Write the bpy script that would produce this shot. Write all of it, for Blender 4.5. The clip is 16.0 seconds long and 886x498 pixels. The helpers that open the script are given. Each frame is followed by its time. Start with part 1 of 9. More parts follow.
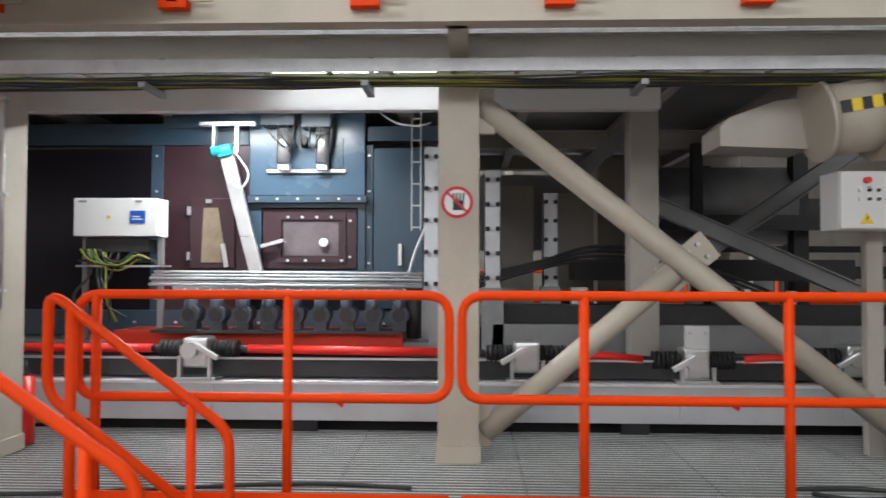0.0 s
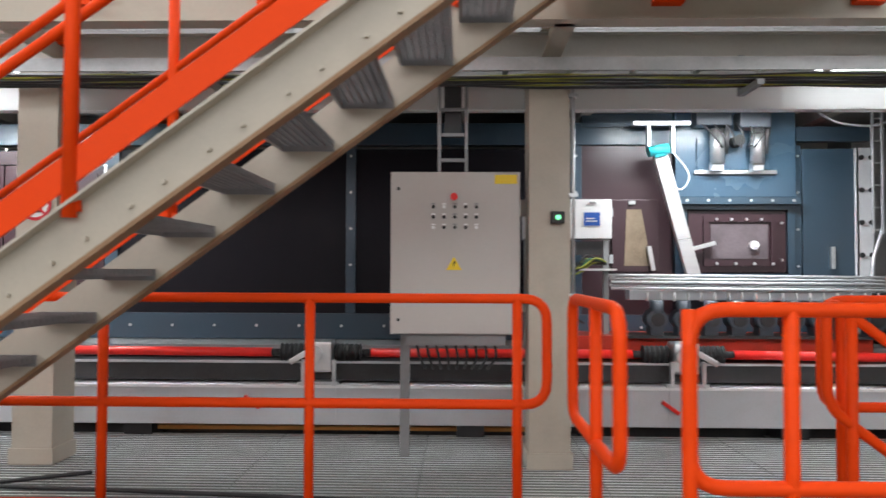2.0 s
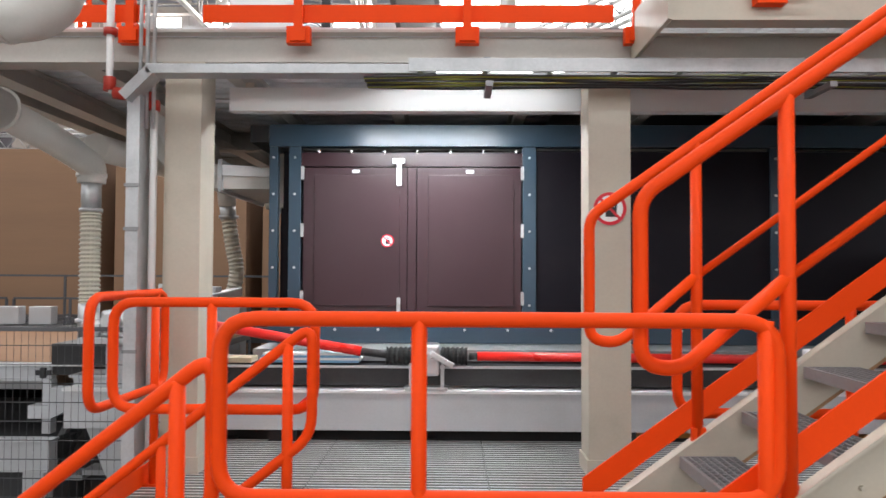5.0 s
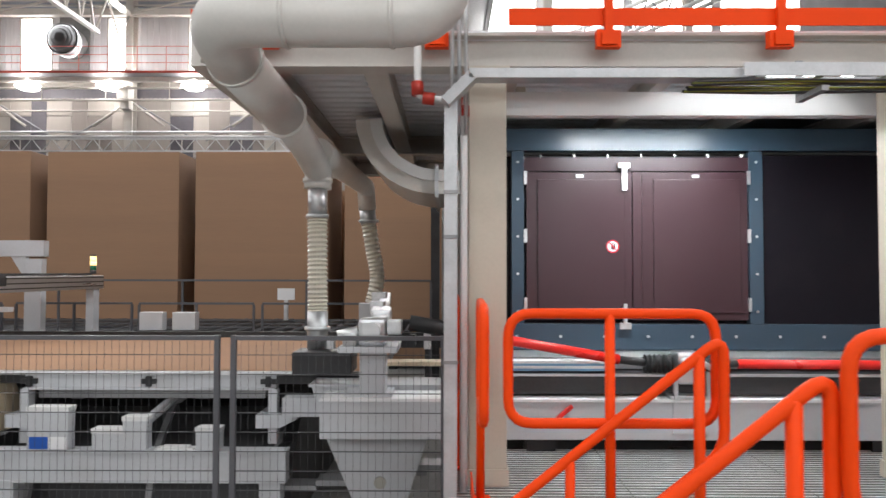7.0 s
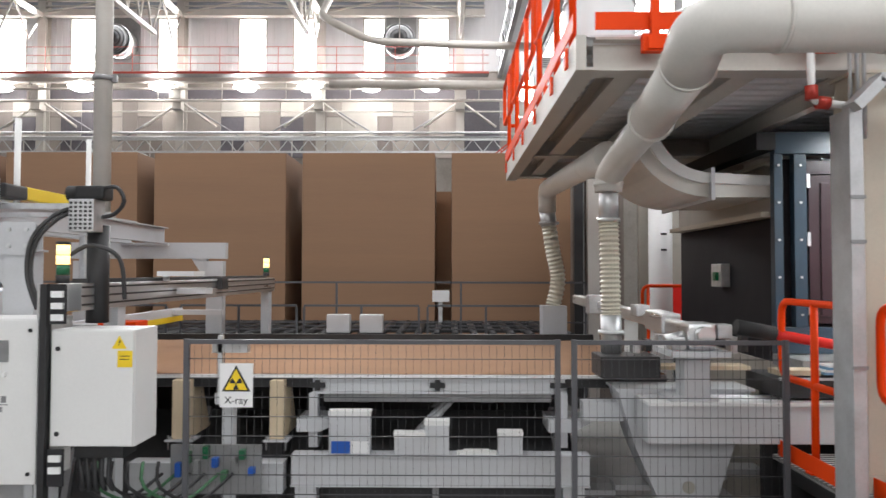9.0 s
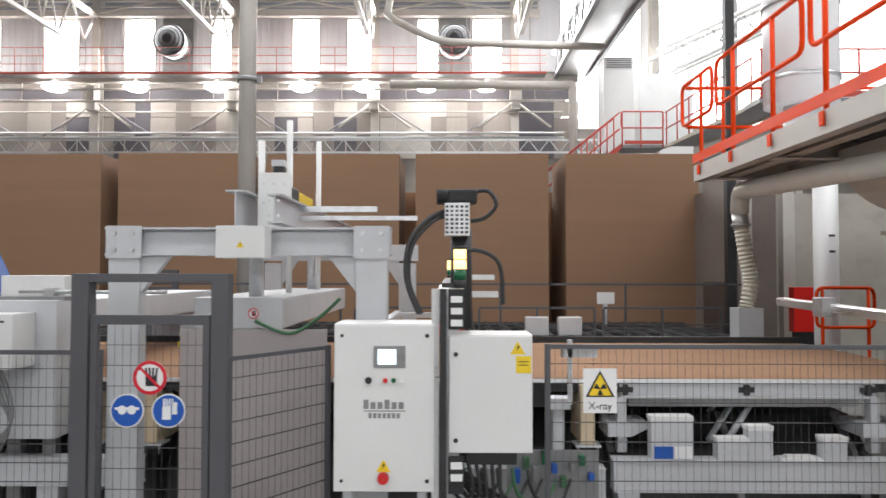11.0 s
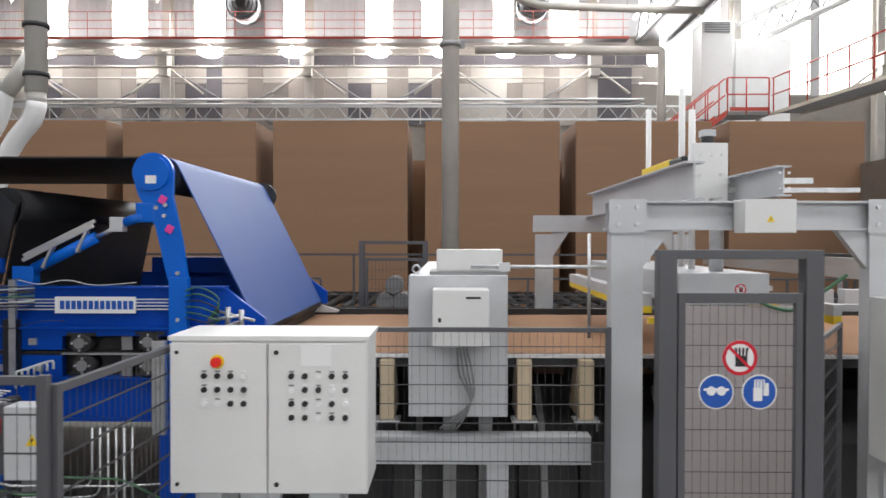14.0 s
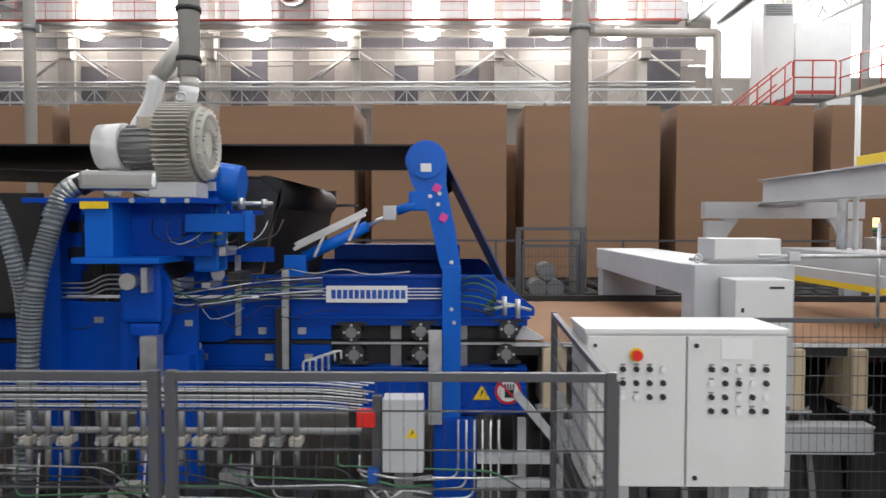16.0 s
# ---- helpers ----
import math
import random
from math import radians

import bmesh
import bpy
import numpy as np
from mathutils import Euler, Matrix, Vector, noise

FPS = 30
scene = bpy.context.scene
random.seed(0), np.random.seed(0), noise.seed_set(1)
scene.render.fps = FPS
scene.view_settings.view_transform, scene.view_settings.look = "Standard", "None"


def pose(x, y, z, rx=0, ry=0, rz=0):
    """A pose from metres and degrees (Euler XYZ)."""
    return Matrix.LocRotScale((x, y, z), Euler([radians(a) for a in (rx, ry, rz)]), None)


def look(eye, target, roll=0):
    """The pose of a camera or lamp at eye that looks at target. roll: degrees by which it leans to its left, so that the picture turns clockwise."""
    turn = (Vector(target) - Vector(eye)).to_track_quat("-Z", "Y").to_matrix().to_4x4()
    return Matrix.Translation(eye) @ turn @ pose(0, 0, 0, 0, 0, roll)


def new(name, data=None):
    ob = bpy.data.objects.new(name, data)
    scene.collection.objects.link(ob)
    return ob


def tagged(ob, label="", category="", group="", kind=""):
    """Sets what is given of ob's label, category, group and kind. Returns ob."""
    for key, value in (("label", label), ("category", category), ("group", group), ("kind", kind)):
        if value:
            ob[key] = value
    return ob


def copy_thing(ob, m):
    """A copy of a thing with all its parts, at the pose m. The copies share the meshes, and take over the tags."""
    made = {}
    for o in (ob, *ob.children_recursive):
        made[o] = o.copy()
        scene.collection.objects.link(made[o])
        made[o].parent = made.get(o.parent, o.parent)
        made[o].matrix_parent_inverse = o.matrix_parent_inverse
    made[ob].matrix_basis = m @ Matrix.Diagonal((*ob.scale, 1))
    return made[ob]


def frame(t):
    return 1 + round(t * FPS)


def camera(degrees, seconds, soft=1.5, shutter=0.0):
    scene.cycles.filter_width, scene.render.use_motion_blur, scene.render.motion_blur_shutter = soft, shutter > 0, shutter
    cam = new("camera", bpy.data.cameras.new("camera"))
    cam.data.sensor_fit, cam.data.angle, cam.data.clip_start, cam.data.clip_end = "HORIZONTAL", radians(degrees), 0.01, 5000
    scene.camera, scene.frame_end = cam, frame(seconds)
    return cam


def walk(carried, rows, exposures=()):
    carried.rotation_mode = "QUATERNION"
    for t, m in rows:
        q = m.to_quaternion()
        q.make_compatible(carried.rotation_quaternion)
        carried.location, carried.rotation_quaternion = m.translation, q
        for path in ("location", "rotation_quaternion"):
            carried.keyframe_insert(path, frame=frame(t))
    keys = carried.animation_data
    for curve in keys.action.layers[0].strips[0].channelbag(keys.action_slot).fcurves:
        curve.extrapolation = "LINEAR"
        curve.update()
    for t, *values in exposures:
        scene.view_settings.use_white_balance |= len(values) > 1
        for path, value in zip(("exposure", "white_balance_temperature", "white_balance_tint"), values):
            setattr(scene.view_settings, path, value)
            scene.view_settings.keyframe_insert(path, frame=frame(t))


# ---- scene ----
cam = camera(62.7, 16.0, shutter=0.25)
METRES, EYE, TILT, LEAN, TURN = 19.0, 1.65, 0.0, 0.0, 2.0
ROWS = [
    (0.0, 0.0, 0.0, 0.0, -0.0, 1.6, -0.18),
    (0.5, -0.0481, 0.0027, -0.0003, -0.18, 1.66, -0.21),
    (1.0, -0.0986, 0.0049, 0.0002, -0.41, 1.61, -0.22),
    (1.5, -0.1452, 0.0072, 0.0002, -0.56, 1.66, -0.18),
    (2.0, -0.1882, 0.0097, 0.0003, -0.69, 1.7, -0.21),
    (2.5, -0.2296, 0.0119, 0.0004, -0.74, 1.73, -0.19),
    (3.0, -0.2687, 0.0138, 0.0006, -0.85, 1.75, -0.2),
    (3.5, -0.2997, 0.0155, 0.0009, -0.92, 1.79, -0.28),
    (4.0, -0.3272, 0.0167, 0.0011, -1.03, 1.76, -0.34),
    (6.5, -0.4422, 0.0247, 0.0019, -1.65, 1.79, -0.09),
    (7.0, -0.4707, 0.0264, 0.0032, -1.65, 1.83, -0.1),
    (7.5, -0.5013, 0.0277, 0.0032, -1.63, 1.82, -0.09),
    (8.0, -0.5302, 0.0281, 0.0037, -1.63, 1.8, -0.06),
    (8.5, -0.5605, 0.0292, 0.0044, -1.62, 1.81, -0.07),
    (9.0, -0.5897, 0.0307, 0.0045, -1.59, 1.83, -0.1),
    (11.5, -0.7481, 0.0384, 0.0064, -1.48, 1.82, -0.07),
    (12.0, -0.7801, 0.0407, 0.0068, -1.46, 1.81, -0.07),
    (12.5, -0.8105, 0.0439, 0.0063, -1.46, 1.39, -0.1),
    (13.0, -0.8414, 0.0474, 0.0064, -1.44, 0.85, -0.14),
    (13.5, -0.8663, 0.0489, 0.007, -1.41, 0.17, -0.1),
    (14.0, -0.8907, 0.0504, 0.0083, -1.41, -0.77, -0.09),
    (14.5, -0.9174, 0.0517, 0.009, -1.4, -1.67, -0.11),
    (15.0, -0.9439, 0.0528, 0.0097, -1.38, -2.19, -0.14),
    (15.5, -0.9712, 0.054, 0.0102, -1.35, -2.16, -0.11),
    (16.0, -0.9981, 0.0555, 0.0104, -1.31, -2.11, -0.09),
]
walk(cam, [(t, pose(0, 0, EYE, TILT, LEAN, TURN) @ pose(METRES * x, METRES * y, METRES * z, 90 + pitch, roll, yaw)) for t, x, y, z, yaw, pitch, roll in ROWS],
     ((0.0, -0.06), (4.0, -0.12), (9.0, -0.14), (16.0, -0.2)))

# ---- world and lights ----
world = bpy.data.worlds.new("hall_sky")
scene.world = world
world.use_nodes = True
wn = world.node_tree.nodes
sky = wn.new("ShaderNodeTexSky")
sky.sky_type, sky.sun_disc = "NISHITA", False
sky.sun_elevation, sky.sun_rotation = radians(38), radians(200)
wn["Background"].inputs["Strength"].default_value = 0.15
world.node_tree.links.new(sky.outputs[0], wn["Background"].inputs["Color"])

sun_data = bpy.data.lights.new("sun", "SUN")
sun_data.energy, sun_data.angle, sun_data.color = 2.0, radians(0.5), (1.0, 0.95, 0.88)
sun = new("sun", sun_data)
sun.matrix_world = look((0, 60, 60), (-6, 33, 0))


def area_lamp(name, at, target, sx, sy, watts, colour=(1, 1, 1)):
    data = bpy.data.lights.new(name, "AREA")
    data.shape, data.size, data.size_y, data.energy, data.color = "RECTANGLE", sx, sy, watts, colour
    ob = new(name, data)
    ob.matrix_world = look(at, target)
    return ob


# daylight in the far wall's window band; unseen frontal fill from behind the walkway
area_lamp("far_window_light", (-20, 32.2, 12.0), (-20, 10, 2), 34, 3.0, 5200, (0.97, 0.98, 1.0))
area_lamp("near_fill_light", (-5, -13.5, 7.0), (-5, 5, 2.0), 36, 5.0, 2400, (0.94, 0.97, 1.0))
# rows of hall lights under the roof, drawn without fixtures
for lx in (-27, -15, -3):
    area_lamp("roof_area_light", (lx, 9.5, 13.6), (lx, 9.5, 0), 9.0, 3.0, 980, (0.97, 0.98, 1.0))
    area_lamp("roof_area_light", (lx, -3.0, 13.6), (lx, -3.0, 0), 9.0, 3.0, 950 if lx == -3 else 600, (0.97, 0.98, 1.0))
# added fill that brightens the distant stair and white ducts
area_lamp("roof_area_light", (-8, 23.0, 13.6), (-8, 25.5, 0), 9.0, 3.0, 1300, (0.97, 0.98, 1.0))
# added fill from the west end, whose wall has no windows
area_lamp("west_fill_light", (-60, 10, 9.0), (-20, 9, 2), 24, 4.0, 1900, (0.97, 0.98, 1.0))
# tube lamps under the gallery
TUBES = [(-1.65, 5.35, 2.895), (-7.3, 5.35, 2.895)]
for tx, ty, tz in TUBES:
    area_lamp("tube_light", (tx, ty, tz - 0.03), (tx, ty + 0.15, 0), 1.2, 0.08, 66 if tx > -4 else 80, (0.92, 0.97, 1.0))
# weak fills added behind the tray to brighten the tie beam
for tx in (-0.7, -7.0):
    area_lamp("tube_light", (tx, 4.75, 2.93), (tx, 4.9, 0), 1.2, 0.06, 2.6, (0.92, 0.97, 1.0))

# ---- materials ----
def mat(name, colour, rough=0.5, metal=0.0, vary=0.18, scale=1.2, fine=60.0, bump=0.05, dirt=0.0, dirt_colour=(0.06, 0.05, 0.04), stretch=(1, 1, 1), coat=0.0, spec=0.5):
    m = bpy.data.materials.new(name)
    m.use_nodes = True
    nt = m.node_tree
    b = nt.nodes["Principled BSDF"]
    link = nt.links.new
    co = nt.nodes.new("ShaderNodeTexCoord")
    mp = nt.nodes.new("ShaderNodeMapping")
    mp.inputs["Scale"].default_value = stretch
    link(co.outputs["Object"], mp.inputs["Vector"])

    def nz(s, detail):
        n = nt.nodes.new("ShaderNodeTexNoise")
        n.inputs["Scale"].default_value, n.inputs["Detail"].default_value = s, detail
        link(mp.outputs["Vector"], n.inputs["Vector"])
        return n

    big, small = nz(scale, 4.0), nz(fine, 3.0)
    mixn = nt.nodes.new("ShaderNodeMath")
    mixn.operation = "MULTIPLY_ADD"
    link(small.outputs["Fac"], mixn.inputs[0])
    mixn.inputs[1].default_value = 0.35
    link(big.outputs["Fac"], mixn.inputs[2])
    ramp = nt.nodes.new("ShaderNodeValToRGB")
    ramp.color_ramp.elements[0].position, ramp.color_ramp.elements[1].position = 0.42, 0.92
    lo = [max(0.0, c * (1 - vary)) for c in colour]
    hi = [min(1.0, c * (1 + vary * 0.6)) for c in colour]
    ramp.color_ramp.elements[0].color = (*lo, 1)
    ramp.color_ramp.elements[1].color = (*hi, 1)
    link(mixn.outputs[0], ramp.inputs["Fac"])
    out = ramp.outputs["Color"]
    if dirt > 0:
        dn = nz(scale * 2.7, 8.0)
        dr = nt.nodes.new("ShaderNodeMapRange")
        dr.inputs["From Min"].default_value, dr.inputs["From Max"].default_value = 0.52, 0.78
        dr.inputs["To Max"].default_value = dirt
        link(dn.outputs["Fac"], dr.inputs["Value"])
        mx = nt.nodes.new("ShaderNodeMix")
        mx.data_type = "RGBA"
        mx.inputs["B"].default_value = (*dirt_colour, 1)
        mx.inputs[7].default_value = (*dirt_colour, 1)
        link(dr.outputs["Result"], mx.inputs["Factor"])
        link(out, mx.inputs[6])
        out = mx.outputs[2]
    link(out, b.inputs["Base Color"])
    rr = nt.nodes.new("ShaderNodeMapRange")
    rr.inputs["To Min"].default_value, rr.inputs["To Max"].default_value = max(0.02, rough - 0.1), min(1.0, rough + 0.12)
    link(big.outputs["Fac"], rr.inputs["Value"])
    link(rr.outputs["Result"], b.inputs["Roughness"])
    b.inputs["Metallic"].default_value = metal
    b.inputs["Coat Weight"].default_value = coat
    b.inputs["Specular IOR Level"].default_value = spec
    if bump > 0:
        bp = nt.nodes.new("ShaderNodeBump")
        bp.inputs["Strength"].default_value, bp.inputs["Distance"].default_value = bump, 0.004
        link(mixn.outputs[0], bp.inputs["Height"])
        link(bp.outputs["Normal"], b.inputs["Normal"])
    return m


def glow(name, colour, strength):
    m = bpy.data.materials.new(name)
    m.use_nodes = True
    b = m.node_tree.nodes["Principled BSDF"]
    b.inputs["Base Color"].default_value = (*colour, 1)
    b.inputs["Emission Color"].default_value = (*colour, 1)
    b.inputs["Emission Strength"].default_value = strength
    return m


BEIGE = mat("beige_steel_paint", (0.50, 0.45, 0.37), 0.45, vary=0.1, dirt=0.25, dirt_colour=(0.25, 0.21, 0.16))
BEIGE_D = mat("grey_beige_paint", (0.42, 0.39, 0.34), 0.5, vary=0.12, dirt=0.3, dirt_colour=(0.18, 0.15, 0.12))
ORANGE = mat("orange_rail_paint", (0.85, 0.062, 0.003), 0.5, spec=0.15, vary=0.08, fine=120, bump=0.06, dirt=0.12, dirt_colour=(0.35, 0.06, 0.02))
GALV = mat("galvanised_steel", (0.62, 0.63, 0.64), 0.38, 0.85, vary=0.2, scale=14, fine=90)
ALU = mat("brushed_aluminium", (0.78, 0.79, 0.8), 0.3, 0.9, vary=0.1, fine=200, stretch=(1, 1, 12))
# darker grating steel, for the shaded sides of the bars
GRATE_SHADE = mat("dusty_shaded_grating_steel", (0.28, 0.29, 0.285), 0.55, 0.3, vary=0.2, scale=2, fine=60, dirt=0.3)
GRATE = mat("grating_steel", (0.62, 0.64, 0.65), 0.4, 0.4, vary=0.14, scale=1.5, fine=80, dirt=0.15)
TEAL = mat("blue_grey_housing_paint", (0.032, 0.058, 0.085), 0.32, vary=0.15, dirt=0.15)
TEAL_L = mat("blue_grey_hood_paint", (0.042, 0.08, 0.12), 0.24, vary=0.12, dirt=0.1)
PLUM = mat("plum_panel_paint", (0.036, 0.015, 0.02), 0.34, vary=0.15, dirt=0.1)
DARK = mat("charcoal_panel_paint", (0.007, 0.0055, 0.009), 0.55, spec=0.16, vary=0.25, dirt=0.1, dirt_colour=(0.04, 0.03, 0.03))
WHITE = mat("white_enamel", (0.74, 0.74, 0.73), 0.33, vary=0.06, dirt=0.12, dirt_colour=(0.5, 0.48, 0.44))
OFFW = mat("grey_white_machine_paint", (0.55, 0.56, 0.58), 0.4, vary=0.12, dirt=0.25, dirt_colour=(0.35, 0.33, 0.3))
RED = mat("red_shaft_paint", (0.8, 0.025, 0.018), 0.3, vary=0.12)
TANK = mat("red_tank_paint", (0.68, 0.04, 0.015), 0.35, vary=0.2, dirt=0.2)
RED_D = mat("dark_red_panel", (0.45, 0.03, 0.015), 0.4, vary=0.2)
BLACK = mat("black_rubber", (0.014, 0.014, 0.015), 0.6, vary=0.3, fine=120)
BLACKBELT = mat("black_belt_rubber", (0.012, 0.012, 0.014), 0.55, vary=0.3, scale=0.8, fine=40, dirt=0.2, dirt_colour=(0.06, 0.05, 0.045))
BLUE = mat("machine_blue_paint", (0.001, 0.062, 0.42), 0.38, spec=0.2, vary=0.15, dirt=0.15, dirt_colour=(0.01, 0.03, 0.12))
BLUE_L = mat("bright_blue_paint", (0.002, 0.125, 0.6), 0.32, spec=0.3, vary=0.12, dirt=0.12, dirt_colour=(0.02, 0.06, 0.2))
BELT = mat("blue_belt", (0.035, 0.09, 0.3), 0.5, spec=0.3, vary=0.1, scale=0.7, bump=0.02)
MDF = mat("fibreboard", (0.27, 0.155, 0.09), 0.75, vary=0.09, scale=0.45, fine=7.0, bump=0.03, stretch=(0.5, 0.5, 9.0))
MATF = mat("raw_fibre_mat", (0.32, 0.175, 0.095), 0.95, vary=0.14, scale=1.4, fine=140, bump=0.25)
WOOD = mat("timber_post", (0.64, 0.52, 0.36), 0.7, vary=0.2, scale=3, fine=30, stretch=(1, 1, 0.12))
FENCE = mat("graphite_fence_paint", (0.09, 0.09, 0.1), 0.42, vary=0.12)
WIRE = mat("fence_wire", (0.065, 0.065, 0.07), 0.5, 0.2, vary=0.15)
CONC = mat("concrete_floor", (0.25, 0.25, 0.24), 0.5, vary=0.25, scale=0.5, fine=20, dirt=0.35, dirt_colour=(0.14, 0.13, 0.12))
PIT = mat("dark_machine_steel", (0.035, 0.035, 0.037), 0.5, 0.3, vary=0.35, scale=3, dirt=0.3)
MIDG = mat("mid_grey_steel", (0.28, 0.28, 0.285), 0.42, 0.25, vary=0.18, scale=2, dirt=0.25)
DUCT = mat("pale_duct_paint", (0.66, 0.64, 0.6), 0.4, vary=0.1, dirt=0.2, dirt_colour=(0.4, 0.36, 0.3))
HOSE = mat("clear_spiral_hose", (0.58, 0.55, 0.46), 0.3, vary=0.15, scale=5)
HOSE_G = mat("grey_corrugated_hose", (0.16, 0.18, 0.2), 0.4, vary=0.2, scale=5)
YELLOW = mat("yellow_marking", (0.85, 0.6, 0.02), 0.45, vary=0.06)
CABLE_Y = mat("yellow_green_cable", (0.3, 0.32, 0.03), 0.45, vary=0.3, scale=8)
CABLE_K = mat("dark_cable", (0.03, 0.03, 0.032), 0.5, vary=0.3)
CABLE_W = mat("pale_cable", (0.62, 0.64, 0.66), 0.4, vary=0.2, scale=6)
CABLE_G = mat("green_cable", (0.05, 0.15, 0.07), 0.45, vary=0.2)
SIGN_W = mat("sign_white", (0.82, 0.82, 0.82), 0.4, vary=0.03, bump=0)
SIGN_R = mat("sign_red", (0.62, 0.01, 0.03), 0.4, vary=0.05, bump=0)
SIGN_B = mat("sign_blue", (0.01, 0.09, 0.42), 0.4, vary=0.05, bump=0)
INK = mat("print_black", (0.015, 0.015, 0.018), 0.5, vary=0.1, bump=0)
PINK = mat("pink_plug", (0.75, 0.06, 0.35), 0.4)
TEALK = mat("turquoise_motor_paint", (0.02, 0.35, 0.38), 0.35)
MOTOR = mat("grey_blue_motor_paint", (0.05, 0.062, 0.08), 0.4, vary=0.2)
WALLB = mat("hall_wall_backing", (0.3, 0.275, 0.25), 0.6, vary=0.25, scale=0.4, fine=9, dirt=0.3)
PART_B = mat("brown_grey_partition_paint", (0.2, 0.165, 0.145), 0.5, vary=0.15, scale=1.5, dirt=0.2)
PART_D = mat("dark_brown_partition_paint", (0.07, 0.052, 0.045), 0.5, vary=0.15, scale=1.5, dirt=0.2)
RUST = mat("brown_primer_edge", (0.3, 0.17, 0.085), 0.6, vary=0.2)
WALLP = mat("hall_wall_panel", (0.43, 0.385, 0.35), 0.6, vary=0.12, scale=0.5, fine=12, stretch=(3, 3, 0.2), dirt=0.2, dirt_colour=(0.35, 0.3, 0.26))
WALLU = mat("upper_wall_sheet", (0.62, 0.62, 0.64), 0.55, vary=0.12, scale=0.5, fine=12, stretch=(3, 3, 0.2), dirt=0.2, dirt_colour=(0.42, 0.4, 0.38))
WALLD = mat("dark_wall_band", (0.13, 0.12, 0.135), 0.6, vary=0.25, scale=0.8, fine=9)
WALLT = mat("tan_wall_panel", (0.27, 0.235, 0.215), 0.6, vary=0.15, scale=0.6, fine=12, stretch=(3, 3, 0.2))
ROOFB = mat("blue_grey_roof_sheet", (0.3, 0.32, 0.36), 0.6, vary=0.15, scale=0.5)
ROOFP = mat("roof_sheet", (0.42, 0.42, 0.42), 0.6, vary=0.15, scale=0.5)
STEEL_W = mat("pale_structural_paint", (0.53, 0.5, 0.46), 0.5, vary=0.12, dirt=0.25, dirt_colour=(0.35, 0.31, 0.27))
RAIL_R = mat("red_walkway_paint", (0.5, 0.06, 0.04), 0.45, vary=0.1)
LAMPG = glow("lamp_glow", (1.0, 0.98, 0.96), 22.0)
GALV_T = mat("dull_tray_sheet", (0.5, 0.51, 0.52), 0.45, 0.45, vary=0.2, scale=6)
TRAPEZ = mat("pale_trapezoid_sheet", (0.7, 0.71, 0.73), 0.4, 0.15, vary=0.1, scale=3, dirt=0.15, dirt_colour=(0.4, 0.38, 0.35))
GALV_L = mat("bright_galvanised_sheet", (0.7, 0.71, 0.72), 0.35, 0.45, vary=0.15, scale=10)
HAZE = mat("hazy_plum_glass", (0.13, 0.105, 0.115), 0.16, vary=0.35, scale=4)
TANG = mat("tan_glass", (0.22, 0.17, 0.12), 0.2, vary=0.3, scale=5)
TUBEG = glow("tube_glow", (0.95, 0.98, 1.0), 9.0)
AMBER = glow("amber_beacon_glow", (1.0, 0.72, 0.3), 2.2)
GREENL = mat("green_beacon_lens", (0.01, 0.12, 0.05), 0.25)
SCREEN = glow("screen_glow", (0.75, 0.88, 0.95), 1.0)
LED_G = glow("green_lamp_glow", (0.2, 1.0, 0.45), 2.0)
SKYGLOW = glow("bright_window_pane", (1.0, 0.99, 0.98), 6.0)
PLATE = mat("orange_brown_underside", (0.5, 0.22, 0.05), 0.6)
PANELG = mat("pinkish_grey_panel", (0.42, 0.375, 0.37), 0.45, vary=0.12, dirt=0.2, dirt_colour=(0.25, 0.22, 0.2))
CAST = mat("cast_warm_grey", (0.52, 0.5, 0.45), 0.45, vary=0.12, dirt=0.25)
CYANP = mat("light_blue_foil", (0.2, 0.42, 0.62), 0.4)


# ---- mesh helpers ----
def add_box(bm, x0, x1, y0, y1, z0, z1, m=None, bev=0.0):
    """A box between two corners; bev chamfers its edges."""
    xs, ys, zs = sorted((x0, x1)), sorted((y0, y1)), sorted((z0, z1))
    v = [bm.verts.new((x, y, z)) for x in xs for y in ys for z in zs]
    if m is not None:
        for q in v:
            q.co = m @ q.co
    fs = [bm.faces.new([v[i] for i in f]) for f in ((0, 1, 3, 2), (4, 6, 7, 5), (0, 4, 5, 1), (2, 3, 7, 6), (0, 2, 6, 4), (1, 5, 7, 3))]
    if bev > 0:
        es = list({e for f in fs for e in f.edges})
        bmesh.ops.bevel(bm, geom=es, offset=bev, segments=2, affect="EDGES", profile=0.6)


def frame_of(d):
    d = Vector(d).normalized()
    up = Vector((0, 0, 1)) if abs(d.z) < 0.9 else Vector((1, 0, 0))
    a = d.cross(up).normalized()
    return d, a, d.cross(a).normalized()


def add_cyl(bm, p0, p1, r0, r1=None, n=14, caps=True):
    r1 = r0 if r1 is None else r1
    p0, p1 = Vector(p0), Vector(p1)
    d, a, b = frame_of(p1 - p0)
    rings = []
    for p, r in ((p0, r0), (p1, r1)):
        rings.append([bm.verts.new(p + r * (math.cos(2 * math.pi * i / n) * a + math.sin(2 * math.pi * i / n) * b)) for i in range(n)])
    for i in range(n):
        f = bm.faces.new((rings[0][i], rings[0][(i + 1) % n], rings[1][(i + 1) % n], rings[1][i]))
        f.smooth = True
    if caps:
        bm.faces.new(rings[0][::-1])
        bm.faces.new(rings[1])


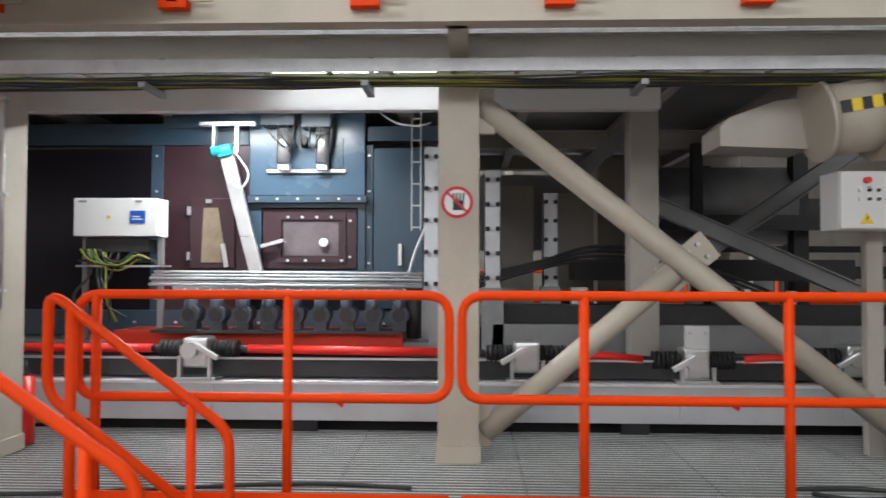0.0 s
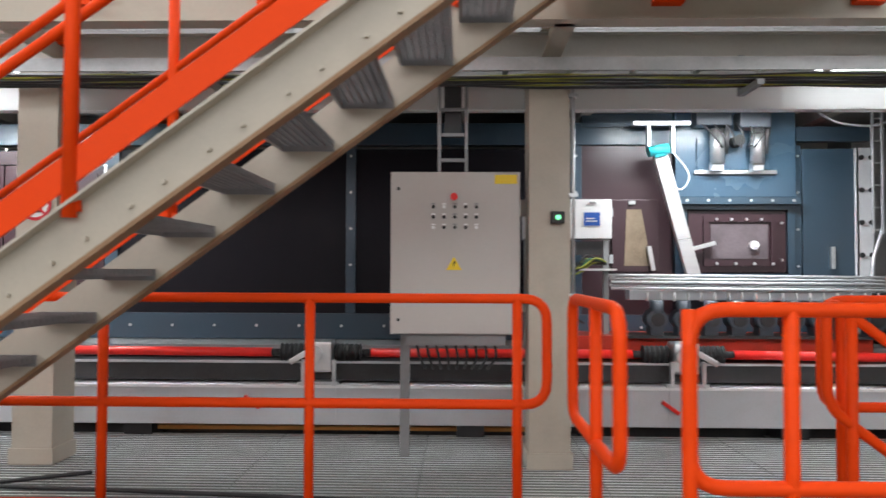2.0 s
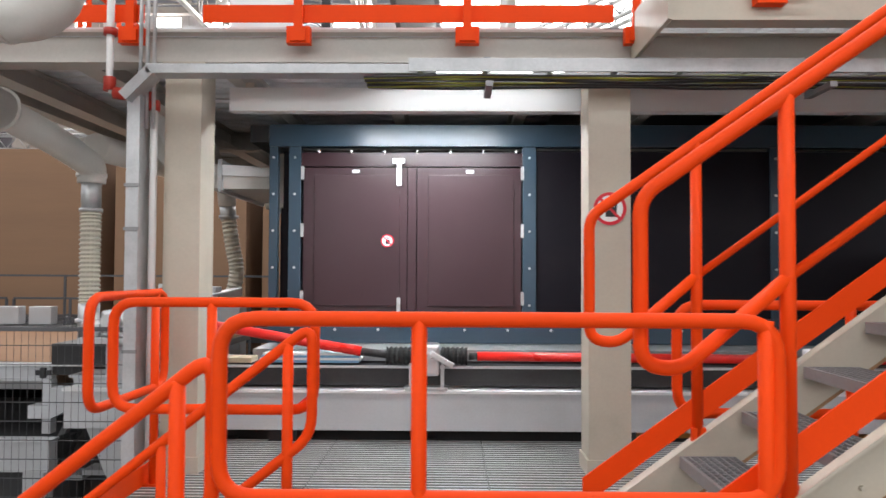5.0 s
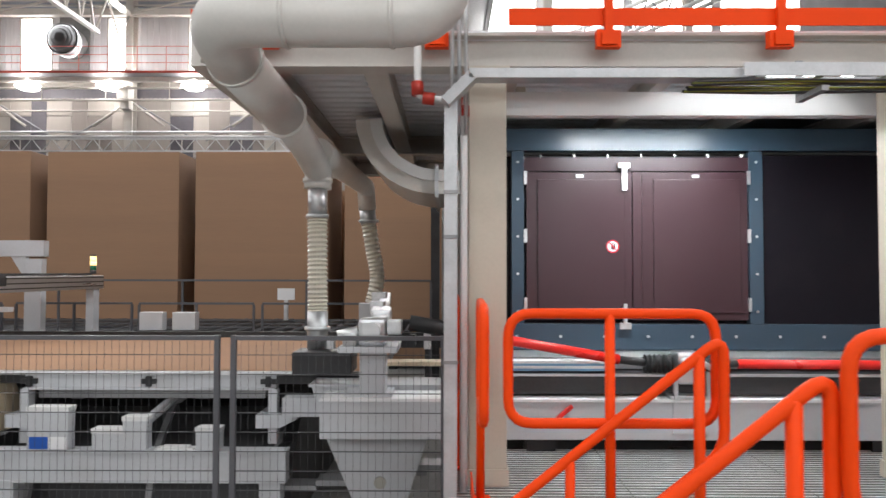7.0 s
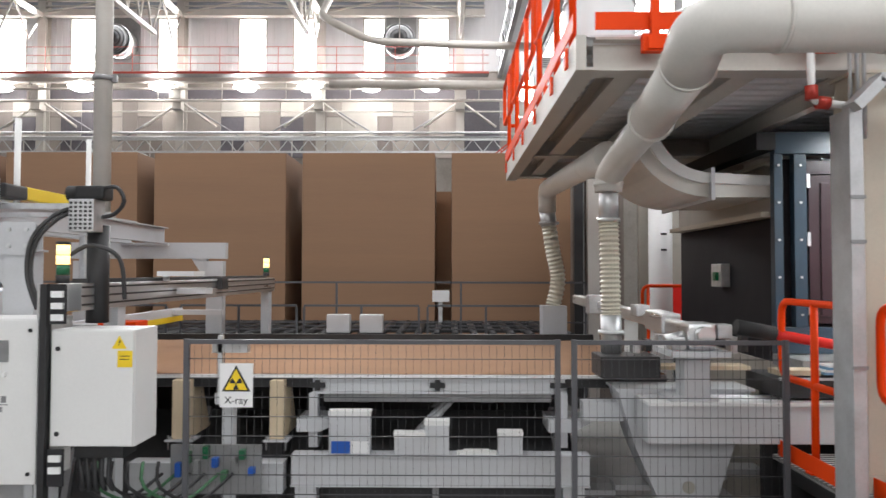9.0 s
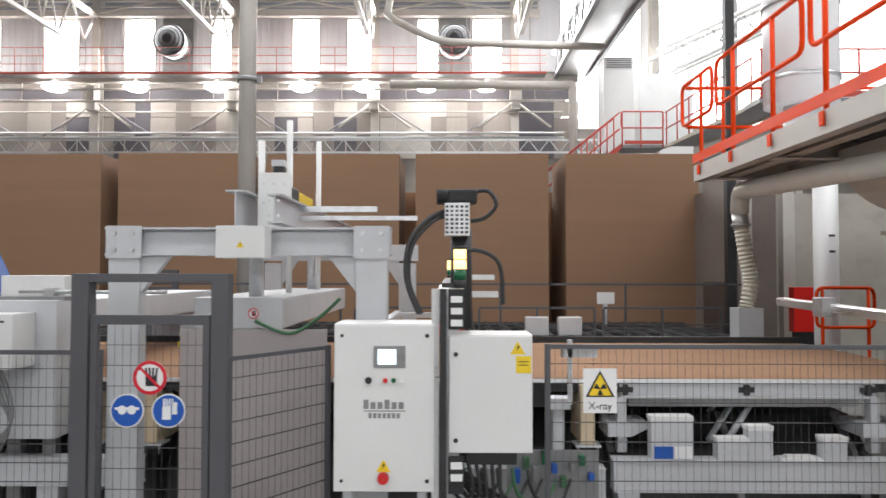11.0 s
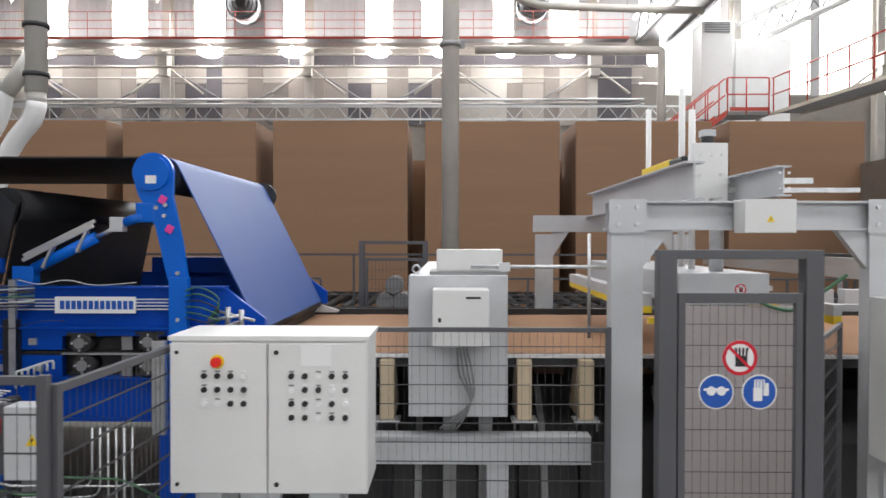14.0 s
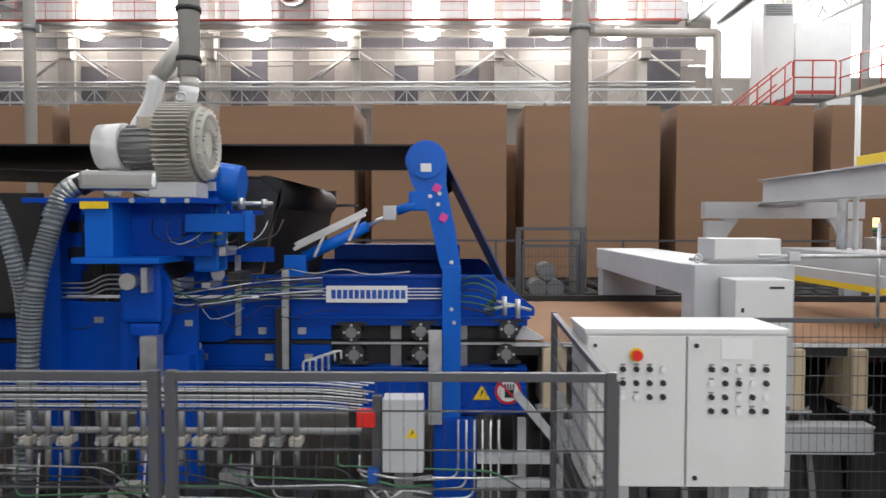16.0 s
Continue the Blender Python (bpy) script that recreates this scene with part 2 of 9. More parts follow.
def rounded(pts, r, seg=5, closed=False):
    """A polyline whose corners are turned into arcs."""
    pts = [Vector(p) for p in pts]
    n, out = len(pts), []
    for i, p in enumerate(pts):
        if not closed and i in (0, n - 1):
            out.append(p)
            continue
        a, b = pts[i - 1] - p, pts[(i + 1) % n] - p
        k = min(r, a.length * 0.48, b.length * 0.48)
        s, e = p + a.normalized() * k, p + b.normalized() * k
        for j in range(seg + 1):
            t = j / seg
            out.append(s * (1 - t) ** 2 + p * 2 * t * (1 - t) + e * t * t)
    return out


def add_tube(bm, pts, r, n=10, closed=False, ripple=0.0):
    """A round tube along a polyline; ripple alternates its radius, as on a corrugated hose."""
    pts = [Vector(p) for p in pts]
    m = len(pts)
    d0 = pts[1] - pts[0] if not closed else pts[1] - pts[-1]
    _, a, _ = frame_of(d0)
    rings = []
    for i, p in enumerate(pts):
        if closed:
            d = (pts[(i + 1) % m] - pts[i - 1]).normalized()
        else:
            d = (pts[min(i + 1, m - 1)] - pts[max(i - 1, 0)]).normalized()
        a = (a - d * a.dot(d)).normalized()
        b = d.cross(a)
        rr = r * (1 + (ripple if i % 2 else -ripple))
        rings.append([bm.verts.new(p + rr * (math.cos(2 * math.pi * k / n) * a + math.sin(2 * math.pi * k / n) * b)) for k in range(n)])
    for i in range(m if closed else m - 1):
        q0, q1 = rings[i], rings[(i + 1) % m]
        off = 0
        if closed and i == m - 1:
            off = min(range(n), key=lambda s: (q0[0].co - q1[s].co).length)
        for k in range(n):
            f = bm.faces.new((q0[k], q0[(k + 1) % n], q1[(k + 1 + off) % n], q1[(k + off) % n]))
            f.smooth = ripple == 0
    if not closed:
        bm.faces.new(rings[0][::-1])
        bm.faces.new(rings[-1])


def add_prism(bm, poly, y0, y1, axis="y"):
    """A flat outline (x, z) pulled from y0 to y1; axis x: the outline is (y, z)."""
    if axis == "y":
        g0, g1 = [(x, y0, z) for x, z in poly], [(x, y1, z) for x, z in poly]
    elif axis == "x":
        g0, g1 = [(y0, x, z) for x, z in poly], [(y1, x, z) for x, z in poly]
    else:
        g0, g1 = [(x, z, y0) for x, z in poly], [(x, z, y1) for x, z in poly]
    a, b = [bm.verts.new(p) for p in g0], [bm.verts.new(p) for p in g1]
    n = len(poly)
    for i in range(n):
        bm.faces.new((a[i], a[(i + 1) % n], b[(i + 1) % n], b[i]))
    bm.faces.new(a[::-1])
    bm.faces.new(b)


def add_ibeam(bm, p0, p1, h, w, t=0.014, up=(0, 0, 1)):
    """An I section from p0 to p1, h high (along up) and w wide; the line runs through its centre."""
    p0, p1, up = Vector(p0), Vector(p1), Vector(up)
    d = (p1 - p0).normalized()
    s = d.cross(up).normalized()
    u = s.cross(d).normalized()
    m = Matrix((s, d, u)).transposed().to_4x4()
    m.translation = p0
    L = (p1 - p0).length
    k = t * 0.4
    poly = [(-w / 2, -h / 2), (w / 2, -h / 2), (w / 2, -h / 2 + t), (k, -h / 2 + t), (k, h / 2 - t), (w / 2, h / 2 - t), (w / 2, h / 2), (-w / 2, h / 2), (-w / 2, h / 2 - t), (-k, h / 2 - t), (-k, -h / 2 + t), (-w / 2, -h / 2 + t)]
    a = [bm.verts.new(m @ Vector((x, 0, z))) for x, z in poly]
    b = [bm.verts.new(m @ Vector((x, L, z))) for x, z in poly]
    for i in range(12):
        bm.faces.new((a[i], a[(i + 1) % 12], b[(i + 1) % 12], b[i]))
    bm.faces.new(a[::-1])
    bm.faces.new(b)


def add_ring(bm, x, z, r1, r0, y0, y1, n=36):
    """A flat ring that faces -y."""
    q = []
    for r, y in ((r1, y0), (r0, y0), (r0, y1), (r1, y1)):
        q.append([bm.verts.new((x + r * math.cos(2 * math.pi * i / n), y, z + r * math.sin(2 * math.pi * i / n))) for i in range(n)])
    for s in range(4):
        for i in range(n):
            bm.faces.new((q[s][i], q[s][(i + 1) % n], q[(s + 1) % 4][(i + 1) % n], q[(s + 1) % 4][i]))


def thing(name, label, category, at=(0, 0, 0), group="", kind=""):
    ob = new(name)
    ob.location = at
    ob.empty_display_size = 0.1
    return tagged(ob, label, category, group, kind)


def part(name, bm, material, parent=None, label=""):
    """Links a bmesh, built in world coordinates, as one mesh object under parent."""
    me = bpy.data.meshes.new(name)
    bmesh.ops.recalc_face_normals(bm, faces=bm.faces)
    bm.to_mesh(me)
    bm.free()
    me.materials.append(material)
    ob = new(name, me)
    if parent is not None:
        ob.parent = parent
        at = parent.location if parent.parent is None else Vector((0, 0, 0))
        ob.matrix_parent_inverse = Matrix.Translation(-at)
    return tagged(ob, label)


def solo(name, bm, material, label, category="", group="", kind=""):
    return tagged(part(name, bm, material), label, category, group, kind)


def B():
    return bmesh.new()


def boxes(name, material, parent, *lims, bev=0.0, label=""):
    """One part out of one or more boxes (x0, x1, y0, y1, z0, z1)."""
    bm = B()
    for q in lims:
        add_box(bm, *q, bev=bev)
    return part(name, bm, material, parent, label)


def cyls(name, material, parent, *rods, n=14, label=""):
    bm = B()
    for p0, p1, r in rods:
        add_cyl(bm, p0, p1, r, n=n)
    return part(name, bm, material, parent, label)


def tube(name, material, parent, pts, r, bend=0.05, n=10, closed=False, label=""):
    bm = B()
    add_tube(bm, rounded(pts, bend, closed=closed) if bend else pts, r, n, closed)
    return part(name, bm, material, parent, label)


def hose_pts(pts, step):
    """Evenly spaced points along a smooth line through pts."""
    pts = [Vector(p) for p in pts]
    out = []
    for i in range(len(pts) - 1):
        p0, p1, p2, p3 = pts[max(i - 1, 0)], pts[i], pts[i + 1], pts[min(i + 2, len(pts) - 1)]
        k = max(2, int((p2 - p1).length / step))
        for j in range(k):
            t = j / k
            out.append(0.5 * ((2 * p1) + (p2 - p0) * t + (2 * p0 - 5 * p1 + 4 * p2 - p3) * t * t + (3 * p1 - p0 - 3 * p2 + p3) * t ** 3))
    out.append(pts[-1])
    return out


def disc_pts(cx, cz, r, n=28, a0=0.0):
    return [(cx + r * math.cos(a0 + 2 * math.pi * i / n), cz + r * math.sin(a0 + 2 * math.pi * i / n)) for i in range(n)]


def text_part(name, words, material, parent, x, y, z, size, depth=0.001):
    """Flat lettering that faces -y, its middle at x, z."""
    cu = bpy.data.curves.new(name, "FONT")
    cu.body, cu.size, cu.align_x, cu.align_y, cu.extrude = words, size, "CENTER", "CENTER", depth
    tmp = bpy.data.objects.new(name, cu)
    scene.collection.objects.link(tmp)
    me = bpy.data.meshes.new_from_object(tmp.evaluated_get(bpy.context.evaluated_depsgraph_get()))
    bpy.data.objects.remove(tmp)
    me.transform(pose(x, y, z, 90, 0, 0))
    bm = B()
    bm.from_mesh(me)
    return part(name, bm, material, parent)


def each(build, name, material, parent, *pieces, **how):
    """Alike pieces as parts of their own."""
    for piece in pieces:
        build(name, material, parent, piece, **how)


# ---- hall ----
FLOOR, DECK = -0.35, 0.47
WALL_Y, X_L, X_R, Y_N, ROOF = 33.0, -62.0, 26.0, -14.0, 16.0
bm = B()
add_box(bm, X_L, X_R, Y_N, WALL_Y, FLOOR - 0.2, FLOOR)
solo("floor", bm, CONC, "worn grey concrete factory floor", "floor", kind="structure")
bm = B()
add_box(bm, X_L, X_R, Y_N - 0.3, WALL_Y + 0.3, ROOF, ROOF + 0.2)
for k in range(60):
    add_box(bm, X_L + 1.45 * k, X_L + 1.45 * k + 0.5, Y_N, WALL_Y, ROOF - 0.06, ROOF)
solo("ceiling", bm, ROOFP, "ribbed grey sheet-metal hall roof", "ceiling", kind="structure")


def windows_in(x0, x1, wins):
    """The stretches of a wall between the openings wins."""
    out, x = [], x0
    for a, b in wins:
        if a > x:
            out.append((x, a))
        x = b
    if x < x1:
        out.append((x, x1))
    return out


# far wall with its window band
WINS = [(-50.5, -48.8), (-46.6, -45.0), (-43.0, -41.6), (-39.5, -37.9), (-35.8, -34.1), (-32.2, -30.5), (-28.5, -27.0), (-24.5, -23.1), (-20.8, -19.5), (-18.3, -17.1), (-15.1, -14.1), (-12.6, -11.2)]
TALL = [(-8.6, -4.9), (-4.6, -0.9), (-0.6, 3.1), (3.4, 7.1)]
wall = thing("wall_north", "pale beige profiled sheet wall with a high window band", "wall", (0, WALL_Y, 0), kind="structure")
bm = B()
XM = -9.6
add_box(bm, X_L, XM, WALL_Y, WALL_Y + 0.3, FLOOR, 10.4)
add_box(bm, XM, X_R, WALL_Y, WALL_Y + 0.3, FLOOR, 8.2)
part("wall_sheet", bm, WALLB, wall)
bm = B()
add_box(bm, X_L, XM, WALL_Y, WALL_Y + 0.3, 10.4, 10.75)
add_box(bm, X_L, XM, WALL_Y, WALL_Y + 0.3, 13.35, ROOF)
for a, b in windows_in(X_L, XM, WINS):
    add_box(bm, a, b, WALL_Y, WALL_Y + 0.3, 10.75, 13.35)
add_box(bm, XM, X_R, WALL_Y, WALL_Y + 0.3, 15.4, ROOF)
for a, b in windows_in(XM, X_R, TALL):
    add_box(bm, a, b, WALL_Y, WALL_Y + 0.3, 8.2, 15.4)
part("window_band", bm, WALLU, wall, "pale grey profiled sheet between the windows")
# upright ribs of the profiled sheet round the windows
bm = B()
for k in range(150):
    x = -50 + 0.27 * k
    if x < XM and not any(a - 0.1 < x < b + 0.1 for a, b in WINS):
        add_box(bm, x, x + 0.06, WALL_Y - 0.03, WALL_Y, 10.5, 13.4)
tagged(part("sheet_ribs", bm, WALLU, wall), kind="stuff")
boxes("eaves_sheet", ROOFB, wall, (X_L, XM, WALL_Y - 0.06, WALL_Y - 0.002, 13.48, ROOF), label="blue-grey sheet above the eaves beam")
boxes("eaves_beam", STEEL_W, wall, (X_L, XM, 32.2, 32.5, 13.17, 13.46))
for z in (13.62, 13.86):
    boxes("eaves_purlin", STEEL_W, wall, (X_L, XM, 32.3, 32.42, z, z + 0.05))
# recess shade painted as dark band, pale band, upright panels below the crane girder
boxes("shadow_band", WALLD, wall, (-58, -8.2, WALL_Y - 0.04, WALL_Y, 9.57, 10.05), label="dark grey-violet band painted for a shadowed recess")
bm = B()
for k in range(240):
    add_box(bm, -58 + 0.21 * k, -58 + 0.21 * k + 0.11, WALL_Y - 0.07, WALL_Y - 0.03, 9.5, 9.6)
tagged(part("band_teeth", bm, WALLP, wall), kind="stuff")
pl = random.Random(4)
x = -56.0
while x < -8.6:
    w = pl.choice((0.7, 0.95, 1.05, 1.15, 1.6))
    top = 9.5 if pl.random() < 0.45 else 8.75
    m = pl.choice((WALLP, WALLP, STEEL_W, WALLT, WALLD))
    boxes("cladding_panel", m, wall, (x + 0.01, x + w, WALL_Y - 0.05 - 0.04 * pl.random(), WALL_Y, 6.9, top))
    if top < 9:
        boxes("upper_panel", WALLP if pl.random() < 0.7 else STEEL_W, wall, (x + 0.01, x + w, WALL_Y - 0.06, WALL_Y, 8.8, 9.5))
        if m is WALLD or pl.random() < 0.3:
            boxes("panel_transom", STEEL_W, wall, (x + 0.01, x + w, WALL_Y - 0.12, WALL_Y - 0.09, 7.9, 7.98))
            boxes("panel_mullion", STEEL_W, wall, (x + w * 0.5, x + w * 0.5 + 0.05, WALL_Y - 0.12, WALL_Y - 0.09, 6.95, 7.9))
    x += w
for k in range(7):
    xa = -10.7 - 6.25 * k
    tube("wind_brace", MIDG, wall, [(xa - 0.3, 32.6, 9.2), (xa - 2.9, 32.7, 7.6)], 0.038, bend=0, n=6)
    tube("wind_brace", MIDG, wall, [(xa - 5.9, 32.6, 9.2), (xa - 3.3, 32.7, 7.6)], 0.038, bend=0, n=6)
    tube("eaves_brace", STEEL_W, wall, [(xa - 0.2, 32.2, 13.3), (xa - 3.1, 32.0, 13.8)], 0.045, bend=0, n=6)
    tube("eaves_brace", STEEL_W, wall, [(xa - 6.0, 32.2, 13.3), (xa - 3.1, 32.0, 13.8)], 0.045, bend=0, n=6)
for a, b, wz0, wz1 in [(*q, 10.75, 13.35) for q in WINS] + [(*q, 8.2, 15.4) for q in TALL]:
    w = thing("window_1", "overexposed daylight window in the hall wall", "window", (a, WALL_Y, wz0), "hall windows", "structure")
    boxes("pane", SKYGLOW, w, (a, b, WALL_Y + 0.16, WALL_Y + 0.17, wz0, wz1))
    boxes("window_frame", STEEL_W, w, (a, b, WALL_Y - 0.03, WALL_Y + 0.1, wz0, wz0 + 0.08), (a, b, WALL_Y - 0.03, WALL_Y + 0.1, wz1 - 0.08, wz1),
          (a, a + 0.05, WALL_Y - 0.03, WALL_Y + 0.1, wz0 + 0.08, wz1 - 0.08), (b - 0.05, b, WALL_Y - 0.03, WALL_Y + 0.1, wz0 + 0.08, wz1 - 0.08))
for nm, lim in (("wall_south", (X_L, X_R, Y_N - 0.3, Y_N, FLOOR, ROOF)), ("wall_west", (X_L - 0.3, X_L, Y_N, WALL_Y, FLOOR, ROOF)), ("wall_east", (X_R, X_R + 0.3, Y_N, WALL_Y, FLOOR, ROOF))):
    bm = B()
    add_box(bm, *lim)
    solo(nm, bm, WALLP, "pale beige sheet wall closing the hall", "wall", kind="structure")

# wall columns, brackets, horizontal runs
for k in range(9):
    x = -10.7 - 6.25 * k if k < 7 else -4.45 + 6.25 * (k - 7)
    c = thing("wall_column", "pale painted steel wall column with a bracket", "column", (x, 32.6, FLOOR), "wall columns")
    bm = B()
    add_ibeam(bm, (x, 32.55, FLOOR), (x, 32.55, ROOF), 0.5, 0.34, 0.03, up=(0, 1, 0))
    part("shaft", bm, STEEL_W, c)
    bm = B()
    add_tube(bm, [(x - 1.6, 32.4, 8.2), (x - 0.1, 32.4, 9.3)], 0.06, 6)
    add_tube(bm, [(x + 1.6, 32.4, 8.2), (x + 0.1, 32.4, 9.3)], 0.06, 6)
    part("knee_brace", bm, STEEL_W, c)
    boxes("corbel", STEEL_W, c, (x - 0.25, x + 0.25, 31.7, 32.3, 9.3, 9.9), (x - 0.2, x + 0.2, 31.9, 32.3, 8.9, 9.3))
for y, z, r, m, lab in ((31.62, 9.72, 0.05, STEEL_W, "long pale pipe along the hall wall"), (31.62, 9.2, 0.055, STEEL_W, "pale pipe below the crane girder"),
                    (31.9, 7.85, 0.05, GALV, "grey conduit along the wall"), (31.9, 7.65, 0.05, GALV, "grey conduit along the wall"), (32.2, 8.85, 0.035, STEEL_W, "pale conduit along the wall")):
    bm = B()
    add_cyl(bm, (-61, y, z), (-8.6, y, z), r, n=8)
    solo("wall_pipe", bm, m, lab, "pipe", "pipes along the wall")
cg = thing("crane_girder", "pale beige crane girder with hanger rods along the wall", "girder", (-34, 31.9, 10.05))
boxes("web", STEEL_W, cg, (-61, -8.0, 31.7, 31.76, 10.07, 10.45))
boxes("flange", STEEL_W, cg, (-61, -8.0, 31.55, 31.9, 10.45, 10.49))
boxes("flange", STEEL_W, cg, (-61, -8.0, 31.58, 31.9, 10.03, 10.07))
for k in range(18):
    cyls("hanger_rod", STEEL_W, cg, ((-57.5 + 2.8 * k, 31.62, 9.2), (-57.5 + 2.8 * k, 31.62, 10.05), 0.022), n=6)
lg = thing("lattice_girder", "grey lattice girder along the hall wall", "girder", (-34, 31.9, 7.0))
for z in (7.0, 7.55):
    boxes("chord", GALV, lg, (-61, -7, 31.86, 31.94, z - 0.04, z + 0.04))
for k in range(60):
    x = -61 + 0.9 * k
    tube("web_bar", GALV, lg, [(x, 31.9, 7.0), (x + 0.45, 31.9, 7.55), (x + 0.9, 31.9, 7.0)], 0.028, bend=0, n=5)
for x in (-55, -45, -35, -25, -15, -8):
    boxes("wall_bracket", GALV, lg, (x, x + 0.12, 31.9, 33.0, 6.95, 7.03))


# red maintenance walkway under the windows
ww = thing("wall_walkway", "red railed maintenance walkway under the hall windows", "walkway", (-30, 31.5, 10.2))
boxes("deck", MIDG, ww, (-61, -9.5, 30.93, 31.54, 10.2, 10.26))
boxes("edge_strip", RAIL_R, ww, (-61, -9.5, 30.9, 30.93, 10.2, 10.29))
for z in (10.65, 11.0, 11.36):
    cyls("rail", RAIL_R, ww, ((-61, 30.95, z), (-9.5, 30.95, z), 0.014), n=6)
for k in range(42):
    x = -61 + 1.25 * k
    each(cyls, "post", RAIL_R, ww, ((x, 30.95, 10.26), (x, 30.95, 11.36), 0.014), n=6)

# lamps and fans on the far wall
lamp0 = thing("high_bay_lamp", "glowing high-bay lamp under the crane girder", "lamp", (0, 0, 0), "high-bay lamps")
cyls("ballast_box", STEEL_W, lamp0, ((0, 0, 0.12), (0, 0, 0.34), 0.13), n=12)
bm = B()
add_cyl(bm, (0, 0, -0.2), (0, 0, -0.06), 0.34, 0.56, n=20)
add_cyl(bm, (0, 0, -0.06), (0, 0, 0.12), 0.56, 0.3, n=20)
part("diffuser", bm, LAMPG, lamp0, "glowing bowl-shaped diffuser")
cyls("stem", STEEL_W, lamp0, ((0, 0, 0.34), (0, 0, 0.6), 0.03), n=6)
LX = [-49.4, -45.7, -42.1, -38.3, -34.5, -30.85, -27.3, -23.75, -20.05, -17.28, -14.6, -12.0]
lamp0.location = (LX[0], 31.68, 9.87)
for x in LX[1:]:
    copy_thing(lamp0, pose(x, 31.68, 9.87))
for k, x in enumerate((-13.4, -26.0, -38.5)):
    f = thing("exhaust_fan", "round galvanised exhaust fan in the window band", "fan", (x, 32.5, 12.0), "exhaust fans")
    bm = B()
    add_cyl(bm, (x, 31.95, 12.0), (x, 32.9, 12.0), 0.72, 0.66, n=28)
    part("casing", bm, MIDG, f)
    bm = B()
    add_tube(bm, [(x + 0.69 * math.cos(a * math.pi / 14), 31.94, 12.0 + 0.69 * math.sin(a * math.pi / 14)) for a in range(28)], 0.04, 6, closed=True)
    part("rim", bm, MIDG, f)
    bm = B()
    rad = [(0.64, 31.94), (0.6, 31.82), (0.5, 31.72), (0.34, 31.65), (0.16, 31.62)]
    for (ra, ya), (rb, yb) in zip(rad, rad[1:]):
        add_cyl(bm, (x, yb, 12.0), (x, ya, 12.0), rb, ra, n=28)
    part("dished_cover", bm, PIT, f, "polished dished metal cover")
    boxes("backing_panel", MIDG, f, (x - 0.65, x + 0.72, 32.9, 32.98, 10.8, 13.3))

# roof trusses
for k in range(7):
    x = -10.7 - 6.25 * k
    tr = thing("roof_truss", "pale lattice roof truss with diagonal webs", "truss", (x, 10, 11.4), "roof trusses")
    boxes("top_chord", STEEL_W, tr, (x - 0.1, x + 0.1, 8.0, 32.5, 13.1, 13.3))
    boxes("bottom_chord", STEEL_W, tr, (x - 0.09, x + 0.09, 8.0, 29.4, 11.38, 11.54))
    for j in range(19):
        y = 8.2 + 1.1 * j
        tube("web_bar", STEEL_W, tr, [(x, y, 11.46), (x, y + 0.55, 13.2), (x, y + 1.1, 11.46)], 0.05, bend=0, n=6)
    tube("end_web", STEEL_W, tr, [(x, 29.2, 11.46), (x, 30.2, 13.2), (x, 31.3, 11.85), (x, 32.3, 13.2)], 0.05, bend=0, n=6)
for nm, pts, r in (("roof_duct", [(-16.0, 30, 13.4), (-15.9, 26.5, 11.1), (-14.0, 26.3, 10.1), (-8.0, 26.3, 9.9)], 0.14),):
    bm = B()
    add_tube(bm, rounded(pts, 0.6), r, 10)
    rp = thing(nm, "pale bent suction pipe hung under the roof", "pipe", (-14, 26.3, 10))
    part("pipe", bm, STEEL_W, rp)
    for x in (-13.0, -10.7):
        cyls("hanger_rod", STEEL_W, rp, ((x, 26.3, 10.05), (x, 26.3, ROOF), 0.02), n=6)
# cable bridge high up, running towards the far wall
br = thing("cable_bridge", "grey steel cable bridge under the roof", "bridge", (-8.5, 22, 11))
for x in (-9.0, -7.6):
    boxes("chord", MIDG, br, (x - 0.08, x + 0.08, 10.0, 32, 10.2, 10.36), (x - 0.08, x + 0.08, 10.0, 32, 11.3, 11.44))
    bm = B()
    for j in range(14):
        add_tube(bm, [(x, 10 + 1.55 * j, 10.3), (x, 10.78 + 1.55 * j, 11.36), (x, 11.55 + 1.55 * j, 10.3)], 0.04, 6)
    part("web_bars", bm, MIDG, br)
boxes("tray_floor", GALV, br, (-8.95, -7.65, 10.0, 32, 10.36, 10.42))

# free-standing poles
for x, y, r in ((-16.95, 12.14, 0.14), (-25.77, 12.1, 0.09)):
    p = thing("round_pole", "pale round steel pole with a clamp ring", "pole", (x, y, FLOOR), "tall poles")
    cyls("shaft", STEEL_W, p, ((x, y, FLOOR), (x, y, 13.1), r), n=20)
    cyls("clamp_ring", MIDG, p, ((x, y, 4.9), (x, y, 4.98), r + 0.03), n=20)
    boxes("clamp_lug", MIDG, p, (x + r, x + r + 0.09, y - 0.03, y + 0.03, 4.88, 5.0))
    boxes("base_plate", MIDG, p, (x - 0.25, x + 0.25, y - 0.25, y + 0.25, FLOOR, FLOOR + 0.02))

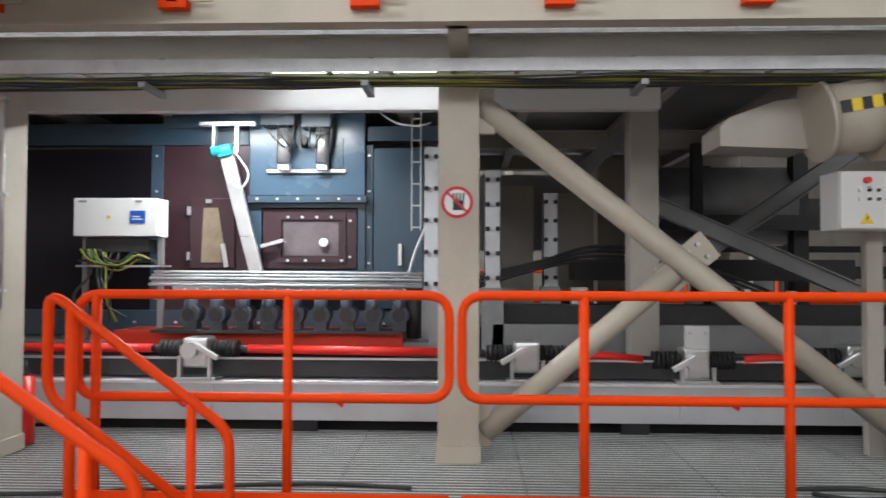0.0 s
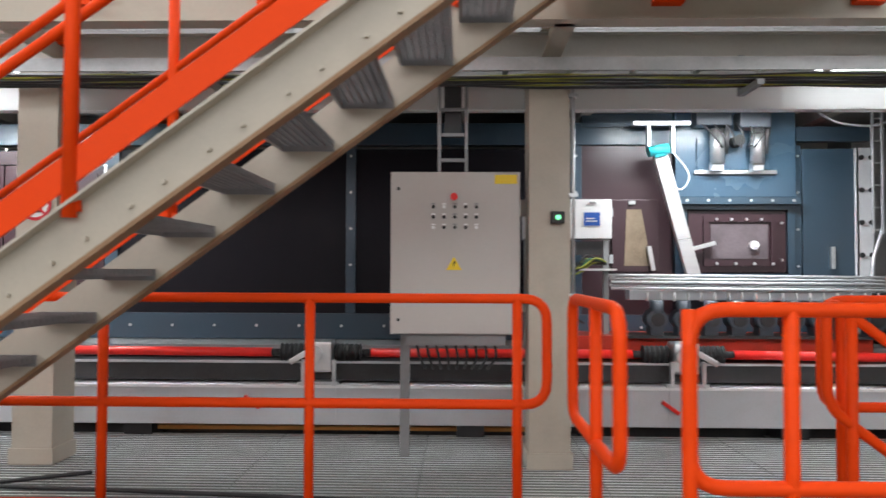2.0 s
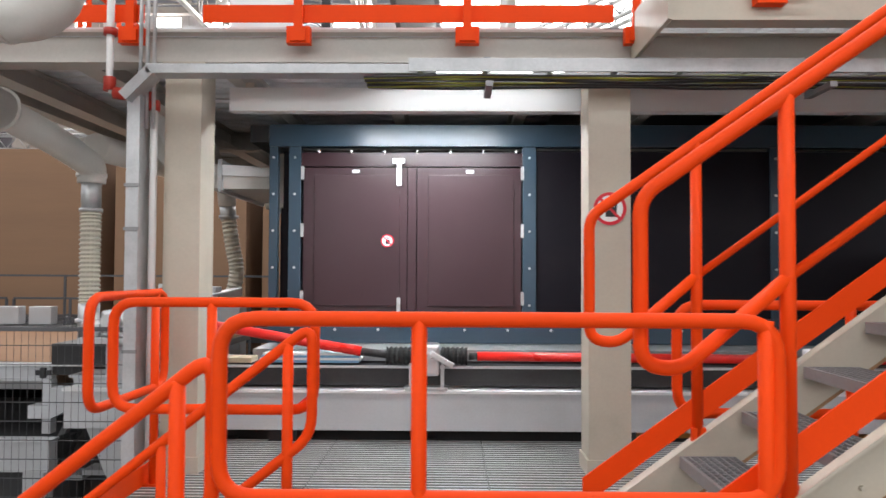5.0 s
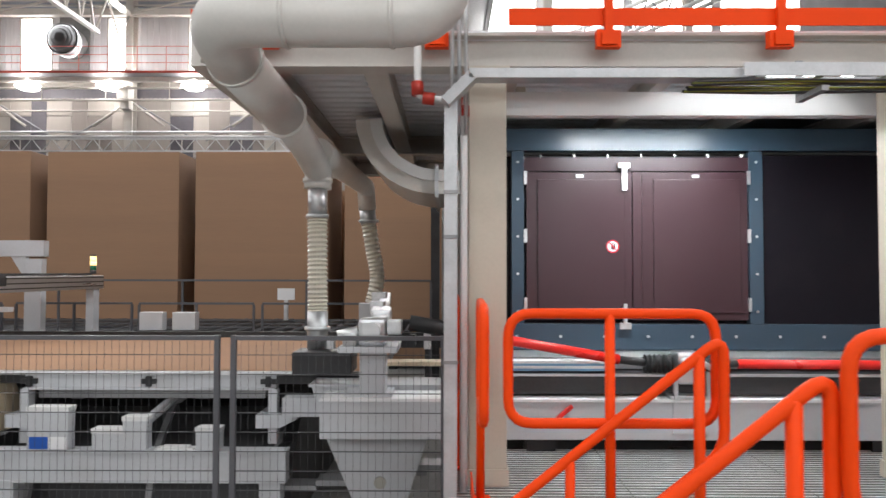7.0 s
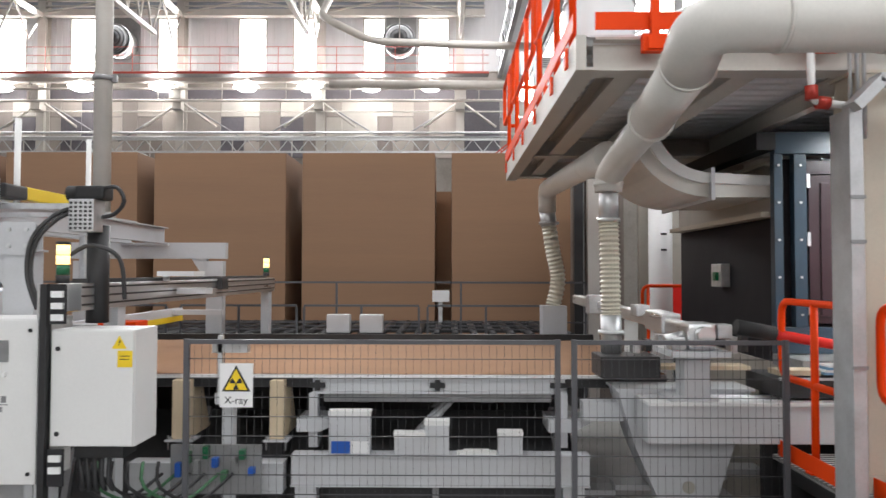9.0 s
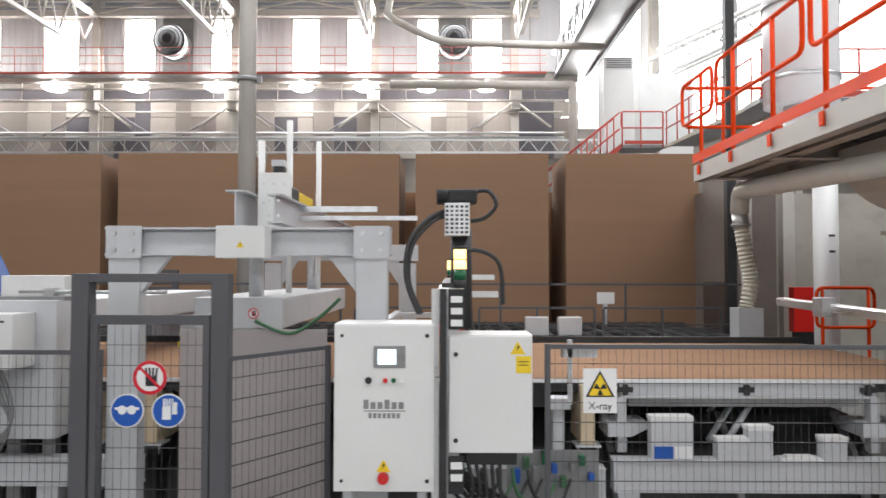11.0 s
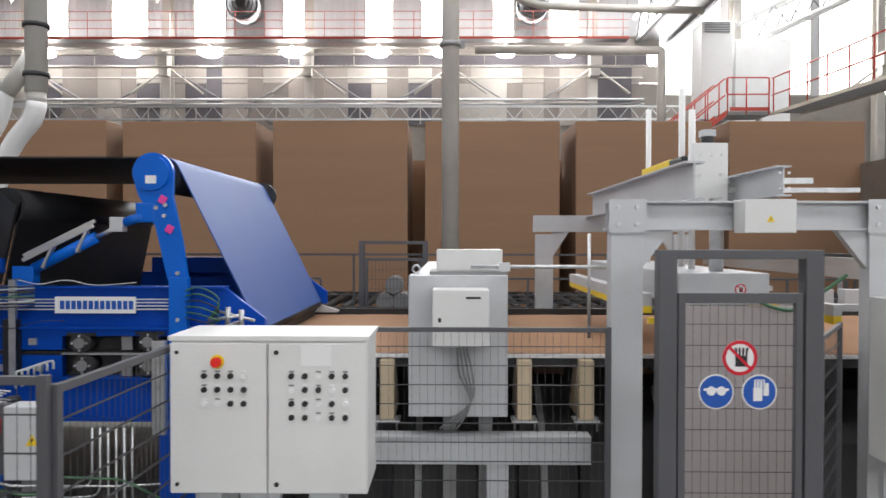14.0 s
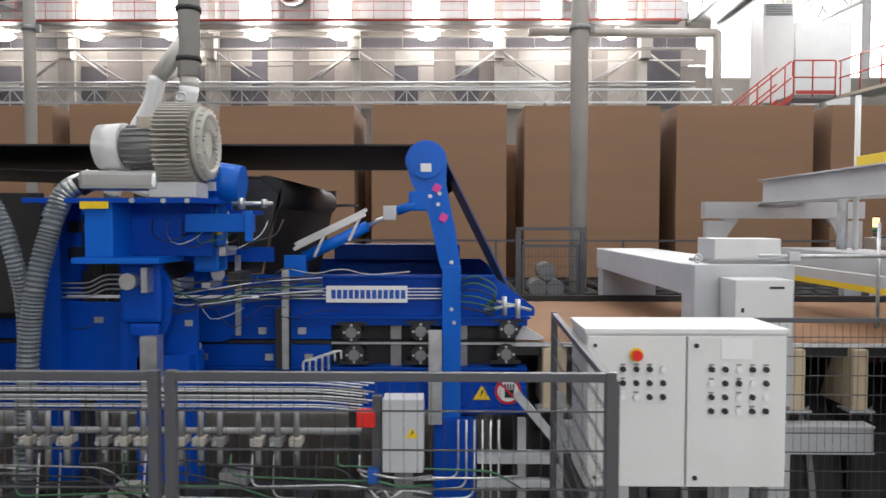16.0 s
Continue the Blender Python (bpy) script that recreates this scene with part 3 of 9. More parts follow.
# stacks of boards
for k in range(9):
    x0 = -11.15 - 3.17 * k
    rr = random.Random(k)
    bm = B()
    add_box(bm, x0 + rr.uniform(-0.01, 0.01), x0 + 2.81 + rr.uniform(-0.01, 0.01), 15.6 + rr.uniform(-0.02, 0.02), 17.67, -0.12, 4.285 + rr.uniform(-0.02, 0.02), bev=0.012)
    st = thing("board_stack", "tall stack of raw brown fibreboard panels", "stack of boards", (x0, 15.6, FLOOR), "board stacks")
    part("board_block", bm, MDF, st)
    boxes("support_skid", PIT, st, *[(x0 + 0.1 + 0.85 * q, x0 + 0.28 + 0.85 * q, 15.7, 17.6, FLOOR, -0.12) for q in range(4)])

# a second, lower row of stacks behind
for k in range(9):
    x0 = -11.6 - 3.17 * k
    st = thing("board_stack", "brown fibreboard stack in the rear row", "stack of boards", (x0, 18.3, FLOOR), "board stacks")
    boxes("board_block", MDF, st, (x0, x0 + 2.81, 18.3, 20.3, -0.12, 3.75), bev=0.012)
    for q in range(4):
        boxes("support_skid", PIT, st, (x0 + 0.1 + 0.85 * q, x0 + 0.28 + 0.85 * q, 18.4, 20.2, FLOOR, -0.12))

# dark railings in front of the stacks
def back_rail(x0, x1, y, z1, mids, step, label):
    t = thing("guard_fence", label, "fence", (x0, y, FLOOR), "dark railings by the stacks")
    boxes("top_rail", FENCE, t, (x0, x1, y - 0.015, y + 0.015, z1 - 0.03, z1))
    for z in mids:
        boxes("mid_rail", FENCE, t, (x0, x1, y - 0.01, y + 0.01, z - 0.01, z + 0.01))
    n = max(1, round((x1 - x0) / step))
    for i in range(n + 1):
        x = x0 + (x1 - x0) * i / n
        boxes("post", FENCE, t, (x - 0.015, x + 0.015, y - 0.015, y + 0.015, FLOOR, z1 - 0.03))
    return t


back_rail(-27.5, -9.2, 10.9, 1.6, (1.0,), 1.83, "long dark grey steel railing before the board stacks")
for a, b in ((-21.9, -20.4), (-20.2, -18.7), (-16.7, -15.1), (-14.9, -13.3), (-13.2, -11.62), (-11.5, -9.9)):
    back_rail(a, b, 10.2, 1.29, (1.0, 0.95), 0.8, "low dark steel barrier panel with a rail")
rt = thing("roller_track", "dark steel roller conveyor in front of the stacks", "conveyor", (-18, 13, FLOOR))
boxes("frame_side", PIT, rt, (-27.5, -9.0, 11.4, 11.5, 0.55, 0.78))
boxes("frame_side", PIT, rt, (-27.5, -9.0, 14.5, 14.6, 0.55, 0.78))
for k in range(9):
    boxes("leg", PIT, rt, (-27.3 + 2.25 * k, -27.2 + 2.25 * k, 11.4, 14.6, FLOOR, 0.55))
r0 = cyls("roller", PIT, rt, ((-27.3, 11.5, 0.74), (-27.3, 14.5, 0.74), 0.06), n=10)
for k in range(1, 61):
    ob = r0.copy()
    scene.collection.objects.link(ob)
    ob.location.x = 0.3 * k


# ---- operating platform beside the press ----
def grating(name, x0, x1, y0, y1, z, label, bars=0.052):
    t = thing(name, label, "grating", (x0, y0, z), kind="structure")
    n = max(1, round((x1 - x0) / 1.0))
    for i in range(n):
        a, b = x0 + (x1 - x0) * i / n + 0.004, x0 + (x1 - x0) * (i + 1) / n - 0.004
        # caps brighter than the bars put the light on their tops into colour
        bm, caps = B(), B()
        y = y0 + 0.006
        while y < y1 - 0.02:
            add_box(bm, a, b, y, y + 0.013, z - 0.03, z - 0.002)
            add_box(caps, a, b, y - 0.001, y + 0.014, z - 0.002, z)
            y += bars
        for x in [a + (b - a) * q / 10 for q in range(11)]:
            add_box(bm, x - 0.0025, x + 0.0025, y0, y1, z - 0.03, z - 0.02)
        add_box(bm, a, b, y0, y0 + 0.005, z - 0.035, z + 0.001)
        add_box(bm, a, b, y1 - 0.005, y1, z - 0.035, z + 0.001)
        panel = part("grating_panel", bm, GRATE_SHADE, t)
        tagged(panel, kind="stuff")
        tagged(part("lit_bar_tops", caps, GALV_L, panel, "bar tops coloured bright as if lit"), kind="stuff")
    return t


grating("platform_deck", -8.95, 3.4, 3.44, 5.34, DECK, "galvanised steel bar grating deck")
grating("platform_landing", -7.85, -1.9, 2.24, 3.43, DECK, "galvanised steel bar grating landing")
sub = thing("deck_frame", "dark steel frame under the platform grating", "frame", (-3, 4, FLOOR), kind="structure")
boxes("edge_channel", BEIGE_D, sub, (-8.95, 3.4, 3.41, 3.438, 0.27, 0.475), (-7.85, -1.9, 2.21, 2.238, 0.27, 0.475))
for k in range(9):
    x = -8.8 + 1.5 * k
    boxes("cross_beam", PIT, sub, (x, x + 0.1, 3.45, 5.6, 0.26, 0.43))
    each(boxes, "leg", PIT, sub, (x, x + 0.1, 3.5, 3.6, FLOOR, 0.26), (x, x + 0.1, 5.4, 5.5, FLOOR, 0.26))
# dark sheet added below the grating so that its gaps look shaded
boxes("dark_underlay", PIT, sub, (-8.95, 3.4, 3.44, 5.6, -0.02, 0.0))


def rail_path(p, q, z0, z1):
    return [(p[0], p[1], z0), (p[0], p[1], z1), (q[0], q[1], z1), (q[0], q[1], z0)]


def guard_rail(p, q, posts, label, z0=1.03, z1=1.525, base=DECK, toe=True, r=0.024, group="orange guard rails"):
    """A looped rail from p to q (x, y), with posts at the shares given."""
    t = thing("guard_rail", label, "railing", (p[0], p[1], base), group)
    tube("rail_loop", ORANGE, t, rail_path(p, q, z0, z1), r, bend=0.11, closed=True)
    for s in posts:
        x, y = p[0] + (q[0] - p[0]) * s, p[1] + (q[1] - p[1]) * s
        each(cyls, "post", ORANGE, t, ((x, y, base), (x, y, z1), r * 0.98), n=12)
        boxes("foot_plate", ORANGE, t, (x - 0.05, x + 0.05, y - 0.04, y + 0.04, base + 0.001, base + 0.012))
    if toe:
        d = Vector((q[0] - p[0], q[1] - p[1]))
        along = abs(d.x) > abs(d.y)
        if along:
            boxes("toe_plate", ORANGE, t, (p[0], q[0], p[1] - 0.034, p[1] - 0.026, base + 0.005, base + 0.115))
        else:
            boxes("toe_plate", ORANGE, t, (p[0] - 0.034, p[0] - 0.026, p[1], q[1], base + 0.005, base + 0.115))
    return t


guard_rail((-1.9, 3.49), (-0.09, 3.49), (0.05, 0.57), "bright orange tubular guard rail with a toe board")
guard_rail((-0.03, 3.49), (3.2, 3.49), (0.18, 0.477, 0.77), "bright orange tubular guard rail with a toe board")
guard_rail((-6.07, 3.49), (-3.17, 3.49), (0.275, 0.615, 0.952), "bright orange tubular guard rail with a toe board")
guard_rail((-8.68, 3.5), (-7.74, 3.5), (0.49,), "short bright orange tubular guard rail")
guard_rail((-3.075, 2.37), (-3.075, 3.33), (0.42,), "bright orange rail across the landing edge", z0=1.02, z1=1.535)
guard_rail((-2.88, 2.3), (-2.13, 2.3), (0.0, 0.41), "short orange guard rail on the landing", z0=1.0, z1=1.54)
guard_rail((-7.8, 2.3), (-6.14, 2.3), (0.36, 0.98), "bright orange guard rail on the landing front", z0=1.0, z1=1.53)
guard_rail((-8.79, 3.49), (-8.77, 4.34), (0.85,), "bright orange end rail of the platform beside the column", z0=1.015, z1=1.545)
guard_rail((-8.9, 4.5), (-8.9, 5.28), (0.42,), "bright orange rail at the platform end", z0=1.02, z1=1.54)

# two short stairs down to the floor
def short_stair(x0, sx, y0, y1, xv, tops, low, slopes, reach):
    """Steps from x0 along sx; the handrail loops (near, far) begin at xv, with heights top and low there, and fall by slope."""
    t = thing("short_stair", "short steel stair with grating treads and looped orange handrails", "stair", (x0, y0, FLOOR), "short platform stairs")
    n, rise = 4, (DECK - FLOOR) / 4.0
    run = rise / 0.73
    for i in range(1, n):
        xa = x0 + sx * run * (i - 1)
        z = DECK - rise * i
        bm = B()
        for j in range(9):
            add_box(bm, xa + sx * 0.03 * j, xa + sx * (0.03 * j + 0.005), y0 + 0.02, y1 - 0.02, z - 0.03, z)
        add_box(bm, xa, xa + sx * 0.26, y0 + 0.02, y0 + 0.03, z - 0.04, z)
        add_box(bm, xa, xa + sx * 0.26, y1 - 0.03, y1 - 0.02, z - 0.04, z)
        part("tread", bm, GRATE, t)
    for y, xt, top, slope in zip((y0, y1), xv, tops, slopes):
        bm = B()
        xe = x0 + sx * run * n
        add_prism(bm, [(x0, DECK + 0.02), (x0, DECK - 0.24), (xe - sx * 0.2, FLOOR), (xe, FLOOR), (xe, FLOOR + 0.05)], y - 0.006, y + 0.006)
        part("stringer", bm, BEIGE, t)
        xb = xt + sx * reach
        zb = top - slope * reach
        tube("handrail", ORANGE, t, [(xb, y, zb - (top - low)), (xt, y, low), (xt, y, top), (xb, y, zb), (xb, y, max(FLOOR, zb - 0.95))], 0.024, bend=0.09, n=12)
        for dx, r in ((0.11, 0.025), (0.68, 0.022)):
            xp = xt + sx * dx
            zf = DECK - 0.2 if dx < 0.3 else DECK - 0.73 * dx
            each(cyls, "post", ORANGE, t, ((xp, y, zf), (xp, y, top - slope * dx + 0.005), r), n=12)
    return t


short_stair(-1.9, 1, 2.36, 3.33, (-1.935, -1.955), (1.54, 1.545), 1.06, (0.68, 0.745), 0.86)
short_stair(-7.9, -1, 2.34, 3.42, (-7.83, -7.735), (1.42, 1.43), 0.93, (0.79, 0.79), 1.12)

# long stair up to the gallery
SL = 0.727
ls = thing("gallery_stair", "beige steel stair with orange handrails up to the gallery", "stair", (-6.7, 2.8, DECK))
XB, XT = -6.72, -3.05


def zt(x):
    return 0.715 + SL * (x + 6.32)


stringers = []
for y in (2.42, 3.2):
    s = -1 if y < 3 else 1
    bm = B()
    add_prism(bm, [(XB - 0.04, DECK), (XB + 0.25, DECK), (XT, zt(XT) - 0.14), (XT, zt(XT) + 0.078)], y - 0.006, y + 0.006)
    add_prism(bm, [(XB - 0.02, DECK + 0.012), (XT, zt(XT) + 0.078), (XT, zt(XT) + 0.09), (XB - 0.04, DECK + 0.01)], y - 0.006, y + s * 0.06)
    st = part("stringer", bm, BEIGE, ls)
    bm = B()
    add_prism(bm, [(XB + 0.25, DECK), (XB + 0.275, DECK), (XT, zt(XT) - 0.158), (XT, zt(XT) - 0.14)], y - 0.006, y + s * 0.075)
    part("lower_flange", bm, RUST, st, "brown primed lower edge")
    stringers.append(st)
    bm = B()
    add_prism(bm, [(XB + 0.17, zt(XB + 0.17) + 0.138), (XT, zt(XT) + 0.138), (XT, zt(XT) + 0.257), (XB + 0.17, zt(XB + 0.17) + 0.257)], y - 0.004 + s * 0.03, y + 0.004 + s * 0.03)
    part("side_plate", bm, ORANGE, ls)
    za = 1.91
    top = [(-6.52, y + s * 0.03, 1.39), (-6.52, y + s * 0.03, za), (XT, y + s * 0.03, za + 0.70 * (XT + 6.52)), (XT + 0.5, y + s * 0.03, za + 0.70 * (XT + 6.52))]
    tube("handrail", ORANGE, ls, [(-6.06, y + s * 0.03, 1.662), (-6.4, y + s * 0.03, 1.37)] + top, 0.024, bend=0.06, n=12)
    tube("mid_rail", ORANGE, ls, [(XT, y + s * 0.03, 1.38 + 0.725 * (XT + 6.45)), (-6.07, y + s * 0.03, 1.655)], 0.0165, bend=0, n=10)
    for x in (-6.065, -4.85, -3.5):
        xx = x
        each(cyls, "post", ORANGE, ls, ((xx, y + s * 0.03, zt(xx) + 0.04), (xx, y + s * 0.03, za + 0.70 * (xx + 6.52)), 0.024), n=12)
        boxes("post_foot", ORANGE, ls, (xx - 0.03, xx + 0.03, y + s * 0.008, y + s * 0.03, zt(xx) + 0.06, zt(xx) + 0.12))
bm0 = B()
add_box(bm0, -0.13, 0.1, 2.44, 2.448, -0.05, 0)
add_box(bm0, -0.13, 0.1, 3.172, 3.18, -0.05, 0)
for j in range(8):
    add_box(bm0, -0.13 + 0.0315 * j, -0.13 + 0.0315 * j + 0.005, 2.448, 3.172, -0.03, 0)
for j in range(19):
    add_box(bm0, -0.13, 0.1, 2.46 + 0.0385 * j, 2.464 + 0.0385 * j, -0.022, -0.004)
add_box(bm0, -0.135, -0.12, 2.448, 3.172, -0.045, 0.001)
tread = part("tread", bm0, MIDG, ls)
for k in range(13):
    x = -6.28 + 0.257 * k
    ob = tread if k == 0 else tread.copy()
    if k:
        scene.collection.objects.link(ob)
    ob.location = (x, 0, zt(x) - 0.02)

# ---- gallery above the press ----
GAL = 3.13
gal = thing("gallery", "beige steel gallery with grating floor above the press", "gallery", (-4, 7, GAL), kind="structure")
bm = B()
add_ibeam(bm, (-10.35, 4.53, 3.025), (3.4, 4.53, 3.025), 0.2, 0.17, 0.016)
part("edge_beam", bm, STEEL_W, gal)
boxes("front_girder", BEIGE, gal, (-6.02, 3.4, 3.74, 3.76, 2.93, 3.2), (-6.02, 3.4, 3.7, 3.82, 2.925, 2.94), (-6.04, -6.02, 3.7, 4.45, 2.93, 3.2))
bm = B()
y = 3.8
while y < 4.44:
    add_box(bm, -6.0, 3.4, y, y + 0.006, GAL - 0.03, GAL)
    y += 0.045
for k in range(95):
    add_box(bm, -6.0 + 0.1 * k, -5.996 + 0.1 * k, 3.8, 4.44, GAL - 0.025, GAL - 0.005)
part("grating_strip", bm, GALV_L, gal)
for yy in (7.6, 9.2):
    bm = B()
    add_ibeam(bm, (-10.35, yy, 3.0), (3.4, yy, 3.0), 0.18, 0.16, 0.014)
    part("long_joist", bm, STEEL_W, gal)
boxes("tie_beam", SIGN_W, gal, (-8.6, 1.3, 4.95, 4.965, 2.755, 2.89), (-8.6, 1.3, 4.95, 5.05, 2.745, 2.757), (-8.6, 1.3, 4.95, 5.05, 2.888, 2.9))
for x in (-8.5, -7, -5, -3, -1, 1):
    boxes("tie_hanger", BEIGE, gal, (x, x + 0.06, 4.97, 5.05, 2.9, 2.94))
for x in [-10.12, -9.4] + [-8.55 + 1.0 * k for k in range(12)]:
    bm = B()
    add_ibeam(bm, (x, 4.62, 3.01), (x, 9.5, 3.01), 0.15, 0.15 if x < -9 else 0.09, 0.01)
    part("cross_joist", bm, STEEL_W, gal)
for x in (-0.06, -3.04, 3.05):
    bm = B()
    add_ibeam(bm, (x, 3.77, 3.02), (x, 4.44, 3.02), 0.19, 0.11, 0.012)
    part("cantilever", bm, BEIGE, gal)
for k in range(9):
    boxes("girder_cleat", BEIGE, gal, (-5.45 + 1.0 * k, -5.33 + 1.0 * k, 3.68, 3.7, 3.035, 3.05))
bm = B()
add_box(bm, -10.4, -6.2, 4.46, 9.6, GAL, GAL + 0.012)
part("floor_plate", bm, TRAPEZ, gal)
boxes("floor_plate", MIDG, gal, (-6.2, 3.4, 4.46, 9.6, GAL, GAL + 0.012))
bm = B()
for k in range(30):
    yy = 4.5 + 0.17 * k
    add_prism(bm, [(yy, GAL - 0.001), (yy + 0.03, GAL - 0.035), (yy + 0.1, GAL - 0.035), (yy + 0.13, GAL - 0.001)], -10.4, -6.2, axis="x")
tagged(part("sheet_ribs", bm, TRAPEZ, gal, "pale trapezoid sheet under the gallery floor"), kind="stuff")
boxes("landing_plate", BEIGE, gal, (-3.06, -1.6, 2.3, 3.74, 3.08, 3.13))
boxes("end_beam", STEEL_W, gal, (-10.47, -10.41, 4.42, 9.56, 2.936, 3.128), (-10.472, -10.34, 4.418, 9.562, 2.921, 2.9355))
for a, b in ((-10.36, -8.95), (-8.6, -6.15)):
    t = thing("gallery_toe_board", "orange toe board along the gallery edge", "toe board", (a, 4.4, GAL))
    boxes("board", ORANGE, t, (a, b, 4.405, 4.413, 3.155, 3.26))
for k in range(5):
    x = -10.02 + 1.0 * k
    t = thing("gallery_post", "orange gallery rail post with a bolted foot", "railing post", (x, 4.38, 3.0), "gallery posts")
    boxes("post", ORANGE, t, (x - 0.025, x + 0.025, 4.36, 4.40, 3.06, 4.25))
    each(boxes, "foot", ORANGE, t, (x - 0.07, x + 0.07, 4.37, 4.43, 3.02, 3.12), (x - 0.045, x + 0.045, 4.35, 4.37, 3.03, 3.1))
t = thing("gallery_rail", "orange rails along the gallery edge", "railing", (-8, 4.38, 3.6))
for z in (3.7, 4.23):
    cyls("rail", ORANGE, t, ((-10.4, 4.38, z), (-6.1, 4.38, z), 0.024), n=12)
for k in range(8):
    x = -5.536 + 1.0 * k
    t = thing("gallery_post", "orange gallery rail post with a bolted foot", "railing post", (x, 3.72, 3.03), "gallery posts")
    boxes("post", ORANGE, t, (x - 0.025, x + 0.025, 3.67, 3.70, 3.03, 4.25))
    boxes("foot", ORANGE, t, (x - 0.075, x + 0.075, 3.67, 3.735, 3.0, 3.1))
# railing on the gallery's end
for ya, yb, feet in ((4.55, 6.55, (4.65, 5.3, 6.3)), (6.7, 8.8, (7.3, 8.29)), (8.94, 10.05, (9.32,))):
    t = thing("gallery_end_rail", "orange guard rail on the gallery end", "railing", (-10.42, ya, GAL), "gallery end rails")
    tube("rail_loop", ORANGE, t, [(-10.45, ya, GAL + 0.6), (-10.45, ya, GAL + 1.13), (-10.45, yb, GAL + 1.13), (-10.45, yb, GAL + 0.6)], 0.024, bend=0.12, closed=True)
    for y in feet:
        each(cyls, "post", ORANGE, t, ((-10.45, y, GAL), (-10.45, y, GAL + 1.13), 0.024), n=12)
        boxes("foot", ORANGE, t, (-10.5, -10.483, y - 0.035, y + 0.035, 2.99, 3.11))
    boxes("toe_board", ORANGE, t, (-10.482, -10.474, ya - 0.1, min(yb + 0.05, 9.56), GAL + 0.03, GAL + 0.14))
t = thing("gallery_end_rail", "orange guard rail on the gallery's rear edge", "railing", (-8.5, 10.05, GAL), "gallery end rails")
for z in (GAL + 0.6, GAL + 1.13):
    cyls("rail", ORANGE, t, ((-10.4, 10.05, z), (-7.0, 10.05, z), 0.024), n=10)
for x in (-9.9, -8.9, -7.9):
    cyls("post", ORANGE, t, ((x, 10.05, GAL - 0.1), (x, 10.05, GAL + 1.13), 0.024), n=10)
    boxes("foot", ORANGE, t, (x - 0.05, x + 0.05, 9.6, 10.08, GAL - 0.12, GAL - 0.1))

# columns
for x, w in ((-0.06, 0.25), (-3.04, 0.25), (-6.17, 0.25), (-8.72, 0.22), (3.05, 0.25)):
    c = thing("steel_column", "beige painted steel column carrying the gallery", "column", (x, 4.56, DECK), "gallery columns")
    bm = B()
    add_box(bm, x - w / 2, x + w / 2, 4.44, 4.456, FLOOR, 2.925, bev=0.003)
    add_box(bm, x - w / 2, x + w / 2, 4.674, 4.69, FLOOR, 2.925, bev=0.003)
    add_box(bm, x - 0.006, x + 0.006, 4.456, 4.674, FLOOR, 2.925)
    add_box(bm, x + w / 2 - 0.012, x + w / 2 - 0.002, 4.456, 4.674, FLOOR, 2.925)
    add_box(bm, x - w / 2 + 0.002, x - w / 2 + 0.012, 4.456, 4.674, FLOOR, 2.925)
    part("shaft", bm, BEIGE, c)
    boxes("base_collar", BEIGE, c, (x - w / 2 - 0.012, x + w / 2 + 0.012, 4.428, 4.70, DECK + 0.004, DECK + 0.1))
    boxes("head_plate", BEIGE, c, (x - w / 2 - 0.02, x + w / 2 + 0.02, 4.43, 4.7, 2.905, 2.925))
for x in (1.37,):
    c = thing("rear_column", "beige steel column behind the brace", "column", (x, 5.8, DECK))
    boxes("shaft", BEIGE_D, c, (x - 0.11, x + 0.11, 5.7, 5.9, FLOOR, 2.91), bev=0.004)
for x in (-6.2, -3.05, 0.0, 3.0):
    c = thing("rear_column", "beige steel column behind the press", "column", (x, 9.3, FLOOR), "rear columns")
    boxes("shaft", BEIGE_D, c, (x - 0.12, x + 0.12, 9.1, 9.34, FLOOR, 2.91))
br = thing("cross_brace", "beige tubular cross brace with a bolted gusset", "brace", (1.3, 4.55, 1.6))
cyls("tube", BEIGE, br, ((0.08, 4.56, 2.68), (2.95, 4.56, 0.42), 0.075), n=18)
cyls("tube", BEIGE, br, ((0.1, 4.56, 0.64), (1.27, 4.56, 1.63), 0.07), n=18)
bm = B()
add_box(bm, -0.2, 0.17, -0.012, 0.012, -0.1, 0.1, pose(1.38, 4.6, 1.71, 0, -40, 0), bev=0.003)
g = part("gusset", bm, BEIGE, br)
bm = B()
for i in (0.02, 0.1):
    for j in (-0.05, 0.05):
        v = pose(1.38, 4.588, 1.71, 0, -40, 0) @ Vector((i, 0, j))
        add_cyl(bm, v + Vector((0, -0.028, 0)), v, 0.016, n=6)
part("bolts", bm, GALV, g)
boxes("end_plate", BEIGE, br, (0.06, 0.16, 4.53, 4.59, 2.5, 2.78), (0.06, 0.14, 4.53, 4.59, 0.56, 0.82))

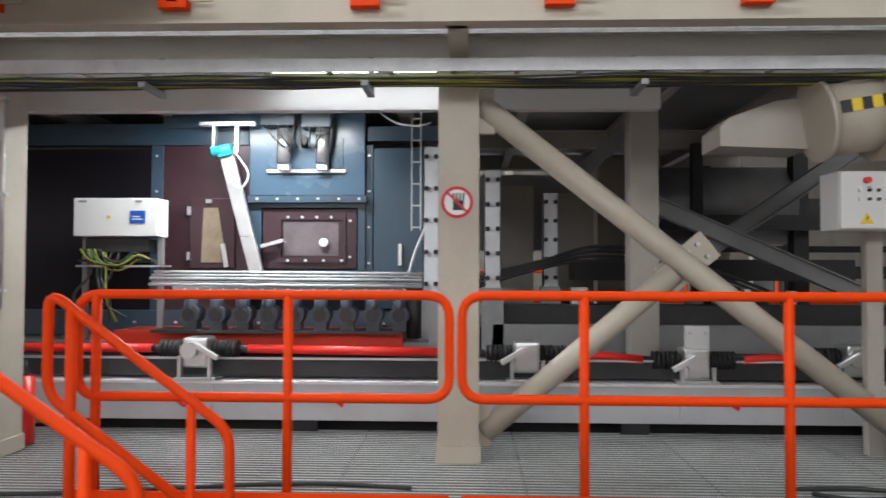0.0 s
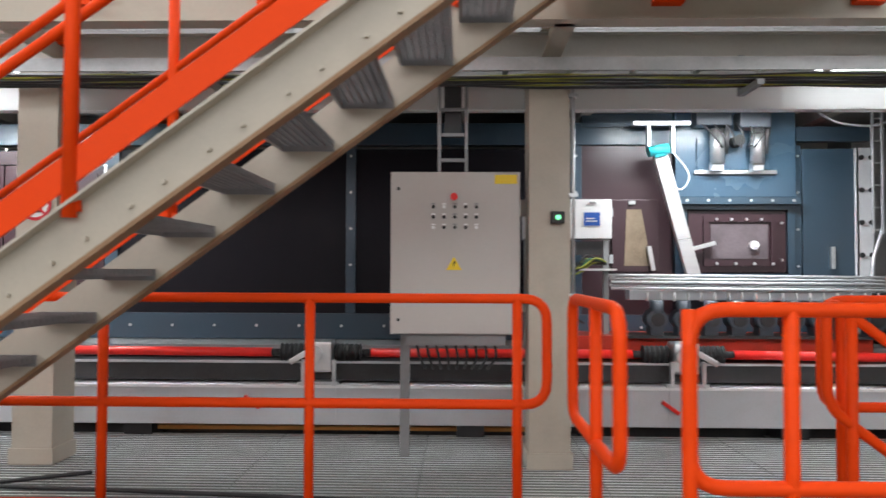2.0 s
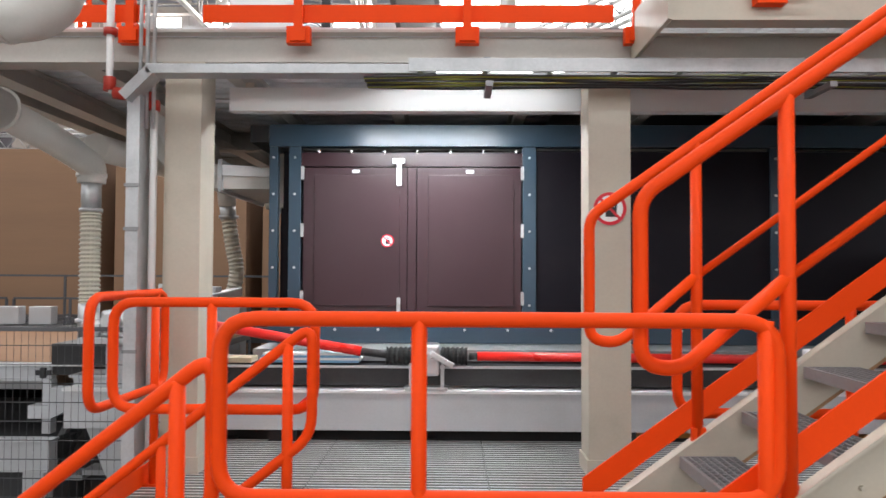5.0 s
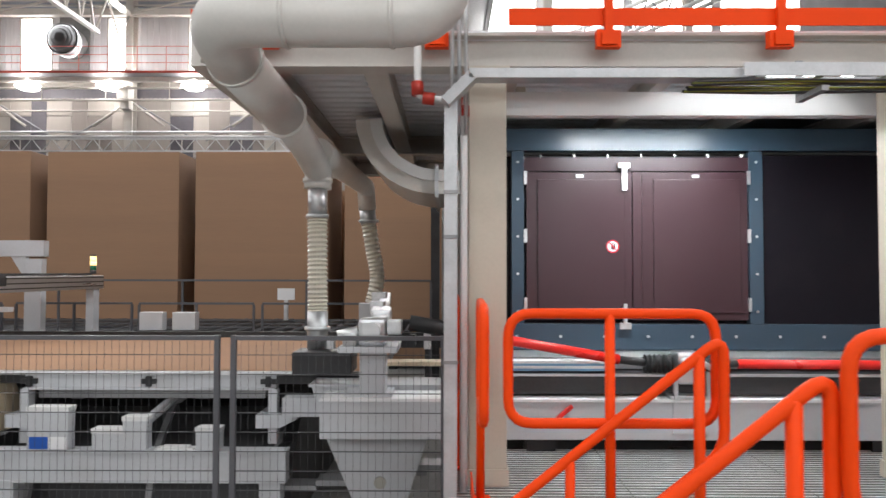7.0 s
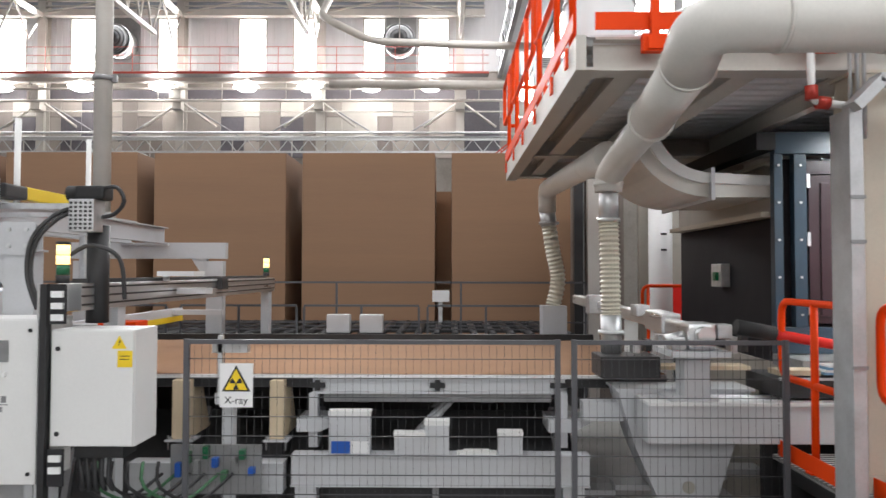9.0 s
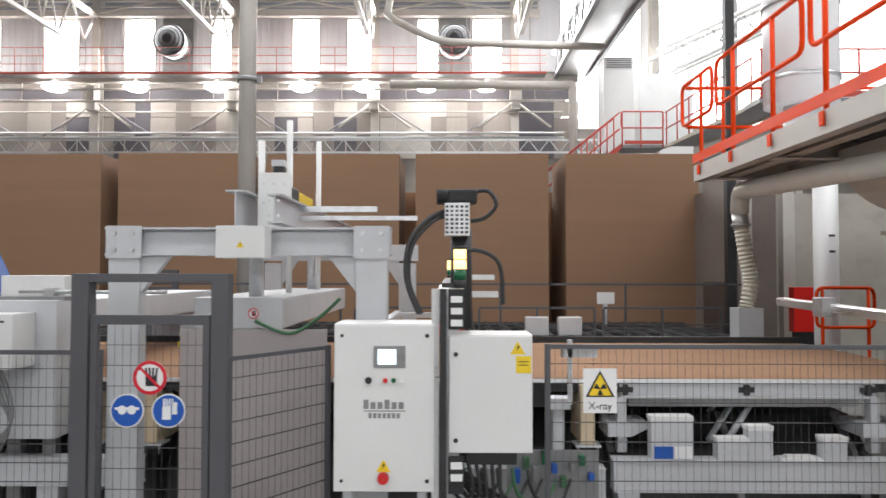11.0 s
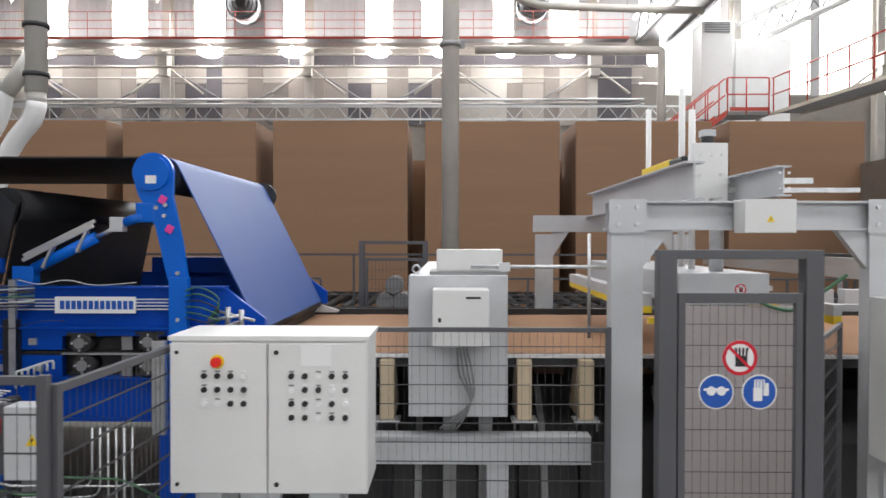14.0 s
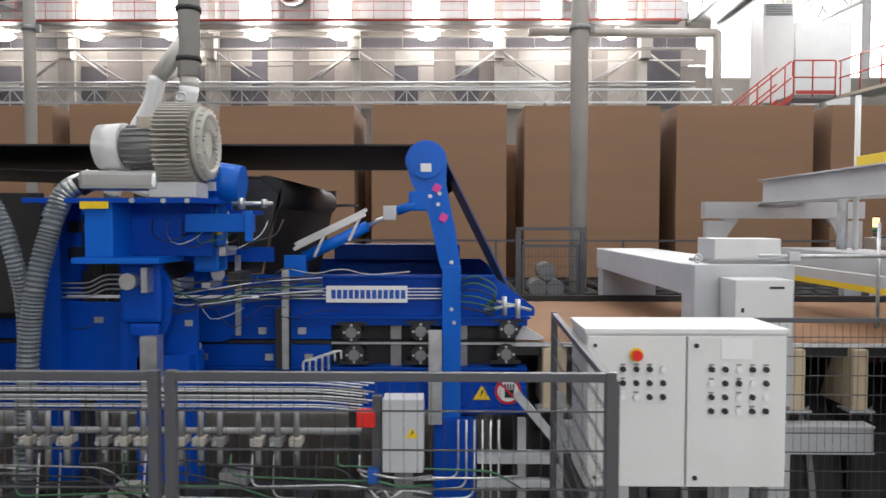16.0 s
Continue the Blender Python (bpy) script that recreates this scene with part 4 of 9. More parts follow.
# cable tray
tr = thing("cable_tray", "galvanised cable ladder with yellow-green earth cables", "cable tray", (-2, 4.35, 2.85))
boxes("side_rail", GALV_T, tr, (-7.35, 3.4, 4.105, 4.116, 2.778, 2.853), bev=0.002)
boxes("side_rail", GALV_T, tr, (-7.35, 3.4, 4.40, 4.411, 2.778, 2.853), bev=0.002)
for k in range(30):
    x = -7.3 + 0.36 * k
    boxes("rung", GALV, tr, (x, x + 0.03, 4.116, 4.40, 2.779, 2.79))
for j, (yy, m, r) in enumerate(((4.13, CABLE_K, 0.006), (4.15, CABLE_Y, 0.007), (4.175, CABLE_K, 0.009), (4.2, CABLE_Y, 0.006), (4.225, CABLE_K, 0.009), (4.25, CABLE_Y, 0.005), (4.28, CABLE_K, 0.01), (4.31, CABLE_K, 0.008), (4.34, CABLE_Y, 0.006), (4.37, CABLE_K, 0.01))):
    rj = random.Random(j)
    tube("cable", m, tr, [(-7.6 + 0.5 * k, yy + rj.uniform(-0.012, 0.012), 2.776 - r - rj.uniform(0.0, 0.022)) for k in range(23)], r, bend=0.1, n=6)
for x in (-6.9, -5.0, -3.9, -1.9, -0.6, 1.0):
    boxes("hanger", MIDG, tr, (x - 0.02, x + 0.02, 4.13, 4.43, 2.705, 2.735), (x - 0.02, x + 0.02, 4.412, 4.43, 2.735, 2.95))
tk = thing("cable_trunking", "galvanised square trunking turning down the column", "trunking", (-8.9, 4.2, DECK))
bm = B()
add_box(bm, -8.84, -7.2, 4.17, 4.3, 2.785, 2.84, bev=0.003)
add_box(bm, -0.03, 0.03, -0.065, 0.065, -0.02, 0.19, pose(-8.955, 4.235, 2.67, 0, 45, 0))
part("duct", bm, GALV_T, tk)
boxes("riser", GALV_T, tk, (-8.975, -8.9, 4.25, 4.33, FLOOR, 2.69), bev=0.003)
boxes("rear_riser", GALV_T, tk, (-8.965, -8.915, 4.345, 4.48, FLOOR, 2.66), bev=0.003)
for z in (2.15, 1.9, 1.2):
    boxes("clamp", MIDG, tk, (-8.98, -8.895, 4.24, 4.25, z, z + 0.02))
# sprinkler pipe with red fittings
sp = thing("sprinkler_pipe", "white sprinkler pipe with red couplings", "pipe", (-9.1, 4.1, 2.7))
tube("pipe", WHITE, sp, [(-9.13, 4.36, 3.6), (-9.13, 4.36, 2.72), (-8.862, 4.36, 2.69), (-8.862, 4.36, FLOOR)], 0.022, bend=0.06, n=12)
cyls("coupling", RED_D, sp, ((-9.13, 4.36, 2.73), (-9.13, 4.36, 2.81), 0.036), ((-9.1, 4.36, 2.717), (-9.03, 4.36, 2.709), 0.036), label="red grooved coupling")
cyls("coupling", RED_D, sp, ((-8.862, 4.36, 2.61), (-8.862, 4.36, 2.67), 0.034), ((-8.92, 4.36, 2.697), (-8.87, 4.36, 2.691), 0.032), label="red grooved coupling")
cyls("flange", RED_D, sp, ((-9.13, 4.36, 3.06), (-9.13, 4.36, 3.1), 0.04), label="red flange")
# conduits going up the end column
cd = thing("conduit_bundle", "grey conduits clipped to the column", "conduit", (-8.85, 4.3, 2.8))
for i, x in enumerate((-8.93, -8.89, -8.85)):
    cyls("conduit", GALV, cd, ((x, 4.32, 2.5), (x, 4.32, 4.2), 0.012), n=8)

# tube lamps; the first two housings are made up around added fills
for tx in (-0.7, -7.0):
    t = thing("tube_lamp", "slim added fill tube with a made-up housing behind the cable tray", "lamp", (tx, 4.75, 2.94), "tube lamps")
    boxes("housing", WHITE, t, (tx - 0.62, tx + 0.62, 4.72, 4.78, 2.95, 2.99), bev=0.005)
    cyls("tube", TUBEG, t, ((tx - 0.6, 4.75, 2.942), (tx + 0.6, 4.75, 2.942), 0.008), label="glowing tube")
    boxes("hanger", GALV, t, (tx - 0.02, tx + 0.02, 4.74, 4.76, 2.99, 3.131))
for tx, ty, tz in TUBES:
    t = thing("tube_lamp", "lit tube lamp under the gallery", "lamp", (tx, ty, tz), "tube lamps")
    boxes("housing", WHITE, t, (tx - 0.62, tx + 0.62, ty - 0.05, ty + 0.05, tz, tz + 0.05), bev=0.005)
    cyls("tube", TUBEG, t, ((tx - 0.6, ty, tz - 0.012), (tx + 0.6, ty, tz - 0.012), 0.014), label="glowing tube")
    boxes("hanger", GALV, t, (tx - 0.5, tx - 0.47, ty - 0.02, ty + 0.02, tz + 0.05, 2.94), (tx + 0.47, tx + 0.5, ty - 0.02, ty + 0.02, tz + 0.05, 2.94))


# ---- press housing ----
HY = 6.05
BOLT = {}


def bolts_on(name, pts, r, parent, y, mat_=None, d=0.012):
    """Hexagon bolt heads that face -y, one object each on shared mesh data."""
    material = mat_ or GALV
    key = (material.name, r, d)
    if key not in BOLT:
        bm = B()
        add_cyl(bm, (0, -d, 0), (0, 0, 0), r, n=6)
        bmesh.ops.recalc_face_normals(bm, faces=bm.faces)
        BOLT[key] = bpy.data.meshes.new("bolt")
        bm.to_mesh(BOLT[key])
        bm.free()
        BOLT[key].materials.append(material)
    at = parent.location if parent.parent is None else Vector((0, 0, 0))
    for x, z in pts:
        ob = new(name[:-1] if name.endswith("s") else name, BOLT[key])
        ob.parent = parent
        ob.matrix_parent_inverse = Matrix.Translation(-at)
        ob.location = (x, y, z)
        tagged(ob)


bolts_on("bolts", [(-6.2 + 0.257 * k + dx, zt(-6.2 + 0.257 * k + dx) - 0.06) for k in range(12) for dx in (0.0, 0.11)], 0.009, stringers[0], 2.414, BEIGE, 0.014)
ph = thing("press_housing", "dark blue-grey steel housing of a press with plum panels", "machine housing", (-4.4, HY, DECK))
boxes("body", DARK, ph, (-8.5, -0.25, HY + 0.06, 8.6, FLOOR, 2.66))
boxes("top_rail", TEAL, ph, (-8.6, -1.84, HY - 0.03, HY + 0.06, 2.69, 2.87), bev=0.004)
boxes("sill", TEAL, ph, (-8.6, -0.25, HY - 0.02, HY + 0.06, 1.09, 1.3), bev=0.004)
boxes("sill_ledge", MIDG, ph, (-8.6, -0.25, HY - 0.45, HY + 0.05, 1.0, 1.085))
for a, b in ((-8.6, -8.53), (-8.44, -8.34), (-6.53, -6.42), (-4.52, -4.44), (-2.68, -2.58), (-0.86, -0.8)):
    boxes("upright", TEAL, ph, (a, b, HY - 0.015, HY + 0.06, 1.3, 2.69), bev=0.003)
    bolts_on("bolts", [((a + b) / 2, 1.4 + 0.3 * k) for k in range(5)], 0.011, ph, HY - 0.015)
boxes("upper_rail", TEAL, ph, (-2.58, -1.84, HY - 0.02, HY + 0.06, 2.87, 2.95), (-2.58, -1.84, HY - 0.05, HY - 0.02, 2.83, 2.86))
bolts_on("bolts", [(-8.2 + 0.27 * k, 2.655) for k in range(7)], 0.012, ph, HY + 0.03, WHITE, 0.03)
bolts_on("bolts", [(-8.4 + 0.35 * k, 1.2) for k in range(23)], 0.012, ph, HY - 0.02)
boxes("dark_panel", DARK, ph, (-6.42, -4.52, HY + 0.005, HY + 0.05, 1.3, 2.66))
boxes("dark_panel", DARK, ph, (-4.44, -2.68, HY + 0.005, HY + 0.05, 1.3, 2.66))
# two-leaf door
for a, b in ((-8.32, -7.47), (-7.39, -6.54)):
    d = boxes("door_leaf", PLUM, ph, (a, b, HY - 0.005, HY + 0.03, 1.33, 2.52), bev=0.004, label="dark plum door leaf")
    boxes("raised_field", PLUM, d, (a + 0.09, b - 0.06, HY - 0.017, HY - 0.005, 1.39, 2.46), bev=0.004)
    for z in (1.4, 1.95, 2.42):
        boxes("hinge", GALV, d, (a - 0.02 if a < -8 else b - 0.005, a + 0.005 if a < -8 else b + 0.02, HY - 0.022, HY - 0.004, z, z + 0.11))
    boxes("clip", GALV, d, (a + 0.4, a + 0.46, HY - 0.02, HY - 0.006, 2.475, 2.5))
boxes("door_head", PLUM, ph, (-8.34, -6.53, HY + 0.0, HY + 0.05, 2.53, 2.64))
boxes("centre_post", PLUM, ph, (-7.465, -7.395, HY - 0.012, HY + 0.03, 1.33, 2.52))
boxes("latch", SIGN_W, ph, (-7.59, -7.49, HY - 0.05, HY - 0.02, 2.55, 2.59), (-7.555, -7.515, HY - 0.045, HY - 0.02, 2.37, 2.55), bev=0.003, label="white latch")
boxes("latch", GALV, ph, (-7.55, -7.52, HY - 0.05, HY - 0.018, 1.31, 1.46), (-7.58, -7.49, HY - 0.05, HY - 0.02, 1.26, 1.31), label="steel bolt latch")


def no_touch_sign(name, x, y, z, r, group="prohibition signs"):
    t = thing(name, "round white sign with a red prohibition ring", "sign", (x, y, z), group)
    bm = B()
    add_prism(bm, disc_pts(x, z, r), y - 0.003, y)
    part("disc", bm, SIGN_W, t)
    bm = B()
    add_ring(bm, x, z, r, 0.8 * r, y - 0.0055, y - 0.003)
    part("ring", bm, SIGN_R, t)
    bm = B()
    add_box(bm, -0.34 * r, 0.34 * r, -0.001, 0.0, -0.5 * r, 0.1 * r, pose(x + 0.08 * r, y - 0.0035, z, 0, 0, 0))
    for i, (dx, an) in enumerate(((-0.24, 8), (-0.08, 3), (0.09, -2), (0.26, -8))):
        add_box(bm, -0.06 * r, 0.06 * r, -0.001, 0.0, 0.08 * r, 0.58 * r, pose(x + (0.08 + dx) * r, y - 0.0035, z, 0, -an, 0))
    part("symbol", bm, INK, t)
    bm = B()
    add_box(bm, -0.84 * r, 0.84 * r, -0.001, 0.0, -0.08 * r, 0.08 * r, pose(x, y - 0.0055, z, 0, 45, 0))
    part("slash", bm, SIGN_R, t)
    return t


no_touch_sign("prohibition_sign", -0.07, 4.436, 2.06, 0.098)
no_touch_sign("prohibition_sign", -6.17, 4.436, 2.05, 0.098)
no_touch_sign("prohibition_sign", -7.63, HY - 0.02, 1.92, 0.052)

# control end of the press
boxes("plum_panel", PLUM, ph, (-2.58, -1.84, HY + 0.0, HY + 0.05, 1.3, 2.8))
hood = boxes("hood", TEAL_L, ph, (-1.83, -0.86, HY - 0.06, HY + 0.06, 2.26, 2.97), bev=0.006, label="lighter blue-grey hood panel")
boxes("hood_ledge", TEAL, ph, (-1.83, -0.84, HY - 0.1, HY + 0.05, 2.2, 2.255))
bolts_on("bolts", [(-1.75 + 0.17 * k, 2.228) for k in range(6)], 0.012, ph, HY - 0.1)
boxes("hatch_frame", TEAL, ph, (-1.83, -1.73, HY - 0.04, HY + 0.05, 1.6, 2.2), (-0.92, -0.86, HY - 0.04, HY + 0.05, 1.6, 2.2), (-1.73, -0.92, HY - 0.04, HY + 0.05, 1.6, 1.64), (-1.73, -0.92, HY - 0.04, HY + 0.05, 2.16, 2.2))
hd = boxes("hatch", PLUM, ph, (-1.72, -0.93, HY - 0.03, HY + 0.04, 1.65, 2.15), bev=0.005, label="dark plum inspection hatch")
boxes("hatch_rim", PLUM, hd, (-1.6, -1.02, HY - 0.05, HY - 0.03, 2.06, 2.1), (-1.6, -1.02, HY - 0.05, HY - 0.03, 1.7, 1.74), (-1.6, -1.56, HY - 0.05, HY - 0.03, 1.74, 2.06), (-1.06, -1.02, HY - 0.05, HY - 0.03, 1.74, 2.06))
boxes("hatch_pane", HAZE, hd, (-1.54, -1.08, HY - 0.036, HY - 0.03, 1.76, 2.04), label="hazy grey pane")
bolts_on("clips", [(-1.5 + 0.12 * k, 2.08) for k in range(4)] + [(-1.5 + 0.15 * k, 1.72) for k in range(4)] + [(-0.98, 1.75), (-0.98, 2.05)], 0.012, hd, HY - 0.05, GALV, 0.02)
bm = B()
add_box(bm, -0.1, 0.1, -0.02, 0.02, -0.016, 0.016, pose(-1.62, HY - 0.09, 1.86, 0, -15, 0), bev=0.004)
part("hatch_handle", bm, ALU, hd)
cyls("hatch_knob", SIGN_W, hd, ((-1.2, HY - 0.075, 1.87), (-1.2, HY - 0.036, 1.87), 0.036), ((-1.2, HY - 0.085, 1.87), (-1.2, HY - 0.075, 1.87), 0.016))
sd = boxes("small_hatch", PLUM, ph, (-2.34, -1.96, HY - 0.03, HY + 0.02, 1.65, 2.24), bev=0.005, label="narrow plum hatch")
bm = B()
add_prism(bm, [(-2.24, 1.7), (-2.02, 1.7), (-2.1, 2.16), (-2.22, 2.16)], HY - 0.036, HY - 0.03)
part("hatch_pane", bm, TANG, sd, "tan glass pane")
boxes("clips", GALV, sd, (-2.36, -2.33, HY - 0.04, HY - 0.02, 2.1, 2.17), (-2.36, -2.33, HY - 0.04, HY - 0.02, 1.72, 1.79), (-2.2, -2.15, HY - 0.045, HY - 0.03, 2.2, 2.23))
bm = B()
add_box(bm, -0.018, 0.018, -0.015, 0.015, -0.1, 0.1, pose(-2.03, HY - 0.06, 1.76, 0, -10, 0), bev=0.004)
part("hatch_handle", bm, ALU, sd)
# bright reflector arm with its small drive
arm = thing("lifting_arm", "bright aluminium arm with a turquoise drive head", "arm", (-1.75, 5.85, 1.62))
bm = B()
L = 1.02
add_box(bm, -0.055, 0.055, -0.03, 0.03, 0, L, pose(-1.72, 5.88, 1.6, 0, -15, 0), bev=0.006)
part("beam", bm, ALU, arm)
bm = B()
add_box(bm, -0.055, 0.055, -0.05, 0.0, -0.05, 0.045, pose(-2.0, 5.86, 2.61, 0, -15, 0), bev=0.018)
add_cyl(bm, (-2.09, 5.83, 2.6), (-1.93, 5.83, 2.63), 0.042, n=14)
part("drive", bm, TEALK, arm, "turquoise drive head")
boxes("head_frame", ALU, arm, (-2.09, -2.07, 5.83, 5.9, 2.6, 2.82), (-1.9, -1.88, 5.83, 5.9, 2.6, 2.82), (-2.2, -1.75, 5.84, 5.9, 2.82, 2.85))
tube("cable", CABLE_W, arm, hose_pts([(-1.9, 5.82, 2.6), (-1.78, 5.8, 2.42), (-1.84, 5.8, 2.3), (-1.95, 5.82, 2.36)], 0.03), 0.007, bend=0, n=6)
# actuators on the hood
ac = thing("hood_actuators", "cluster of actuators on a bright plate on the hood", "actuator", (-1.35, 5.95, 2.5))
boxes("plate", TEAL_L, ac, (-1.66, -1.04, HY - 0.072, HY - 0.06, 2.48, 2.74), bev=0.004)
boxes("plate_rail", ALU, ac, (-1.68, -1.02, HY - 0.085, HY - 0.072, 2.445, 2.475), bev=0.003)
for x in (-1.52, -1.2):
    cyls("cylinder", ALU, ac, ((x, HY - 0.14, 2.52), (x, HY - 0.14, 2.8), 0.055))
    boxes("clevis", GALV, ac, (x - 0.045, x + 0.045, HY - 0.16, HY - 0.075, 2.46, 2.53), bev=0.006)
    cyls("rod", PIT, ac, ((x + 0.06, HY - 0.15, 2.6), (x + 0.09, HY - 0.15, 2.88), 0.02))
boxes("valve_block", MOTOR, ac, (-1.7, -1.42, HY - 0.2, HY - 0.06, 2.82, 2.95), (-1.36, -1.12, HY - 0.22, HY - 0.06, 2.8, 2.93), bev=0.01)
cyls("knuckle", BLACK, ac, ((-1.36, HY - 0.2, 2.7), (-1.36, HY - 0.08, 2.7), 0.045))
for k in range(6):
    tube("air_hose", CABLE_K, ac, hose_pts([(-1.66 + 0.09 * k, HY - 0.18, 2.84), (-1.6 + 0.08 * k, HY - 0.26, 2.74), (-1.5 + 0.05 * k, HY - 0.2, 2.64)], 0.03), 0.008, bend=0, n=6)
# right-hand blue door with handle
rd = boxes("end_door", TEAL, ph, (-0.79, -0.27, HY - 0.02, HY + 0.05, 1.32, 2.66), bev=0.005)
boxes("door_handle", ALU, rd, (-0.58, -0.55, HY - 0.06, HY - 0.02, 1.68, 1.86), bev=0.005)
boxes("upper_rail", TEAL, ph, (-0.84, -0.25, HY - 0.03, HY + 0.05, 2.72, 2.84))
tube("signal_cable", CABLE_W, ph, hose_pts([(-0.75, 5.9, 2.95), (-0.6, 5.85, 2.84), (-0.4, 5.75, 2.79), (-0.3, 5.7, 2.81)], 0.05), 0.009, bend=0, n=6)
tube("signal_cable", CABLE_W, ph, hose_pts([(-0.34, 5.7, 1.98), (-0.42, 5.68, 1.78), (-0.48, 5.62, 1.6), (-0.62, 5.55, 1.56)], 0.05), 0.012, bend=0, n=6)


def perforated(x0, x1, y, z0, z1, n):
    t = thing("perforated_post", "white post with two rows of black holes", "post", (x0, y, DECK), "perforated posts")
    boxes("plate", OFFW, t, (x0, x1, y, y + 0.012, z0, z1), (x0, x0 + 0.01, y, y + 0.1, z0, z1), (x1 - 0.01, x1, y, y + 0.1, z0, z1))
    for k in range(n):
        z = z0 + 0.08 + (z1 - z0 - 0.16) * k / (n - 1)
        for x in (x0 + 0.028, x1 - 0.028):
            cyls("bolt_head", BLACK, t, ((x, y - 0.016, z), (x, y, z), 0.021), n=8)
    boxes("foot", MIDG, t, (x0 - 0.02, x1 + 0.02, y, y + 0.12, DECK, z0))


perforated(-0.375, -0.24, 5.98, 1.45, 2.66, 5)
perforated(0.13, 0.27, 6.0, 1.5, 2.47, 5)
perforated(0.67, 0.81, 6.57, 1.5, 2.34, 5)
ld = thing("vertical_ladder_tray", "narrow white ladder-shaped cable bracket", "cable ladder", (-0.42, 5.64, 1.95))
each(boxes, "rail", GALV_T, ld, (-0.448, -0.438, 5.63, 5.65, 1.95, 2.9), (-0.378, -0.368, 5.63, 5.65, 1.95, 2.9))
for k in range(6):
    boxes("rung", GALV_T, ld, (-0.438, -0.378, 5.635, 5.645, 1.97 + 0.17 * k, 1.982 + 0.17 * k))

# white junction box with wiring
jb = thing("junction_box", "white wall-mounted junction box with a blue label", "electrical box", (-2.76, 5.5, 1.9))
boxes("case", SIGN_W, jb, (-3.09, -2.43, 5.58, 5.8, 1.9, 2.2), bev=0.006)
boxes("label", SIGN_B, jb, (-2.64, -2.52, 5.576, 5.58, 2.0, 2.1), label="blue printed label")
boxes("print_bar", SIGN_W, jb, (-2.625, -2.54, 5.574, 5.576, 2.03, 2.038), (-2.625, -2.56, 5.574, 5.576, 2.05, 2.058))
bm = B()
add_prism(bm, [(-2.83, 2.04), (-2.79, 2.04), (-2.81, 2.07)], 5.576, 5.58)
part("warning_mark", bm, YELLOW, jb)
each(boxes, "clip", MIDG, jb, (-3.05, -2.99, 5.574, 5.58, 2.165, 2.18), (-2.6, -2.55, 5.574, 5.58, 2.165, 2.18))
boxes("terminal_rail", PIT, jb, (-3.0, -2.5, 5.6, 5.75, 1.78, 1.88), (-3.05, -2.47, 5.58, 5.8, 1.7, 1.72))
boxes("stand", MIDG, jb, (-2.47, -2.43, 5.7, 5.74, DECK, 1.9), (-3.08, -3.04, 5.7, 5.74, DECK, 1.9))
boxes("shelf", GALV, jb, (-3.05, -2.4, 5.55, 5.8, 1.66, 1.675))
rj = random.Random(11)
for k in range(9):
    y, dz = 5.56 + 0.02 * (k % 4), rj.uniform(0.05, 0.13)
    tube("wire", (CABLE_Y, CABLE_K, CABLE_Y, PIT, CABLE_G)[k % 5], jb, hose_pts([(-3.02 + 0.02 * k, y, 1.8), (-2.93 + 0.015 * k, y - 0.03, 1.8 - dz), (-2.7, y - 0.04, 1.76 - dz), (-2.56 - 0.01 * k, y - 0.02, 1.84 - dz), (-2.48, y, 1.72)], 0.04), 0.008, bend=0, n=6)
for k in range(5):
    m = (CABLE_K, PIT, CABLE_Y, CABLE_K, PIT)[k % 5]
    x = -2.96 + 0.055 * k
    tube("wire", m, jb, hose_pts([(x, 5.62, 1.78), (x + rj.uniform(-0.05, 0.05), 5.54, 1.6), (x + rj.uniform(-0.1, 0.16), 5.5, 1.42), (x + rj.uniform(0, 0.2), 5.56, 1.22 + rj.uniform(0, 0.1))], 0.04), 0.01, bend=0, n=6)

# manifold: pipes, motors and red tank
mf = thing("valve_manifold", "row of grey motors under bright pipes on a red tank", "manifold", (-1.4, 5.6, 1.03))
for z, y, r in ((1.625, 5.6, 0.012), (1.6, 5.55, 0.01), (1.575, 5.52, 0.012), (1.55, 5.56, 0.008), (1.53, 5.5, 0.012)):
    cyls("pipe", CABLE_W, mf, ((-2.45, y, z), (-0.35, y + 0.02, z - 0.01), r), n=8)
boxes("header", OFFW, mf, (-2.3, -0.5, 5.58, 5.72, 1.44, 1.52), bev=0.006)
for k in range(9):
    x = -2.12 + 0.2 * k
    mo = part("motor", (lambda b: (add_cyl(b, (x, 5.46, 1.3), (x, 5.62, 1.3), 0.075, n=14), add_cyl(b, (x, 5.5, 1.3), (x, 5.5, 1.44), 0.05, n=10), add_box(b, x - 0.05, x + 0.05, 5.48, 5.6, 1.18, 1.24), b)[-1])(B()), MOTOR, mf)
    cyls("cap", PIT, mo, ((x, 5.445, 1.3), (x, 5.46, 1.3), 0.05))
    each(cyls, "bolt", SIGN_W, mo, ((x - 0.06, 5.52, 1.435), (x - 0.06, 5.52, 1.5), 0.01), ((x + 0.04, 5.52, 1.435), (x + 0.04, 5.52, 1.5), 0.008))
boxes("tank", TANK, mf, (-2.75, -0.5, 5.56, 6.0, 1.0, 1.17), bev=0.005, label="dark red tank")
boxes("tray", PIT, mf, (-2.4, -0.5, 5.42, 5.72, 1.165, 1.185))
cyls("end_motor", PIT, mf, ((-0.42, 5.6, 1.12), (-0.42, 5.6, 1.5), 0.06))
boxes("end_block", MIDG, mf, (-0.3, -0.22, 5.5, 5.7, 1.0, 1.45))

